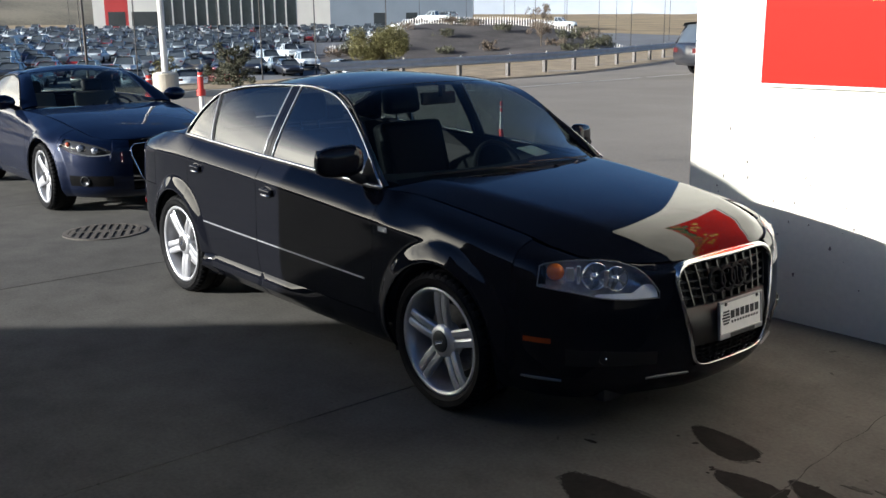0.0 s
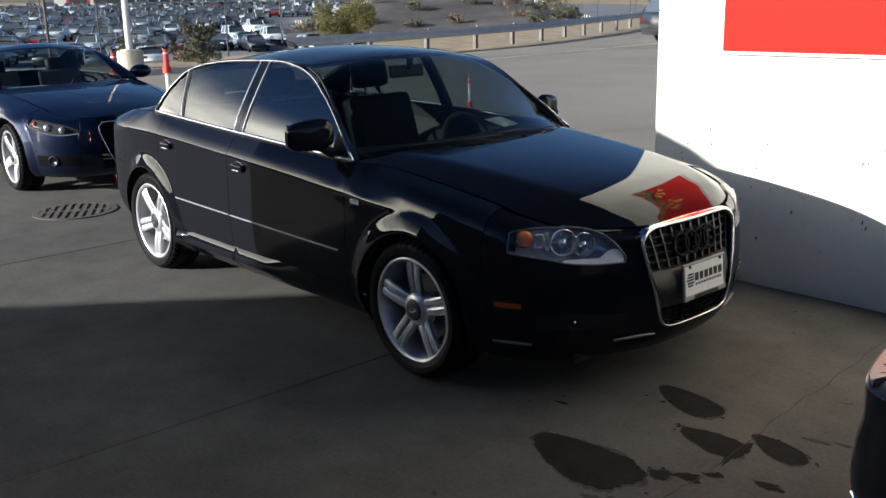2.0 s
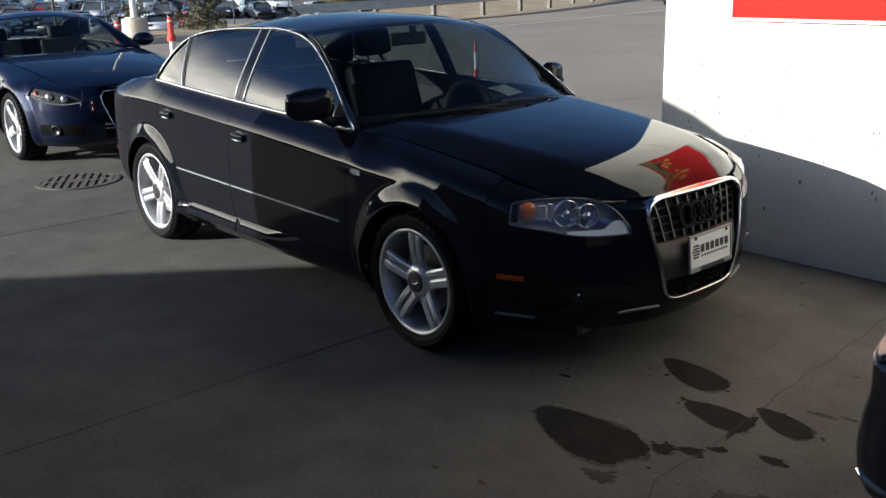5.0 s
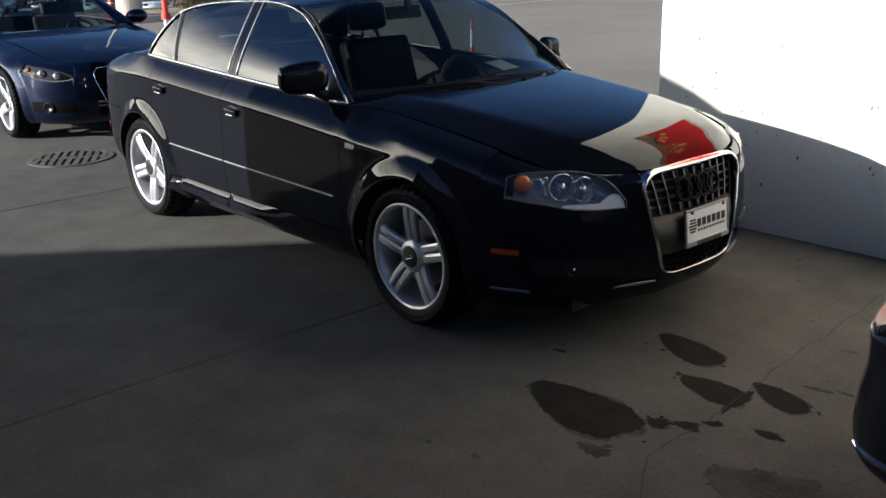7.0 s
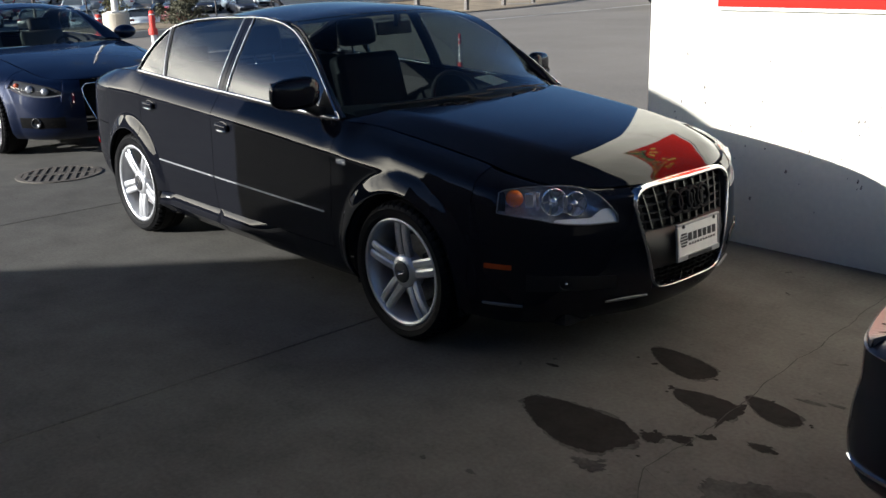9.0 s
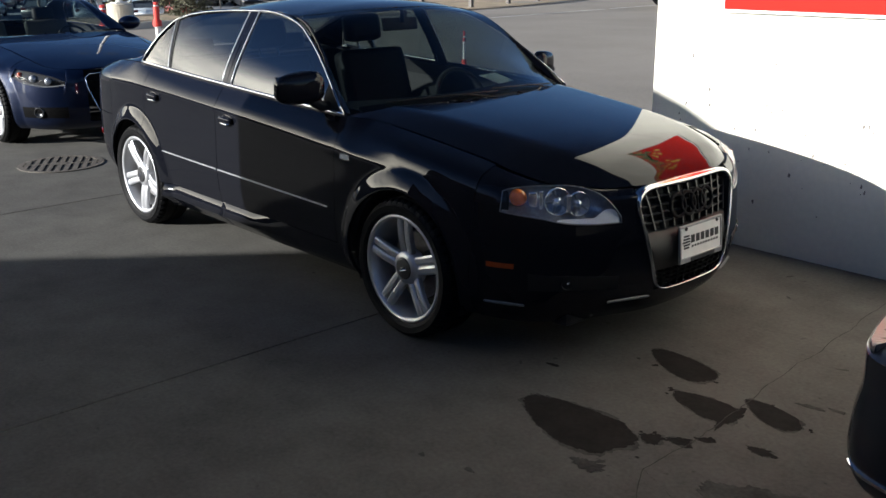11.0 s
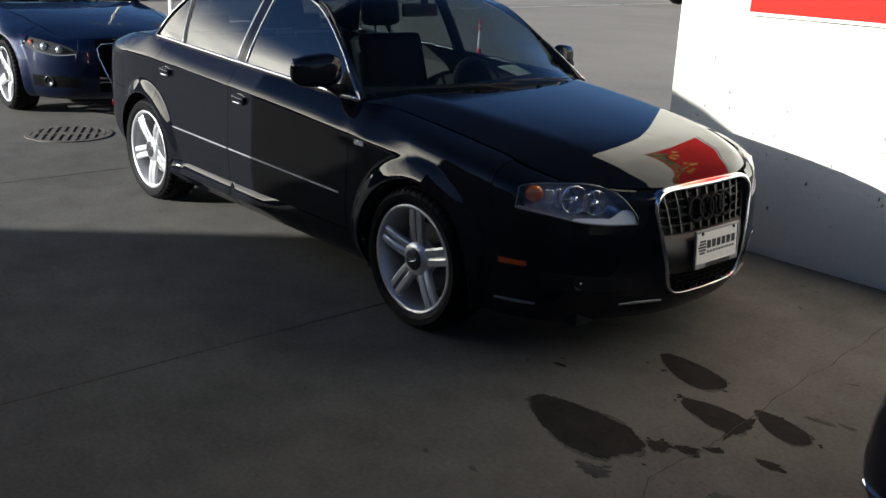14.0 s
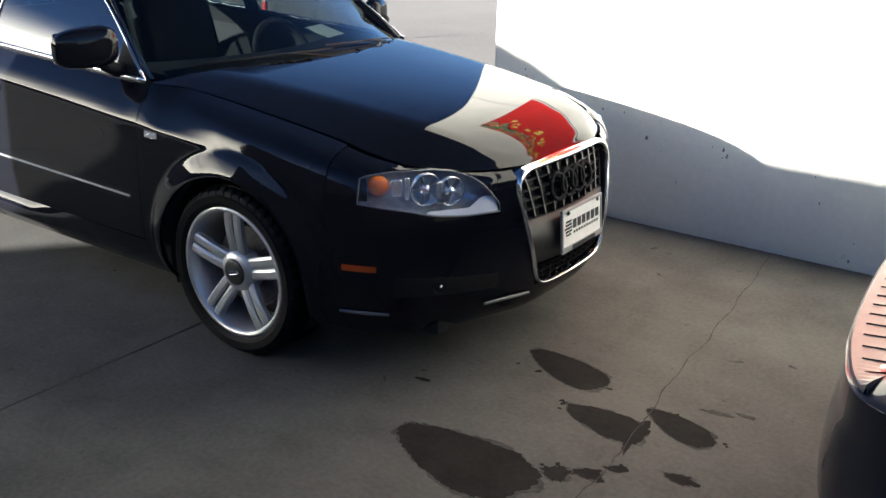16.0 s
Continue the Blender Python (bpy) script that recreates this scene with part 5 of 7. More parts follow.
LAMP_GREY = material("lamp_grey", (0.22, 0.225, 0.23), 0.3, 0.3, vary=0.1, scale=30)
PAPER = material("paper", (0.62, 0.68, 0.60), 0.7, vary=0.1, scale=20)
build_sedan()


# ---- the blue coupe ----
CS = Shell(
    (2.10, 2.09, 2.045, 1.94, 1.76, 1.5, 1.234, 0.8, 0.2, -0.5, -1.234, -1.6, -1.9, -2.03, -2.07, -2.08),
    (0.0, 0.25, 0.46, 0.64, 0.78, 0.865, 0.905, 0.905, 0.90, 0.905, 0.912, 0.87, 0.74, 0.5, 0.25, 0.0),
    (0.17,) * 16,
    (0.58, 0.58, 0.585, 0.60, 0.62, 0.65, 0.68, 0.74, 0.77, 0.80, 0.82, 0.82, 0.80, 0.79, 0.79, 0.79),
    (0.02,) * 16,
    (0.70, 0.70, 0.705, 0.715, 0.745, 0.79, 0.825, 0.875, 0.905, 0.925, 0.935, 0.93, 0.90, 0.88, 0.88, 0.88),
    (0.10, 0.10, 0.12, 0.16, 0.21, 0.24, 0.25, 0.19, 0.10, 0.10, 0.16, 0.2, 0.18, 0.14, 0.12, 0.12),
    [(1.234, 0.325), (-1.234, 0.325)], 0.372, 0.03)
coupe_mid = curve((0.58, 0.18, -0.22, -0.5, -0.85, -1.3, -1.8, -2.0), (0.935, 1.12, 1.278, 1.31, 1.285, 1.15, 0.955, 0.93))
coupe_crown = curve((0.58, -0.22, -0.85, -1.8), (0.13, 0.075, 0.075, 0.10))
coupe_dlo = curve((0.36, 0.04, -0.26, -0.56, -0.86, -1.10, -1.24), (0.905, 1.07, 1.19, 1.222, 1.19, 1.09, 0.945))


def coupe_roof(x, y):
    return coupe_mid(x) - coupe_crown(x) * (y / 0.58) ** 2


def coupe_side(x, z, proud=0.0):
    t = CS.top_point(CS.at_x(x))
    h = max((z - t.z) / 0.40, 0.0)
    return Vector((x, -(abs(t.y) - 0.27 * h ** 1.15 + proud), z))


def build_coupe(at):
    car = new("coupe")
    tagged(car, "dark blue two-door coupe parked behind the black sedan", "car")
    car.matrix_basis = at
    cx, paint = CS.at_x, BLUE_PAINT
    end = CS.length[-1]
    top = lambda s: CS.val(s, "top")
    base_x = lambda y: 0.57 - 0.26 * (y / 0.64) ** 2
    top_x = lambda y: -0.21 - 0.13 * (y / 0.52) ** 2
    for flip in (False, True):
        g0 = CS.at_y(0.33)
        h0, h1 = CS.at_y(0.50), cx(1.60)
        lu = lambda s: (s - h0) / (h1 - h0)
        lo_z = curve((0, 0.3, 0.7, 1), (0.575, 0.56, 0.585, 0.635))
        hi_z = curve((0, 0.2, 0.6, 1), (0.60, 0.65, 0.69, 0.71))
        bt = lambda s: top(s) - 0.004 if s < h0 else (lo_z(lu(s)) if s < h1 else 0.635)
        bm = skin(CS, g0, cx(1.55), lambda s: CS.val(s, "low"), bt, 50, 22, gap=0.0)
        part("front_bumper", both(thicken(bm, 0.015), flip), paint, car, smooth=True)
        bm = skin(CS, 0.0, g0, lambda s: CS.val(s, "low"), 0.24, 8, 4, gap=0.0)
        part("chin", both(thicken(bm, 0.015), flip), paint, car, smooth=True)
        bm = join(skin(CS, cx(1.55), cx(0.72), 0.2, top, 44, 34), skin(CS, h0, cx(1.552), lambda s: hi_z(lu(s)) if s < h1 else 0.635, top, 24, 6, cut=False))
        part("fender", both(thicken(bm, 0.012), flip), paint, car, smooth=True)
        bm = skin(CS, cx(0.72), cx(-0.72), 0.2, top, 44, 34)
        door = part("door", both(thicken(bm, 0.012), flip), paint, car, smooth=True)
        bm = skin(CS, cx(-0.72), end, 0.2, top, 60, 34)
        part("rear_quarter", both(thicken(bm, 0.012), flip), paint, car, smooth=True)
        bm = skin(CS, CS.at_y(0.5), end, lambda s: 0.2, lambda s: top(s) - 0.01, 90, 18, proud=-0.03)
        part("inner_panel", both(bm, flip), UNDER, car)
        rows = []
        for i in range(17):
            s = h0 + (h1 - h0) * i / 16
            a, b = lo_z(lu(s)), hi_z(lu(s))
            rows.append([CS.point(s, a, 0.0), CS.point(s, a + 0.01, -0.05), CS.point(s, b - 0.01, -0.05), CS.point(s, b, 0.0)])
        lamp = part("headlight", both(grid_mesh(rows), flip), LAMP_GREY, car, "clear headlight with dark bezel", smooth=True)
        bm = skin(CS, h0, h1, lambda s: lo_z(lu(s)), lambda s: hi_z(lu(s)), 20, 5, proud=0.002, cut=False)
        ob = part("lens", both(thicken(bm, 0.005), flip), LENS, lamp, smooth=True)
        ob.visible_shadow = False
        for u, r, mat in ((0.30, 0.032, LAMP_SILVER), (0.58, 0.034, LAMP_SILVER), (0.88, 0.024, AMBER_DIM)):
            s = h0 + (h1 - h0) * u
            c = CS.point(s, (lo_z(u) + hi_z(u)) / 2, -0.03)
            bm = bmesh.new()
            bmesh.ops.create_uvsphere(bm, u_segments=16, v_segments=10, radius=r, matrix=Matrix.Translation(c))
            part("lamp_unit", both(bm, flip), mat, lamp, smooth=True)
        # fog lamp with a bright ring, in a dark slot
        s0, s1 = CS.at_y(0.50), cx(1.72)
        bm = skin(CS, s0, s1, 0.285, 0.385, 16, 3, proud=0.003, cut=False)
        part("side_intake", both(thicken(bm, 0.004), flip), MESH_BLACK, car)
        s = s0 + (s1 - s0) * 0.6
        c = CS.point(s, 0.335, 0.006)
        nrm = (CS.point(s, 0.335, 0.05) - CS.point(s, 0.335, 0)).normalized()
        q = Vector((0, -1, 0)).rotation_difference(nrm).to_matrix().to_4x4()
        bm = lathe(bmesh.new(), [(0.0, 0.004), (0.035, 0.004), (0.040, -0.006), (0.047, -0.006), (0.05, 0.006)], 24)
        bmesh.ops.transform(bm, matrix=Matrix.Translation(c) @ q, verts=bm.verts)
        part("fog_lamp", both(bm, flip), LAMP_DARK, car, smooth=True)
        # windows
        rows = []
        for i in range(25):
            x = 0.34 - 1.56 * i / 24
            zb = CS.val(cx(x), "top") + 0.008
            zt = max(coupe_dlo(x) - 0.005, zb + 0.001)
            rows.append([coupe_side(x, zb + (zt - zb) * j / 8) for j in range(9)])
        ob = part("side_window", both(thicken(grid_mesh(rows), 0.004), flip), TINTED, door, smooth=True)
        ob.visible_shadow = False
        bm = tube(bmesh.new(), [coupe_side(x, coupe_dlo(x), 0.004) for x in [0.36 - 1.60 * i / 30 for i in range(31)]], 0.008, 6)
        part("window_trim", both(bm, flip), BLACK_PLASTIC, car, smooth=True)
        rows = []
        for i in range(17):
            q = i / 16
            ye = 0.625 - 0.125 * q
            xe = base_x(ye) + (top_x(ye) - base_x(ye)) * q
            a = Vector((xe, -ye, coupe_roof(xe, ye) + 0.002))
            xd = 0.37 - 0.72 * q
            d = coupe_side(xd, coupe_dlo(xd) + 0.01, 0.004)
            rows.append(bezier(a, (a + d) / 2 + Vector((0.01, -0.015, 0.015)), d, 5))
        part("windscreen_pillar", both(thicken(grid_mesh(rows), 0.02), flip), paint, car, smooth=True)
        rows = []
        for i in range(17):
            q = i / 16
            x = -0.35 - 0.89 * min(q * 1.15, 1.0) - (0.5 * (q - 0.87) / 0.13 if q > 0.87 else 0)
            d = coupe_side(x, max(coupe_dlo(x) + 0.01, CS.val(cx(x), "top") + 0.002), 0.003) if x > -1.24 else CS.top_point(cx(x), 0.002)
            xf = -0.35 - 1.40 * q
            f = Vector((xf, -0.50, coupe_roof(xf, 0.50) + 0.002))
            rows.append(bezier(d, (d + f) / 2 + Vector((0, -0.02, 0.03)), f, 6))
        part("roof_rail", both(thicken(grid_mesh(rows), 0.02), flip), paint, car, smooth=True)
        bm = bmesh.new()
        bmesh.ops.create_uvsphere(bm, u_segments=20, v_segments=12, radius=1, matrix=Matrix.LocRotScale((0.17, -0.925, 0.975), None, (0.075, 0.125, 0.075)))
        mirror = part("mirror", both(bm, flip), paint, car, smooth=True)
        part("mirror_arm", both(tube(bmesh.new(), [(0.21, -0.78, 0.90), (0.18, -0.86, 0.94)], 0.025, 8), flip), BLACK_PLASTIC, mirror)
        for ax, ang in ((1.234, 12), (-1.234, 40)):
            wheel(car, ax, (0.79 if flip else -0.79), 0.325, 0.25, 0.235, (5, ang), False)
    rows = []
    for i in range(51):
        s = cx(0.36) * (i / 50) + 0.002
        t = CS.top_point(s)
        yt = max(abs(t.y) - 0.003, 0.003)
        row = []
        for j in range(25):
            w = -1 + 2 * j / 24
            y, zm = yt * w, coupe_hood(t.x)
            x = max(t.x, base_x(y) + 0.03)
            row.append(Vector((x, y, t.z + max(zm - t.z, 0) * (1 - abs(w) ** 2.4) if x == t.x else 0.93 - 0.05 * (y / 0.7) ** 2)))
        rows.append(row)
    bm = grid_mesh(rows)
    bmesh.ops.remove_doubles(bm, verts=bm.verts, dist=0.0012)
    bmesh.ops.dissolve_degenerate(bm, dist=0.0005, edges=bm.edges)
    part("bonnet", thicken(bm, 0.012), paint, car, smooth=True)
    rows = []
    for i in range(19):
        q = i / 18
        ye = 0.625 - 0.125 * q
        rows.append([])
        for j in range(25):
            y = ye * (-1 + 2 * j / 24)
            x = base_x(y) + (top_x(y) - base_x(y)) * q
            rows[-1].append(Vector((x, y, coupe_roof(x, y))))
    ob = part("windscreen", thicken(grid_mesh(rows), 0.004), COUPE_GLASS, car, smooth=True)
    ob.visible_shadow = False
    part("roof", thicken(grid_mesh([[Vector((top_x(y) + (-0.92 - top_x(y)) * u, y, coupe_roof(top_x(y) + (-0.92 - top_x(y)) * u, y) + 0.002)) for y in [-0.53 + 1.06 * j / 20 for j in range(21)]] for u in [i / 16 for i in range(17)]]), 0.02), paint, car, smooth=True)
    ob = part("rear_screen", thicken(grid_mesh([[Vector((x, y, coupe_roof(x, y))) for y in [-0.5 + j / 16 for j in range(17)]] for x in [-0.94 - 0.82 * i / 14 for i in range(15)]]), 0.004), COUPE_GLASS, car, smooth=True)
    ob.visible_shadow = False
    rows = []
    for i in range(21):
        s = cx(-1.55) + (end - 0.002 - cx(-1.55)) * i / 20
        t = CS.top_point(s)
        rows.append([Vector((t.x, t.y * w, t.z + 0.03 * (1 - abs(w) ** 2.2))) for w in [1 - 2 * j / 16 for j in range(17)]])
    part("boot_lid", thicken(grid_mesh(rows), 0.012), paint, car, smooth=True)
    # nose: dark grille in a bright frame
    nx = lambda y, z: 2.112 - 0.22 * y * y - 0.10 * max(z - 0.45, 0)
    half = lambda z: 0.20 + 0.14 * min(1.0, (z - 0.24) / 0.32)
    rows = [[Vector((nx(w * half(z), z) - 0.02, w * half(z), z)) for w in (-1, -0.5, 0, 0.5, 1)] for z in (0.24, 0.4, 0.55, 0.66, 0.70)]
    grille = part("grille", grid_mesh(rows), MESH_BLACK, car, "black grille with a thin bright frame")
    pts = [Vector((nx(y, z), y, z)) for y, z in ((-0.30, 0.665), (-0.15, 0.672), (0, 0.675), (0.15, 0.672), (0.30, 0.665), (0.335, 0.63), (0.33, 0.56), (0.27, 0.40), (0.21, 0.26), (0.18, 0.245), (0, 0.24), (-0.18, 0.245), (-0.21, 0.26), (-0.27, 0.40), (-0.33, 0.56), (-0.335, 0.63))]
    part("grille_frame", tube(bmesh.new(), pts, 0.005, 8, True), CHROME, grille, smooth=True)
    for z in (0.30, 0.36, 0.42, 0.48, 0.54, 0.60):
        h = half(z) - 0.02
        part("grille_bar", tube(bmesh.new(), [(nx(-h, z) - 0.008, -h, z), (nx(0, z) - 0.006, 0, z), (nx(h, z) - 0.008, h, z)], 0.006, 6), MESH_BLACK, grille)
    part("floor_pan", boxed((-1.9, -0.6, 0.16), (1.85, 0.6, 0.28), 0.03), UNDER, car)
    for y in (-0.35, 0.35):
        seat = new("seat")
        seat.parent = car
        b = boxed((-0.06, -0.24, 0.0), (0.07, 0.24, 0.62), 0.05)
        bmesh.ops.transform(b, matrix=pose(-0.64, y, 0.40, 0, -20, 0), verts=b.verts)
        part("backrest", b, PALE_LEATHER, seat, "dark grey leather backrest", smooth=True)
        b = boxed((-0.05, -0.12, 0.0), (0.05, 0.12, 0.16), 0.04)
        bmesh.ops.transform(b, matrix=pose(-0.88, y, 0.97, 0, -14, 0), verts=b.verts)
        part("headrest", b, LEATHER, seat, smooth=True)
        part("cushion", boxed((-0.64, y - 0.24, 0.32), (-0.10, y + 0.24, 0.46), 0.05), LEATHER, seat, smooth=True)
    rows = [[Vector((base_x(y) + d, y, z)) for d, z in ((0.02, 0.90), (-0.2, 0.91), (-0.36, 0.88), (-0.36, 0.6))] for y in [-0.62 + 1.24 * i / 12 for i in range(13)]]
    part("dashboard", grid_mesh(rows), CABIN, car, smooth=True)
    bm = tube(bmesh.new(), [(0.02 - 0.07 * math.sin(a), 0.35 + 0.17 * math.cos(a), 0.80 + 0.155 * math.sin(a)) for a in (2 * math.pi * k / 20 for k in range(20))], 0.015, 6, True)
    part("steering_wheel", bm, CABIN, car, smooth=True)
    return car


COUPE_GLASS = glass("coupe_glass", (0.86, 0.97, 0.94), 0.0, 0.84, 0.05)
PALE_LEATHER = material("grey_leather", (0.06, 0.06, 0.06), 0.5, vary=0.15, scale=9, bump=0.1, bump_scale=90)
coupe_hood = curve((2.02, 1.8, 1.5, 1.2, 0.9, 0.6, 0.4), (0.705, 0.77, 0.83, 0.875, 0.905, 0.925, 0.935))
build_coupe(pose(-6.162, 0.343, 0, 0, 0, -1.5))


# ---- the dark car beside the camera: only its tail corner comes into view ----
RS = Shell(
    (2.30, 2.292, 2.268, 2.205, 2.07, 1.85, 1.5, 1.0, 0.2, -0.6),
    (0.0, 0.30, 0.58, 0.80, 0.89, 0.915, 0.92, 0.92, 0.92, 0.92),
    (0.25,) * 10, (0.56, 0.56, 0.56, 0.56, 0.57, 0.58, 0.60, 0.60, 0.60, 0.60), (0.02,) * 10,
    (0.66, 0.66, 0.66, 0.66, 0.662, 0.67, 0.74, 0.86, 0.93, 0.95), (0.018, 0.018, 0.018, 0.018, 0.018, 0.02, 0.05, 0.09, 0.09, 0.09),
    [(1.35, 0.33)], 0.38, 0.02)


def build_tail(at):
    car = new("hatchback")
    tagged(car, "dark blue-black hatchback seen at its tail corner", "car")
    car.matrix_basis = at
    top = lambda s: RS.val(s, "top")
    rx = RS.at_x
    for flip in (False, True):
        bm = skin(RS, 0.0, rx(1.76), 0.25, top, 44, 20, gap=0.0)
        part("bumper", both(thicken(bm, 0.012), flip), NAVY_PAINT, car, smooth=True)
        bm = skin(RS, rx(1.76), RS.length[-1], 0.25, top, 50, 24)
        part("flank", both(thicken(bm, 0.012), flip), NAVY_PAINT, car, smooth=True)
        # shelf over the bumper, then the upright tail
        rows = []
        for i in range(31):
            s = rx(1.78) * i / 30
            a = RS.top_point(s)
            z = a.z
            h = 0.012 + 0.055 * max(0.0, min(1.0, (abs(a.y) - 0.64) / 0.16))      # the corner swells up towards the lamp
            inner = Vector((a.x - 0.16, a.y * 0.84, z + h))
            rows.append([a, a + Vector((-0.003, 0.003, 0.003))] + [a.lerp(inner, k) + Vector((0, 0, 0.004 + 0.022 * k * (1 - k) * (h > 0.03))) for k in (0.12, 0.3, 0.5, 0.7, 0.88)] + [inner, inner + Vector((-0.01, 0, 0.05))])
        part("shelf", both(grid_mesh(rows), flip), NAVY_PAINT, car, smooth=True)
        rows = []
        for i in range(21):
            s = rx(1.78) * i / 20
            a = RS.top_point(s)
            rows.append([Vector((a.x - 0.17 - 0.20 * (z - 0.69) ** 1.2, a.y * (0.945 - 0.10 * (z - 0.69)), z)) for z in (0.69, 0.8, 0.9, 1.0, 1.1)])
        part("tailgate", both(grid_mesh(rows), flip), NAVY_PAINT, car, smooth=True)
        # tail lamp standing on the shelf, with a bright cap strip
        bm = boxed((1.90, -0.76, 0.70), (2.045, -0.585, 0.95), 0.035)
        for v in bm.verts:
            v.co.x -= 0.35 * (v.co.z - 0.70)
        lamp = part("tail_lamp", both(bm, flip), RED_LENS, car, "red tail lamp", smooth=True)
        part("lamp_strip", both(boxed((1.83, -0.75, 0.955), (1.945, -0.595, 0.975), 0.006), flip), CHROME, lamp, "chrome strip over the lamp")
        wheel(car, 1.35, 0.80 if flip else -0.80, 0.33, 0.23, 0.215, (5, 10), False)
    # ribbed scuff plate let into the shelf, running out to a point at each corner
    half = 0.80
    xe = lambda y: RS.top_point(RS.at_y(min(abs(y) + 0.02, 0.88))).x - 0.004
    deep = lambda y: 0.15 if abs(y) < 0.64 else 0.15 - 0.145 * (abs(y) - 0.64) / (half - 0.64)
    lift = lambda y: RS.val(RS.at_y(min(abs(y) + 0.02, 0.88)), "top") - 0.66
    rows = [[Vector((xe(y), y, 0.664 + lift(y))), Vector((xe(y) - 0.003, y, 0.676 + lift(y))), Vector((xe(y) - deep(y), y, 0.690 + lift(y))), Vector((xe(y) - deep(y) - 0.003, y, 0.67 + lift(y)))] for y in [-half + 2 * half * i / 80 for i in range(81)]]
    plate = part("scuff_plate", grid_mesh(rows), SCUFF, car, "glossy ribbed scuff plate on the bumper")
    for i in range(22):
        y = -0.72 + 1.44 * i / 21
        if deep(y) > 0.06:
            part("rib", tube(bmesh.new(), [(xe(y) - 0.026, y, 0.6795 + lift(y)), (xe(y) - deep(y) + 0.01, y, 0.6905 + lift(y))], 0.0020, 5), MESH_BLACK, plate)
    bm = tube(bmesh.new(), [Vector((xe(y) + 0.003, y, 0.668 + lift(y))) for y in [-half + 2 * half * i / 60 for i in range(61)]], 0.0022, 6)
    part("plate_edge", bm, CARRIER, plate, smooth=True)
    # doors and shoulders, bonnet, cabin and front wheels
    rows = []
    for x, w, z0, z1 in ((1.93, 0.80, 0.30, 0.90), (1.5, 0.86, 0.30, 0.94), (0.6, 0.885, 0.27, 0.95), (-0.6, 0.89, 0.27, 0.94), (-0.98, 0.885, 0.28, 0.93), (-1.5, 0.87, 0.30, 0.87), (-1.9, 0.80, 0.30, 0.78), (-2.08, 0.62, 0.34, 0.66), (-2.13, 0.40, 0.40, 0.58)):
        rows.append([Vector((x, y, z)) for y, z in ((-w * 0.95, z0), (-w, z0 + 0.12), (-w, z1 - 0.18), (-w * 0.96, z1 - 0.05), (-w * 0.86, z1), (0, z1 + 0.025), (w * 0.86, z1), (w * 0.96, z1 - 0.05), (w, z1 - 0.18), (w, z0 + 0.12), (w * 0.95, z0))])
    part("upper_body", grid_mesh(rows), NAVY_PAINT, car, smooth=True)
    bm = bmesh.new()
    low = [bm.verts.new(p) for p in ((1.90, -0.80, 0.93), (-0.98, -0.80, 0.92), (-0.98, 0.80, 0.92), (1.90, 0.80, 0.93))]
    up = [bm.verts.new(p) for p in ((1.50, -0.62, 1.40), (-0.22, -0.63, 1.40), (-0.22, 0.63, 1.40), (1.50, 0.62, 1.40))]
    for k in range(4):
        bm.faces.new((low[k], low[(k + 1) % 4], up[(k + 1) % 4], up[k]))
    part("cabin_glass", bm, DARK_GLASS, car)
    rows = [[Vector((x, y, z)) for y, z in ((-0.65, 1.385), (-0.56, 1.43), (0, 1.455), (0.56, 1.43), (0.65, 1.385))] for x in (1.58, 1.42, 0.7, -0.1, -0.28)]
    part("roof", thicken(grid_mesh(rows), 0.03), NAVY_PAINT, car, smooth=True)
    for s in (-1, 1):
        for a, b in (((1.90, 0.93), (1.50, 1.40)), ((0.45, 0.94), (0.40, 1.40)), ((-0.98, 0.92), (-0.22, 1.40))):
            part("pillar", tube(bmesh.new(), [(a[0], s * 0.805, a[1]), (b[0], s * 0.632, b[1])], 0.035, 8), NAVY_PAINT, car)
        wheel(car, -1.28, s * 0.79, 0.33, 0.23, 0.215, (5, 10), False)
    part("body_core", boxed((-0.6, -0.82, 0.25), (1.95, 0.82, 0.62), 0.04), UNDER, car)
    bm = skin(RS, RS.at_y(0.80), rx(1.7), 0.335, 0.350, 16, 2, proud=0.006, cut=False)
    part("bumper_strip", both(thicken(bm, 0.006), True), CHROME, car, "thin bright strip low on the bumper")
    return car


DARK_GLASS = material("cabin_glass", (0.01, 0.012, 0.014), 0.05, coat=0.5, vary=0.1, scale=4)
NAVY_PAINT = material("navy_paint", (0.004, 0.006, 0.014), 0.4, coat=1.0, spec=0.2)
SCUFF = material("scuff_gloss", (0.24, 0.21, 0.185), 0.36, 0.25, vary=0.08, scale=20)
build_tail(pose(5.64, -0.22, 0, 0, 0, 182))


# ---- apron details: drain, stains, crack ----
IRON = material("drain_iron", (0.15, 0.135, 0.115), 0.7, 0.5, vary=0.4, scale=14, bump=0.3, bump_scale=90)
PIT_SHADE = material("drain_pit_shade", (0.01, 0.01, 0.01), 0.95, vary=0.1)


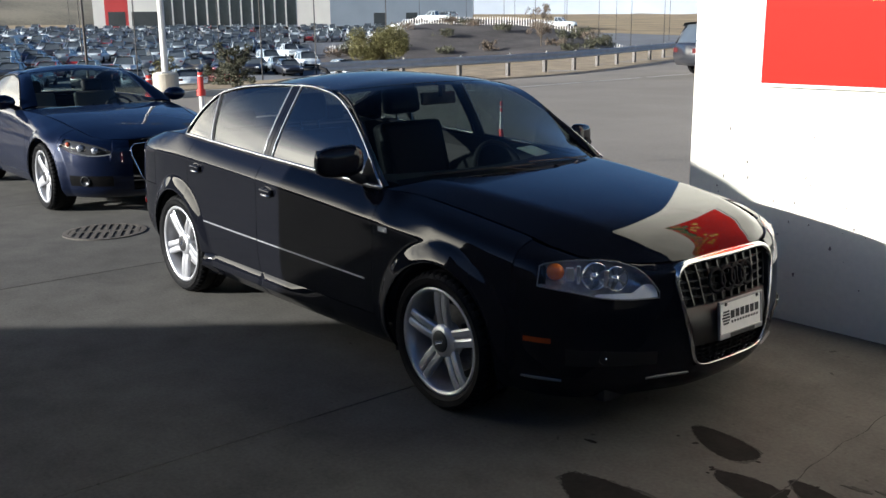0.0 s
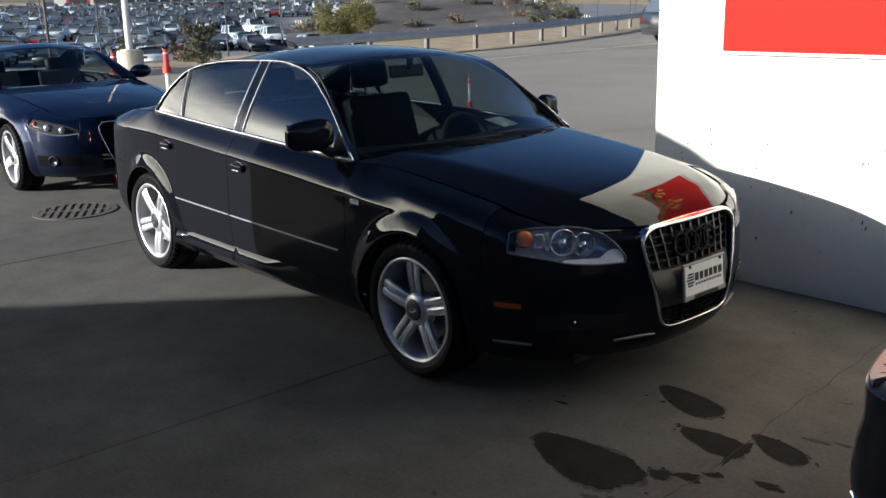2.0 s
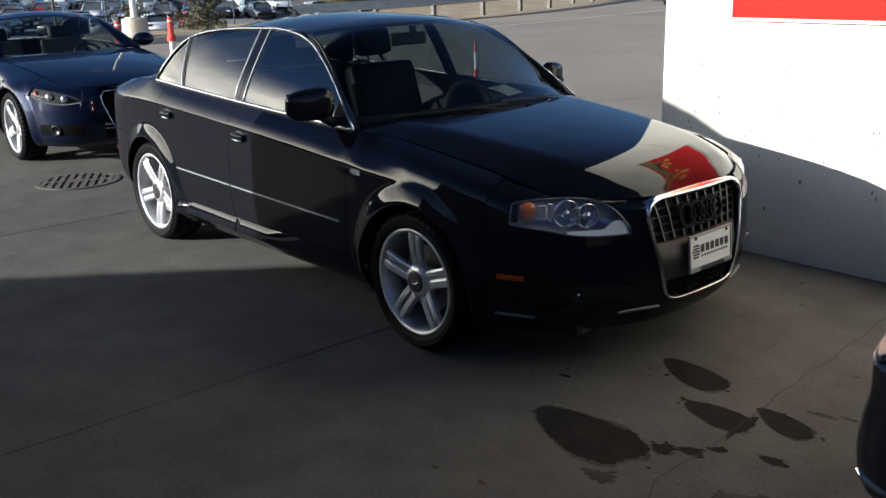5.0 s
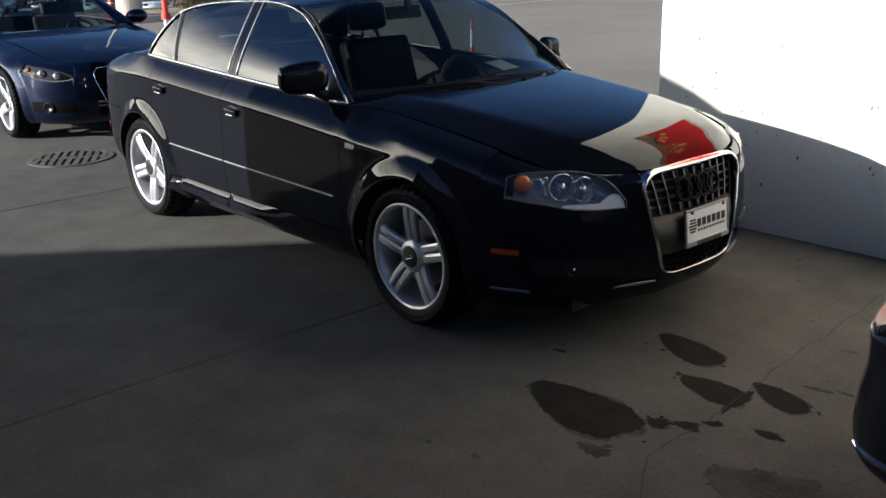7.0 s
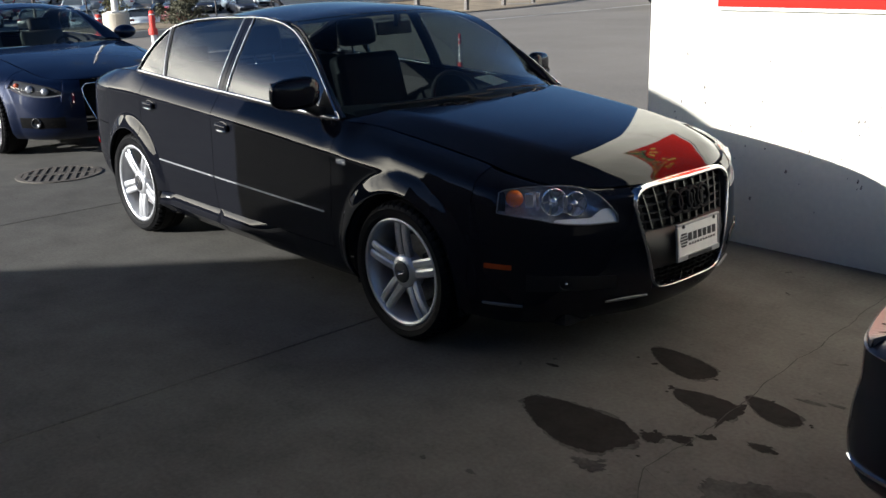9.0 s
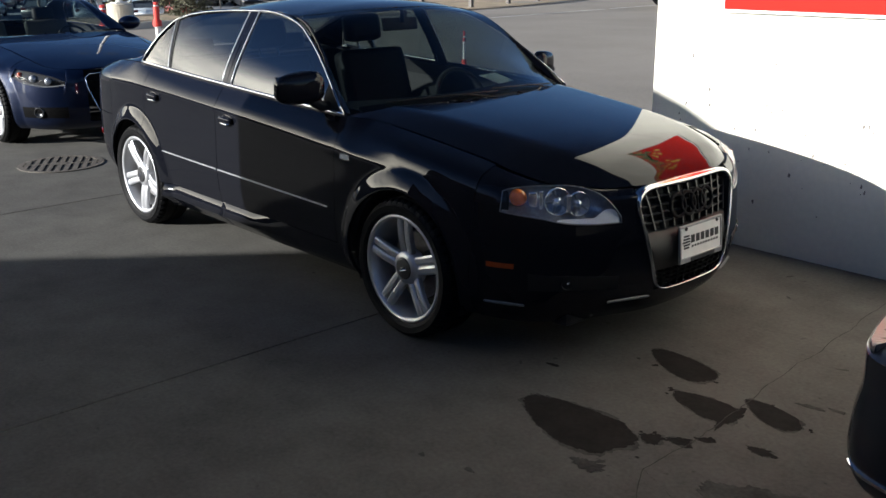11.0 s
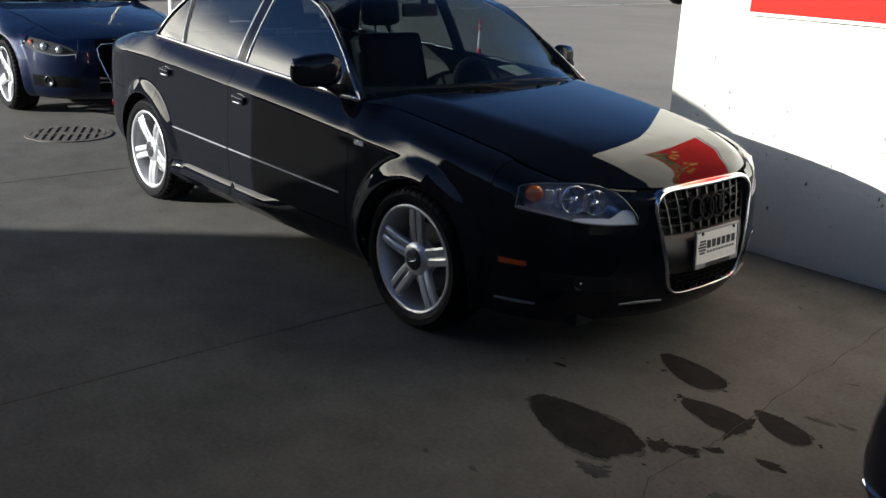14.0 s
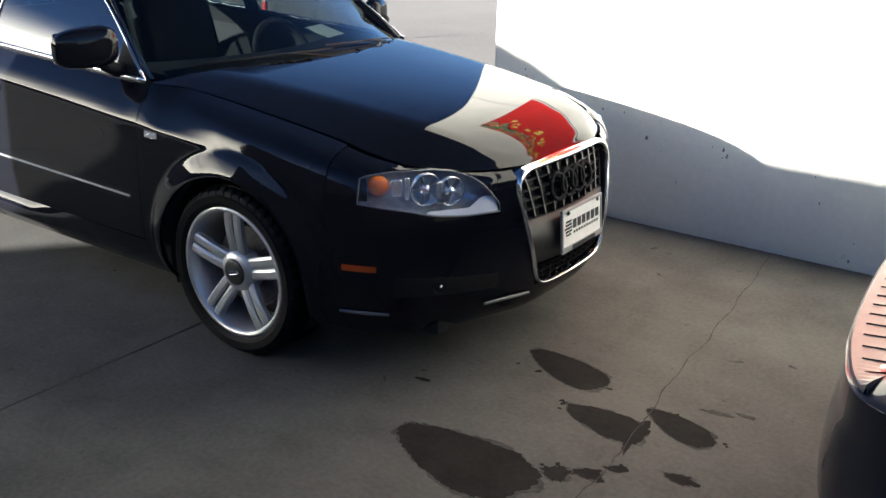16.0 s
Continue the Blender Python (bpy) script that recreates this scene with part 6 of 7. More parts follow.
def build_drain(x, y, r):
    d = new("storm_drain")
    tagged(d, "round rusty iron drain grate set in the concrete", "drain")
    d.matrix_basis = pose(x, y, 0.0, 0, 0, 62)
    bm = bmesh.new()
    n = 48
    rings = [[bm.verts.new((q * math.cos(2 * math.pi * k / n), q * math.sin(2 * math.pi * k / n), z)) for k in range(n)] for q, z in ((r, 0.001), (r, 0.008), (r - 0.045, 0.008), (r - 0.045, 0.002))]
    for a, b in zip(rings, rings[1:]):
        for k in range(n):
            bm.faces.new((a[k], a[(k + 1) % n], b[(k + 1) % n], b[k]))
    part("rim", bm, IRON, d)
    # a flat near-black disc stands for the shade below the bars
    bm = bmesh.new()
    bm.faces.new([bm.verts.new(((r - 0.04) * math.cos(2 * math.pi * k / n), (r - 0.04) * math.sin(2 * math.pi * k / n), 0.003)) for k in range(n)])
    part("pit_shade", bm, PIT_SHADE, d)
    for k in range(9):
        u = -r + 0.045 + (2 * r - 0.09) * (k + 0.5) / 9
        h = math.sqrt(max((r - 0.045) ** 2 - u * u, 0.001))
        part("bar", boxed((u - 0.019, -h, 0.003), (u + 0.019, h, 0.0085), 0.002), IRON, d)
    part("boss", boxed((-0.05, -0.05, 0.004), (0.05, 0.05, 0.011), 0.004), IRON, d)
    part("bar", boxed((-r + 0.04, -0.017, 0.004), (r - 0.04, 0.017, 0.0095), 0.002), IRON, d)


build_drain(-3.56, -0.55, 0.345)

WET = material("wet_stain", (0.022, 0.02, 0.018), 0.9, spec=0.1, vary=0.25, scale=9, bump=0.15, bump_scale=45)
DAMP = material("drying_stain", (0.075, 0.072, 0.066), 0.9, spec=0.1, vary=0.4, scale=7)
srnd = random.Random(11)


layer = [0.0]


def stain(cx, cy, a, b, turn, ragged=0.10, z=0.0009, mat=None):
    """A damp patch with an uneven rim, as thin as a film."""
    bm = bmesh.new()
    layer[0] += 0.000008      # each film a little above the last
    z += layer[0]
    n = 200
    off = srnd.uniform(0, 50)
    pts = []
    for k in range(n):
        t = 2 * math.pi * k / n
        w = 1 + ragged * noise.noise(Vector((math.cos(t) * 2.2 + off, math.sin(t) * 2.2, 0))) + 0.55 * ragged * noise.noise(Vector((math.cos(t) * 9 + off, math.sin(t) * 9, 3)))
        w += 0.035 * noise.noise(Vector((math.cos(t) * 26 + off, math.sin(t) * 26, 7))) + 0.02 * noise.noise(Vector((math.cos(t) * 60 + off, math.sin(t) * 60, 1)))
        sq = math.copysign(abs(math.sin(t)) ** 0.85, math.sin(t))
        x, y = a * w * math.cos(t), b * w * sq * (1 + 0.34 * math.cos(t))
        c, s = math.cos(radians(turn)), math.sin(radians(turn))
        pts.append((cx + c * x - s * y, cy + s * x + c * y))
    top = [bm.verts.new((x, y, z)) for x, y in pts]
    low = [bm.verts.new((x, y, 0.0002)) for x, y in pts]
    bm.faces.new(top)
    for k in range(n):
        bm.faces.new((low[k], low[(k + 1) % n], top[(k + 1) % n], top[k]))
    ob = mesh_object("damp_stain", bm, mat or WET)
    tagged(ob, "dark damp stain on the concrete apron", "stain", group="damp stains")


def damp_patch(cx, cy, a, b, turn, ragged=0.12):
    """A wet stain with a paler drying rim under it and a few drops beside it."""
    stain(cx, cy, a * 1.05, b * 1.07, turn, ragged * 1.3, 0.0006, DAMP)
    stain(cx, cy, a, b, turn, ragged)
    for _ in range(3):
        t, d = srnd.uniform(0, 6.28), srnd.uniform(1.1, 1.35)
        stain(cx + a * d * math.cos(t), cy + b * d * math.sin(t), srnd.uniform(0.006, 0.014), srnd.uniform(0.004, 0.008), srnd.uniform(0, 90), 0.4)


damp_patch(2.37, -0.225, 0.182, 0.083, -18, 0.08)
damp_patch(2.655, -0.485, 0.150, 0.075, -8, 0.13)
damp_patch(2.865, -0.365, 0.135, 0.062, -22, 0.09)
damp_patch(2.395, -0.955, 0.255, 0.132, -8, 0.10)
damp_patch(2.668, -0.845, 0.042, 0.036, 0, 0.4)
damp_patch(2.748, -0.793, 0.042, 0.026, 20, 0.4)
damp_patch(2.808, -0.715, 0.03, 0.018, 30, 0.35)
damp_patch(2.98, -0.650, 0.042, 0.024, 0, 0.4)
stain(2.77, -0.42, 0.016, 0.03, 12, 0.3)
stain(2.775, -0.57, 0.012, 0.05, 8, 0.5)
stain(3.02, -0.16, 0.03, 0.010, 0, 0.5, mat=DAMP)
stain(2.93, -0.20, 0.05, 0.012, 12, 0.6, mat=DAMP)
stain(3.17, -0.98, 0.23, 0.13, 4, 0.3, mat=DAMP)
stain(2.62, -1.16, 0.06, 0.03, 4, 0.6, mat=DAMP)
stain(2.0, -0.62, 0.03, 0.010, 10, 0.3)
for _ in range(24):
    stain(srnd.uniform(-0.2, 3.4), srnd.uniform(-2.2, 1.2), srnd.uniform(0.006, 0.022), srnd.uniform(0.004, 0.010), srnd.uniform(0, 180), 0.6, 0.0006, DAMP)

CRACK = material("crack_dark", (0.035, 0.032, 0.028), 0.95, vary=0.2)


def crack(points, width, name="crack"):
    bm = bmesh.new()
    rows = []
    for (x0, y0), (x1, y1) in zip(points, points[1:]):
        n = max(3, int(math.hypot(x1 - x0, y1 - y0) / 0.03))
        for k in range(n):
            t = k / n
            x, y = x0 + (x1 - x0) * t, y0 + (y1 - y0) * t
            x += 0.022 * noise.noise(Vector((x * 4, y * 4, 1))) + 0.008 * noise.noise(Vector((x * 25, y * 25, 5)))
            w = width * (0.55 + 0.9 * abs(noise.noise(Vector((x * 9, y * 9, 9)))))
            rows.append((Vector((x - w, y, 0.0014)), Vector((x + w, y + w * 0.3, 0.0014))))
    part(name, grid_mesh(rows), CRACK, apron)


crack([(2.60, 1.45), (2.61, 1.29), (2.65, 0.80), (2.70, 0.30), (2.725, -0.10), (2.757, -0.42), (2.765, -0.63), (2.79, -0.80), (2.78, -1.04), (2.90, -1.26), (3.05, -1.55), (3.12, -1.9)], 0.0024)
crack([(2.78, -1.04), (2.94, -1.12), (3.07, -1.125), (3.35, -1.22)], 0.0014)
crack([(1.03, -1.10), (1.30, -1.09), (1.56, -1.10), (1.80, -1.115), (2.02, -1.135), (2.2, -1.12)], 0.0011)

# ---- kerb strip, lamp post, delineators, rail ----
strip = mesh_object("planting_strip", boxed((-21.6, -40, -0.1), (-18.6, 10.0, 0.11)), DIRT)
tagged(strip, "raised strip of bare tan soil behind a kerb", "verge", kind="structure")
for k in range(20):
    y = -38 + k * 2.4
    for x0, x1 in ((-18.6, -18.42), (-21.8, -21.62)):
        part("kerb_stone", boxed((x0, y + 0.006, -0.1), (x1, y + 2.394, 0.145), 0.02), KERB, strip)
LINE_WHITE = material("line_paint", (0.50, 0.49, 0.45), 0.8, vary=0.35, scale=5, bump=0.1, bump_scale=60)
for y0, y1 in ((13.4, 21.6), (21.9, 26.0), (26.4, 44.0)):
    bm = bmesh.new()
    q = [bm.verts.new(p) for p in ((-14.95 - 0.078 * (y0 - 15.4) - 0.07, y0, -0.006), (-14.95 - 0.078 * (y0 - 15.4) + 0.07, y0, -0.006), (-14.95 - 0.078 * (y1 - 15.4) + 0.07, y1, -0.006), (-14.95 - 0.078 * (y1 - 15.4) - 0.07, y1, -0.006))]
    bm.faces.new(q)
    ob = mesh_object("road_line", bm, LINE_WHITE)
    tagged(ob, "worn white line painted on the drive", "road marking", kind="structure")

POLE_WHITE = material("pole_white", (0.62, 0.61, 0.58), 0.5, vary=0.08, scale=3)
POLE_DARK = material("pole_bronze", (0.035, 0.03, 0.027), 0.5, 0.3, vary=0.1, scale=3)
BASE_CONC = material("lamp_base", (0.52, 0.47, 0.38), 0.85, vary=0.15, scale=3, bump=0.2, bump_scale=40)


def cylinder(r0, r1, z0, z1, n=24, bevel=0.0):
    bm = bmesh.new()
    prof = [(0.0, z0), (r0, z0), (r0, z0 + 0.001)] + ([(r0, z1 - bevel), (r1 - bevel, z1)] if bevel else [(r1, z1)]) + [(0.0, z1)]
    rings = [[bm.verts.new((r * math.cos(2 * math.pi * k / n), r * math.sin(2 * math.pi * k / n), z)) for k in range(n)] if r else [bm.verts.new((0, 0, z))] for r, z in prof]
    for a, b in zip(rings, rings[1:]):
        for k in range(n):
            if len(a) == 1:
                bm.faces.new((a[0], b[(k + 1) % n], b[k]))
            elif len(b) == 1:
                bm.faces.new((a[k], a[(k + 1) % n], b[0]))
            else:
                bm.faces.new((a[k], a[(k + 1) % n], b[(k + 1) % n], b[k]))
    return bm


def lamp_post(mat, height, base_r, base_h, label):
    p = new("street_lamp")
    tagged(p, label, "street lamp")
    if base_r:
        part("footing", cylinder(base_r, base_r, -0.1, base_h, 28, 0.03), BASE_CONC, p, "tan concrete footing")
        part("base_plate", boxed((-0.17, -0.17, base_h), (0.17, 0.17, base_h + 0.03), 0.005), mat, p)
    part("pole", cylinder(0.085 if base_r else 0.055, 0.06 if base_r else 0.04, base_h, height, 12), mat, p)
    for s in (-1, 1):
        part("arm", tube(bmesh.new(), [(0, 0, height - 0.15), (0, s * 0.5, height - 0.05)], 0.03, 6), mat, p)
        part("lamp_head", boxed((-0.18, min(s * 0.4, s * 1.0), height - 0.12), (0.18, max(s * 0.4, s * 1.0), height + 0.02), 0.03), mat, p)
    return p


post = lamp_post(POLE_WHITE, 9.0, 0.33, 0.47, "white lamp post on a round tan concrete footing")
post.matrix_basis = pose(-19.55, 7.2, 0.1)
dark_post = lamp_post(POLE_DARK, 8.5, 0.0, 0.0, "slim dark lamp post in the car lot")
tagged(dark_post, group="lot lamp posts")
spots = [(-30.5, 4.9), (-33.5, 10.2), (-62, 24.0), (-58.5, 32.0), (-70, 44), (-66, 49), (-98, 33), (-92, 58), (-120, 60), (-150, 50)]
spots += [(-118 + 4.2 * k, 106 + 3.1 * k) for k in range(14)] + [(-160 + 9 * k, 128 + 5.5 * k) for k in range(9)]
dark_post.matrix_basis = pose(*spots[0], rise(*spots[0]))
for x, y in spots[1:]:
    copy_thing(dark_post, pose(x, y, rise(x, y) - 0.02, 0, 0, 40))

POST_RED = material("delineator_red", (0.62, 0.045, 0.03), 0.5, vary=0.1, scale=10)
POST_WHITE = material("delineator_white", (0.70, 0.68, 0.64), 0.5, vary=0.1, scale=10)


def delineator(h, r, label, cap=0.16):
    """A flexible post on a foot: plain lower tube, a wide band, a red upper sleeve with a knob."""
    p = new("delineator_post")
    tagged(p, label, "bollard", group="delineator posts")
    part("foot", cylinder(r * 3.0, r * 2.4, 0.0, 0.05, 20, 0.01), POST_RED, p)
    part("tube", cylinder(r, r * 0.94, 0.05, h, 16, 0.01), POST_WHITE, p, "pale plastic tube")
    part("band", cylinder(r * 1.16, r * 1.12, h - cap, h - 0.03, 16), POST_RED, p, "red reflective band")
    part("band", cylinder(r * 1.75, r * 1.68, h - 0.40, h - 0.28, 16), POST_RED, p, "wide red band")
    part("knob", cylinder(r * 0.9, r * 1.25, h - 0.03, h + 0.05, 16, r * 0.3), POST_RED, p)
    return p


first = delineator(0.82, 0.050, "pale plastic delineator post with red bands")
part("sleeve", cylinder(0.056, 0.055, 0.54, 0.66, 16), POST_RED, first, "red sleeve")
first.matrix_basis = pose(-13.1, 5.05, -0.012)
copy_thing(first, pose(-12.75, 3.85, -0.012))
delineator(0.78, 0.017, "slim pale delineator post with red bands", 0.07).matrix_basis = pose(-3.85, 4.40, -0.012)

GALV = material("galvanised", (0.44, 0.45, 0.47), 0.6, 0.15, vary=0.15, scale=3, bump=0.05, bump_scale=30)
POST_STEEL = material("post_steel", (0.13, 0.12, 0.11), 0.7, 0.2, vary=0.2, scale=5)
rail = new("guard_rail")
tagged(rail, "galvanised W-beam guard rail on short posts", "guard rail")
rail_line = curve((11, 16.5, 19.4, 23.7, 30, 37.3, 60), (-18.9, -19.2, -19.5, -20.7, -23.2, -26.3, -36))
rows = [[Vector((x0 + (x1 - x0) * k / 6, y, 0.002 + 0.05 * noise.noise(Vector((k * 3.1, y * 0.6, 0))) * (0 < k < 6))) for k in range(7)] for y in steps(10.02, 60, 44) for x0, x1 in ((verge(y) - 1.5, rail_line(y) + 1.0),)]
tagged(mesh_object("ground_shoulder", grid_mesh(rows), DIRT, smooth=True), "bare tan shoulder along the guard rail", "verge", kind="structure")
for k in range(19):
    y = 12.2 + k * 2.45
    x = rail_line(y)
    part("post", boxed((x - 0.07, y - 0.06, -0.3), (x + 0.07, y + 0.06, 0.70), 0.008), POST_STEEL, rail)
    part("reflector", boxed((x + 0.081, y - 0.03, 0.66), (x + 0.10, y + 0.03, 0.76)), POST_WHITE, rail)
prof = [(0.0, 0.72), (0.035, 0.70), (0.05, 0.66), (0.035, 0.62), (0.0, 0.60), (0.0, 0.575), (0.035, 0.555), (0.05, 0.51), (0.035, 0.47), (0.0, 0.45)]
for k in range(12):
    ya, yb = 11.5 + k * 3.81, 11.5 + (k + 1) * 3.81 + 0.05
    rows = [[Vector((rail_line(y) + 0.09 + d, y, z)) for d, z in prof] for y in steps(ya, yb, 4)]
    part("beam", grid_mesh(rows), GALV, rail, smooth=True)

# ---- bank, brush and trees ----
SCRUB = material("scrub_soil", (0.06, 0.053, 0.05), 0.95, vary=0.5, scale=0.35, bump=0.6, bump_scale=3)


def bank_height(x, y):
    """The brown bank behind the rail, in metres over the land."""
    u = (x * -0.72 + y * 0.69)            # away from the rail
    v = (x * 0.69 + y * 0.72)             # along it
    a = max(0.0, min(1.0, (u - 86.0) / 40.0))
    e = max(0.0, min(1.0, (v + 24) / 14)) * max(0.0, min(1.0, (19 - v) / 14.0))
    return (4.0 * a * a * (3 - 2 * a) + 0.5 * noise.noise(Vector((x * 0.12, y * 0.12, 0))) * a) * e * e * (3 - 2 * e)


rows = []
for i in range(61):
    u = 82 + 100 * i / 60
    rows.append([])
    for j in range(61):
        v = -26 + 46 * j / 60
        x, y = -0.72 * u + 0.69 * v, 0.69 * u + 0.72 * v
        rows[-1].append(Vector((x, y, rise(x, y) + 0.01 + bank_height(x, y))))
bank = mesh_object("ground_bank", grid_mesh(rows), SCRUB, smooth=True)
tagged(bank, "dark brown scrubby bank below the upper lot", "bank", kind="structure")

LEAF_OLIVE = material("olive_leaf", (0.115, 0.108, 0.036), 0.8, vary=0.35, scale=2.5)
LEAF_DARK = material("juniper_leaf", (0.075, 0.075, 0.045), 0.85, vary=0.35, scale=2.5)
TWIG = material("bare_twig", (0.15, 0.115, 0.085), 0.9, vary=0.3, scale=8)
crnd = random.Random(3)
BARK = material("bark", (0.09, 0.07, 0.05), 0.95, vary=0.3, scale=8, bump=0.4, bump_scale=40)


def shrub(name, label, x, y, w, h, leaf, count, size, seed, trunk=0.06, low=0.30):
    r = random.Random(seed)
    t = new(name)
    tagged(t, label, "shrub" if name != "tree" else "tree")
    z0 = rise(x, y) + (0.11 if -21.6 < x < -18.6 and y < 10 else 0.0) + bank_height(x, y) - 0.05
    t.matrix_basis = pose(x, y, z0)
    bm = tube(bmesh.new(), [(0, 0, 0), (0.03, 0.02, h * 0.25), (0.0, 0.06, h * 0.55)], trunk, 7)
    tips = []
    for k in range(11):
        a = r.uniform(0, 2 * math.pi)
        z = h * r.uniform(0.15, 0.5)
        e = Vector((w * r.uniform(0.4, 0.95) * math.cos(a), w * r.uniform(0.4, 0.95) * math.sin(a), h * r.uniform(0.4, 0.98)))
        tube(bm, [(0, 0, z), (e.x * 0.45, e.y * 0.45, z + (e.z - z) * 0.6), e], trunk * 0.35, 5)
        tips.append(e)
    part("trunk", bm, BARK, t)
    verts, faces = [], []
    lumps = [(Vector((r.gauss(0, w * 0.42), r.gauss(0, w * 0.42), h * r.uniform(low, 0.86))), r.uniform(0.22, 0.42) * w) for _ in range(16)] + [(p, 0.26 * w) for p in tips]
    for k in range(count):
        c, rad = r.choice(lumps)
        d = Vector((r.gauss(0, 1), r.gauss(0, 1), r.gauss(0, 0.8))).normalized() * rad * r.uniform(0.55, 1.05)
        p = c + d
        if p.z < 0.05:
            continue
        u = Vector((r.gauss(0, 1), r.gauss(0, 1), r.gauss(0, 1))).normalized()
        v = u.cross(Vector((r.gauss(0, 1), r.gauss(0, 1), r.gauss(0, 1)))).normalized()
        s = size * r.uniform(0.6, 1.4)
        i = len(verts)
        verts += [p - u * s, p + v * s * 0.5, p + u * s, p - v * s * 0.5]
        faces.append((i, i + 1, i + 2, i + 3))
    me = bpy.data.meshes.new("crown")
    me.from_pydata([tuple(q) for q in verts], [], faces)
    me.materials.append(leaf)
    crown = new("crown", me)
    crown.parent = t
    tagged(crown, kind="stuff")


shrub("shrub", "olive-yellow rounded shrub beside the guard rail", -35.8, 26.2, 1.6, 2.3, LEAF_OLIVE, 20000, 0.042, 1, low=0.08)
shrub("shrub", "grey-green juniper shrub on the planting strip", -19.9, 9.4, 0.50, 1.2, LEAF_DARK, 3600, 0.035, 2, low=0.08)
shrub("shrub", "small grey-green shrub on the planting strip", -21.0, 9.5, 0.4, 0.7, LEAF_DARK, 1500, 0.035, 3, low=0.08)
shrub("shrub", "straw-coloured shrub at the edge of the lot", -36.7, 14.8, 0.6, 1.4, LEAF_OLIVE, 900, 0.05, 8, low=0.08)
shrub("tree", "bare brown shrub tree on the scrubby bank", -72.0, 75.0, 1.6, 4.6, TWIG, 3400, 0.07, 4)
for k in range(26):
    u, v = crnd.uniform(95, 128), crnd.uniform(-20, 14)
    x, y = -0.72 * u + 0.69 * v, 0.69 * u + 0.72 * v
    shrub("shrub", "low dark brush on the bank", x, y, crnd.uniform(0.7, 1.7), crnd.uniform(0.6, 1.5), LEAF_DARK if k % 3 else TWIG, 420, 0.12, 20 + k, 0.03)

# white post fence along the bank's top
fence = new("post_fence")
tagged(fence, "row of pale posts along the upper lot", "fence")
for k in range(120):
    v = -24 + 42 * k / 119
    u = 128.0
    x, y = -0.72 * u + 0.69 * v, 0.69 * u + 0.72 * v
    z = rise(x, y) + bank_height(x, y)
    part("post", boxed((x - 0.045, y - 0.045, z - 0.1), (x + 0.045, y + 0.045, z + 1.05)), POST_WHITE, fence)

# ---- parked cars in the lot ----
def lot_car(kind, colour, label):
    """A small parked car: lower body, cabin glass, roof, wheels, lamps."""
    car = new(kind)
    tagged(car, label, "car" if kind != "pickup" else "pickup truck", group="lot cars")
    L, W, H, belt_z, hood_z = {"saloon_car": (4.7, 1.8, 1.45, 0.95, 0.88), "sport_utility": (4.7, 1.88, 1.75, 1.08, 1.02), "pickup": (5.5, 1.95, 1.85, 1.15, 1.10)}[kind]
    h = L / 2
    sections = {"saloon_car": [(-h, 0.45, 0.86), (-h + 0.1, 0.28, 0.96), (-h + 0.9, 0.22, 1.0), (-0.2, 0.2, belt_z), (0.9, 0.2, belt_z), (h - 0.5, 0.22, hood_z - 0.06), (h - 0.1, 0.28, hood_z - 0.16), (h, 0.4, 0.62)],
                "sport_utility": [(-h, 0.5, 1.0), (-h + 0.08, 0.35, 1.08), (-h + 0.9, 0.3, 1.09), (-0.2, 0.28, belt_z), (0.95, 0.28, belt_z), (h - 0.4, 0.3, hood_z), (h - 0.1, 0.32, hood_z - 0.12), (h, 0.45, 0.72)],
                "pickup": [(-h, 0.55, 1.08), (-h + 0.05, 0.4, 1.12), (-h + 1.6, 0.38, 1.12), (-0.4, 0.36, belt_z), (0.9, 0.36, belt_z), (h - 0.4, 0.38, hood_z), (h - 0.1, 0.4, hood_z - 0.1), (h, 0.5, 0.8)]}[kind]
    rows = []
    for x, z0, z1 in sections:
        k = 1.0 if abs(x) < h - 0.3 else 0.92
        w = W / 2 * k
        rows.append([Vector((x, y, z)) for y, z in ((-w * 0.9, z0), (-w, z0 + 0.15), (-w, z1 - 0.22), (-w * 0.93, z1 - 0.05), (-w * 0.8, z1), (0, z1 + 0.02), (w * 0.8, z1), (w * 0.93, z1 - 0.05), (w, z1 - 0.22), (w, z0 + 0.15), (w * 0.9, z0), (-w * 0.9, z0))])
    bm = grid_mesh(rows)
    for r in (rows[0], rows[-1]):
        bm.faces.new([bm.verts.new(p) for p in r[:-1]])
    bmesh.ops.remove_doubles(bm, verts=bm.verts, dist=0.001)
    body_mesh = bm
    x0, x1, x2, x3 = {"saloon_car": (-1.75, -1.0, 0.25, 1.05), "sport_utility": (-2.25, -1.95, 0.30, 1.05), "pickup": (-0.65, -0.5, 0.35, 1.05)}[kind]
    w, wt = W / 2 * 0.90, W / 2 * 0.72
    b = belt_z - 0.03
    bm = bmesh.new()
    low = [bm.verts.new(p) for p in ((x0, -w, b), (x3, -w, b), (x3, w, b), (x0, w, b))]
    up = [bm.verts.new(p) for p in ((x1, -wt, H - 0.07), (x2, -wt, H - 0.07), (x2, wt, H - 0.07), (x1, wt, H - 0.07))]
    for k in range(4):
        bm.faces.new((low[k], low[(k + 1) % 4], up[(k + 1) % 4], up[k]))
    part("glass", bm, LOT_GLASS, car)
    bm = bmesh.new()
    g = [[Vector((x, y, z)) for y, z in ((-wt - 0.05, H - 0.13), (-wt * 0.85, H - 0.02), (0, H), (wt * 0.85, H - 0.02), (wt + 0.05, H - 0.13))] for x in (x1 - 0.16, x1 + 0.06, (x1 + x2) / 2, x2 - 0.05, x2 + 0.16)]
    bm = grid_mesh(g)
    join(body_mesh, bm)
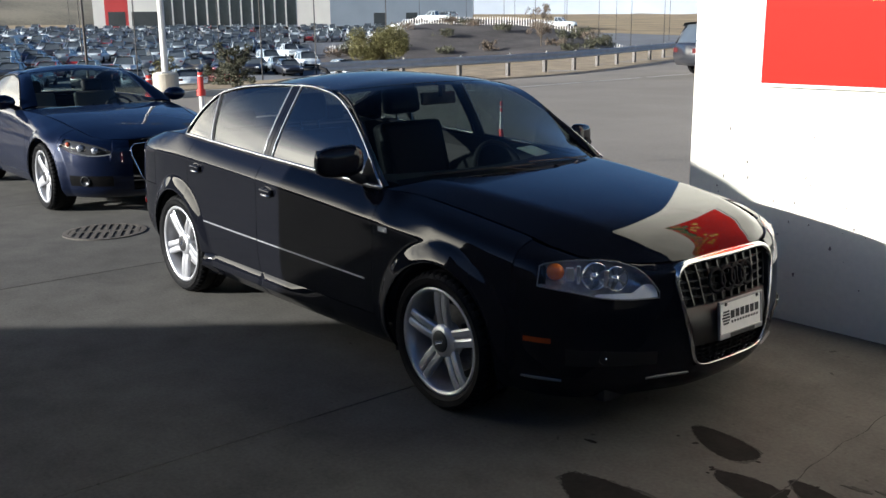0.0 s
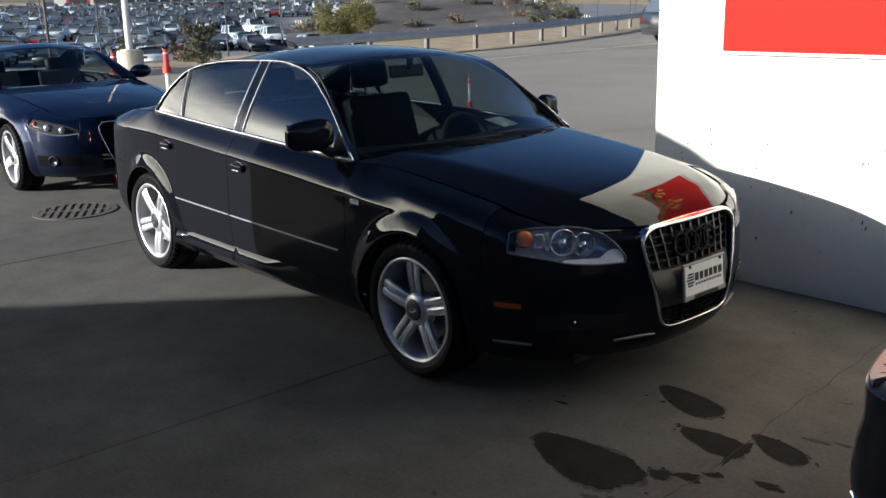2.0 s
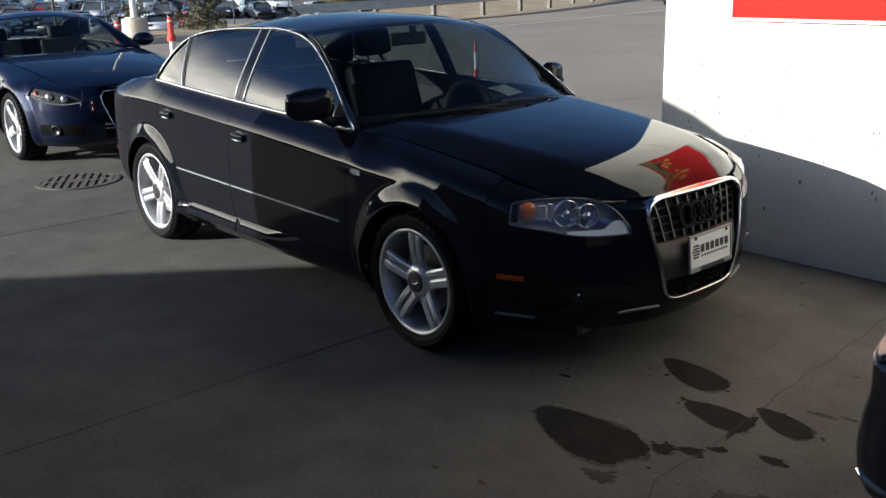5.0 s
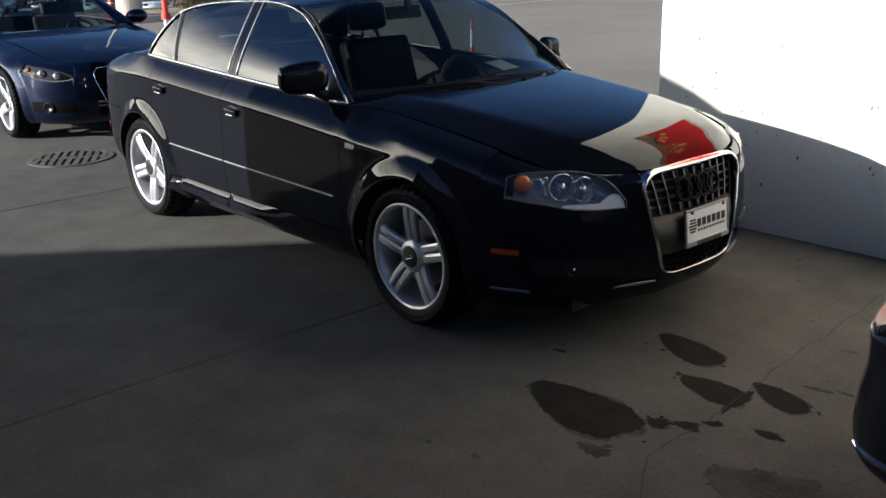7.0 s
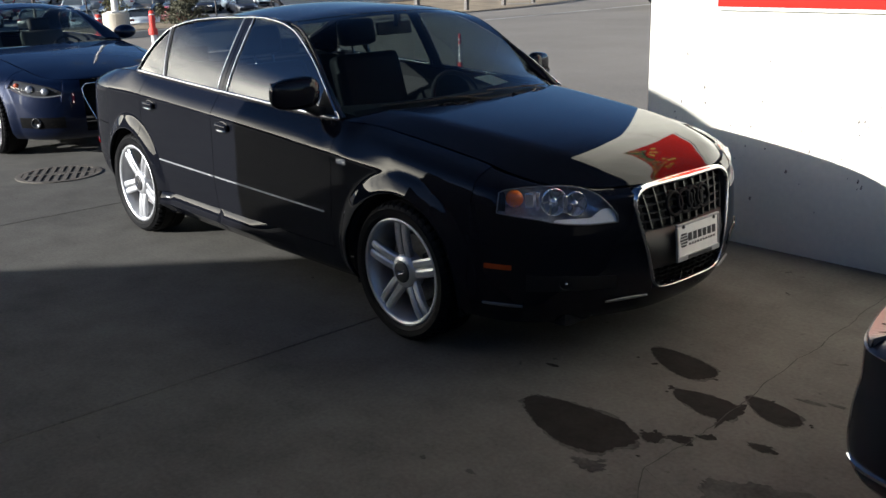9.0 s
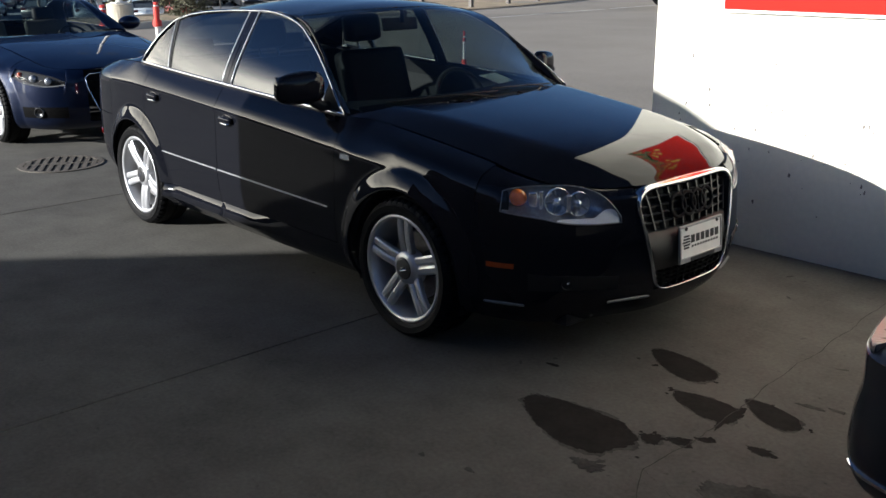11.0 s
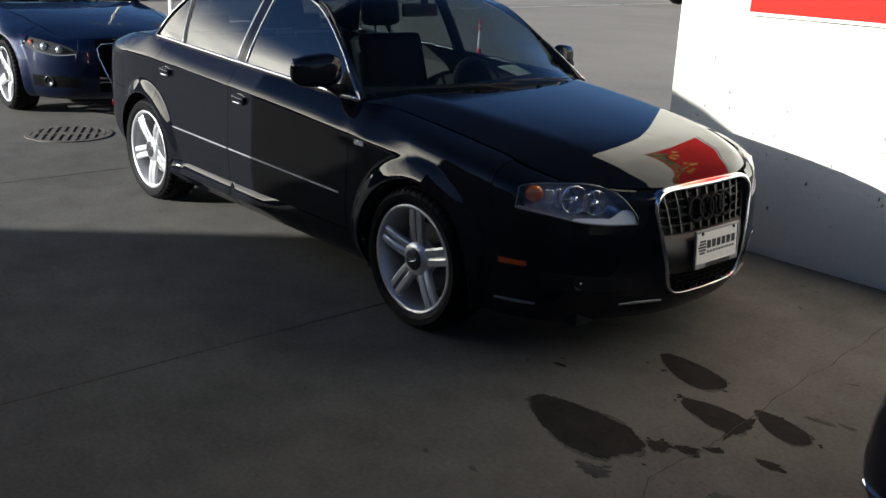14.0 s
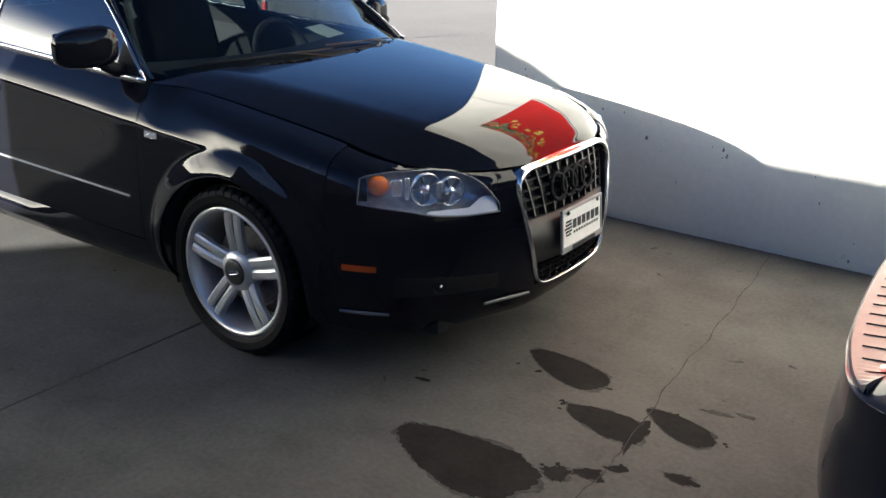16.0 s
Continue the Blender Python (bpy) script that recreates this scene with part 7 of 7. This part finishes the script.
    for s in (-1, 1):
        for a, q in (((x3, b), (x2, H - 0.07)), (((x0 + x3) / 2 - 0.1, b), ((x1 + x2) / 2 - 0.05, H - 0.07)), ((x0, b), (x1, H - 0.07))):
            tube(body_mesh, [(a[0], s * (w + 0.005), a[1]), (q[0], s * (wt + 0.005), q[1])], 0.045, 5)
    part("body", body_mesh, colour, car, smooth=True)
    r = 0.33 if kind == "saloon_car" else 0.38
    for x in (-h + 0.95, h - 0.9):
        for s in (-1, 1):
            bm = lathe(bmesh.new(), [(0, -0.11), (r * 0.62, -0.11), (r * 0.66, -0.12), (r, -0.10), (r, 0.1), (r * 0.6, 0.1)], 16)
            bmesh.ops.transform(bm, matrix=pose(x, s * (W / 2 - 0.10), r, 0, 0, 0 if s < 0 else 180), verts=bm.verts)
            part("wheel", bm, RUBBER, car)
    for s in (-1, 1):
        z = hood_z - 0.20
        part("headlight", boxed((h - 0.20, min(s * 0.5, s * 0.84) * W / 1.88, z - 0.09), (h - 0.01, max(s * 0.5, s * 0.84) * W / 1.88, z + 0.05), 0.02), REFLECTOR, car)
        part("tail_lamp", boxed((-h - 0.01, min(s * 0.55, s * 0.84) * W / 1.88, 0.76), (-h + 0.12, max(s * 0.55, s * 0.84) * W / 1.88, 0.92), 0.02), LOT_RED, car)
    part("bumper", boxed((h - 0.12, -W / 2 * 0.86, 0.36), (h + 0.02, W / 2 * 0.86, 0.52), 0.03), BLACK_PLASTIC, car)
    return car


LOT_RED = material("lot_tail_red", (0.10, 0.012, 0.012), 0.3, coat=0.3)
# glass, white, silver and grey are lightened and blued in place of haze
LOT_GLASS = material("lot_glass_hazed", (0.07, 0.085, 0.10), 0.10, spec=0.6, coat=0.4, vary=0.1, scale=2)
lot_paints = {}
for nm, c, me_ in (("white", (0.58, 0.64, 0.67), 0.0), ("silver", (0.32, 0.38, 0.42), 0.3), ("grey", (0.15, 0.18, 0.215), 0.3), ("black", (0.02, 0.022, 0.028), 0.0), ("blue", (0.02, 0.04, 0.11), 0.3), ("red", (0.30, 0.015, 0.015), 0.1), ("tan", (0.30, 0.25, 0.18), 0.4)):
    lot_paints[nm] = material("lot_paint_" + nm, c, 0.35, me_, coat=0.8)
protos = []
for kind, colours in (("saloon_car", ("white", "silver", "grey", "black", "blue", "red", "tan")), ("sport_utility", ("white", "silver", "grey", "black")), ("pickup", ("white", "silver", "black"))):
    for c in colours:
        text = {"saloon_car": "saloon car", "sport_utility": "sport utility vehicle", "pickup": "pickup truck"}[kind]
        protos.append((kind, c, lot_car(kind, lot_paints[c], f"{c} {text} parked in a row in the lot")))
pick = {(k, c): ob for k, c, ob in protos}
used = set()


def park(kind, colour, x, y, turn):
    m = pose(x, y, rise(x, y) + bank_height(x, y) + 0.03, 0, 0, turn)
    ob = pick[(kind, colour)]
    if (kind, colour) in used:
        copy_thing(ob, m)
    else:
        used.add((kind, colour))
        ob.matrix_basis = m


plan = [("saloon_car", "silver", -70.5, 15.5, 150), ("saloon_car", "grey", -69.5, 19.5, 150), ("saloon_car", "black", -66.5, 22.0, 152), ("saloon_car", "silver", -63.5, 24.2, 160), ("saloon_car", "white", -56.0, 24.7, 165), ("saloon_car", "red", -58.0, 28.6, 160),
        ("sport_utility", "white", -83.5, 47.0, 345), ("sport_utility", "white", -78.2, 48.2, 340), ("pickup", "white", -97.0, 57.5, 345), ("saloon_car", "silver", -61.9, 41.6, 348), ("saloon_car", "grey", -60.0, 44.4, 345), ("saloon_car", "black", -75.0, 40.5, 320), ("saloon_car", "grey", -78.0, 39.0, 322),
        ("saloon_car", "grey", -65.0, 27.5, 152), ("saloon_car", "black", -69.5, 25.0, 150), ("saloon_car", "silver", -62.7, 16.3, 150), ("saloon_car", "grey", -60.2, 13.2, 150), ("saloon_car", "silver", -76.5, 44.0, 340), ("saloon_car", "black", -71.5, 42.0, 342)]
for row in plan:
    park(*row)
mix = [("saloon_car", "white")] * 4 + [("saloon_car", "silver")] * 5 + [("saloon_car", "grey")] * 5 + [("saloon_car", "black")] * 4 + [("saloon_car", "blue")] * 2 + [("saloon_car", "tan")] + [("saloon_car", "red")] \
    + [("sport_utility", "white")] * 3 + [("sport_utility", "silver")] * 2 + [("sport_utility", "grey")] * 3 + [("sport_utility", "black")] * 2 + [("pickup", "white")] * 2 + [("pickup", "silver")] + [("pickup", "black")]
for n, x in enumerate((-76, -84, -90, -99, -105, -114, -120, -129, -135, -145, -152, -162, -170, -182, -194, -208, -222)):
    y, y1 = -3.4 + 0.245 * (4.4 - x), -3.4 + (0.50 if x > -100 else 0.62 if x > -145 else 0.86) * (4.4 - x)
    while y < y1:
        if crnd.random() < 0.92:
            k, c = crnd.choice(mix)
            park(k, c, x + crnd.uniform(-0.3, 0.3), y, (148 if n % 2 else 328) + crnd.uniform(-3, 3))
        y += crnd.uniform(2.9, 3.4) if x > -150 else crnd.uniform(3.2, 4.4)
for x, y, k, c, t in ((-120, 99, "pickup", "white", 205), (-122.5, 95.5, "pickup", "white", 205), (-104, 112, "pickup", "white", 30), (-84, 122, "sport_utility", "white", 120)):
    park(k, c, x, y, t)
# a dark wagon on the drive, by the end of the wall
wagon = copy_thing(pick[("sport_utility", "black")], pose(-13.85, 25.3, -0.012, 0, 0, 62))
tagged(wagon, "dark grey sport utility vehicle parked on the drive", "car")
wagon2 = copy_thing(pick[("sport_utility", "black")], pose(-15.3, 28.4, -0.012, 0, 0, 62))
tagged(wagon2, "dark sport utility vehicle parked on the drive", "car")
for key, ob in pick.items():
    if key not in used:
        park(*key, -240, 60 + 3 * len(used), 180)

# ---- far buildings ----
# the grey facade carries the haze as a blue tint in its colour
FACADE_GREY = material("facade_grey_hazed", (0.20, 0.24, 0.29), 0.7, vary=0.1, scale=0.2)
FACADE_WHITE = material("facade_white", (0.58, 0.57, 0.54), 0.7, vary=0.06, scale=0.3)
FACADE_RED = material("facade_red", (0.42, 0.03, 0.03), 0.6, vary=0.06, scale=0.3)
FACADE_GLASS = material("facade_glass", (0.03, 0.035, 0.04), 0.12, spec=0.8, vary=0.2, scale=0.4)


def dealership(x, y, turn, length, blocks, label):
    b = new("dealership_building")
    tagged(b, label, "building")
    b.matrix_basis = pose(x, y, rise(x, y) - 0.1, 0, 0, turn)
    for x0, x1, hgt, depth, mat, kind in blocks:
        part("wall", boxed((x0, 0, 0), (x1, depth, hgt)), mat, b)
        part("roof", boxed((x0 - 0.15, -0.15, hgt), (x1 + 0.15, depth + 0.15, hgt + 0.4)), FACADE_WHITE, b)
        if kind == "glazed":
            n = int((x1 - x0) / 3)
            for k in range(n):
                a = x0 + (x1 - x0) * k / n
                c = x0 + (x1 - x0) * (k + 1) / n
                part("window", boxed((a + 0.25, -0.05, 0.4), (c - 0.25, 0.05, hgt - 0.9)), FACADE_GLASS, b)
                part("column", boxed((a - 0.13, -0.4, 0), (a + 0.13, -0.06, hgt)), FACADE_WHITE, b)
        elif kind == "doors":
            for k in range(int((x1 - x0) / 9)):
                a = x0 + 3 + k * 9
                part("door", boxed((a, -0.06, 0), (a + 3.2, 0.04, 3.4)), FACADE_GLASS, b)
        elif kind == "showroom":
            n = int((x1 - x0) / 5)
            for k in range(n):
                a = x0 + (x1 - x0) * k / n
                part("window", boxed((a + 0.8, -0.05, 0.4), (a + (x1 - x0) / n - 0.8, 0.05, 4.2)), FACADE_WHITE if k % 2 else FACADE_GLASS, b)
    return b


dealership(-262.0, 78.0, 59.5, 60, ((16.5, 19.5, 15, 30, FACADE_WHITE, ""), (19.5, 25.5, 12, 30, FACADE_RED, "showroom"), (25.5, 34, 12, 30, FACADE_WHITE, "showroom"), (34, 70, 14, 30, FACADE_GREY, "glazed"), (70, 79, 15, 30, FACADE_WHITE, ""), (79, 88, 13, 30, FACADE_GREY, ""), (88, 119, 13, 40, FACADE_GREY, "doors")),
           "long grey dealership building with white blocks and glazing")
SLOPE_GRASS = material("slope_grass", (0.20, 0.18, 0.13), 0.95, vary=0.4, scale=0.05, bump=0.4, bump_scale=1)
rows = []
for i in range(25):
    rows.append([])
    for j in range(25):
        x, y = -300 - 9 * i, 20 + 8.5 * j - 2.0 * i
        rows[-1].append(Vector((x, y, rise(-262, 60) - 1 + 20 * (min(i, 12) / 12) ** 0.8 * min(1.0, (24 - j) / 8) + 0.8 * noise.noise(Vector((x * 0.03, y * 0.03, 0))))))
tagged(mesh_object("ground_slope", grid_mesh(rows), SLOPE_GRASS, smooth=True), "dry grassy slope beyond the car lot", "hill", kind="structure")

# ---- hills ----
# haze over the far hills is put into their pale blue colour
HILL = material("hazy_hill", (0.45, 0.50, 0.56), 1.0, vary=0.15, scale=0.004)
HILL_NEAR = material("near_hill", (0.40, 0.37, 0.33), 1.0, vary=0.3, scale=0.006)
for dist, base, amp, mat, off, nm in ((3900, 150, 70, HILL, 0, "distant"), (2700, 20, 16, HILL_NEAR, 7, "nearer")):
    rows = []
    for k in range(121):
        a = radians(70 + 130 * k / 120)
        x, y = dist * math.cos(a), dist * math.sin(a)
        hgt = base + amp * (0.6 + 0.8 * noise.noise(Vector((k * 0.11 + off, 0, 0))) + 0.3 * noise.noise(Vector((k * 0.45, 3, off))))
        rows.append([Vector((x * 1.06, y * 1.06, -5)), Vector((x * 1.03, y * 1.03, hgt)), Vector((x, y, hgt * 0.55)), Vector((x * 0.94, y * 0.94, -5))])
    ob = mesh_object("backdrop", grid_mesh(rows), mat, smooth=True)
    tagged(ob, f"{nm} blue-grey hills along the horizon", "hills", kind="structure")
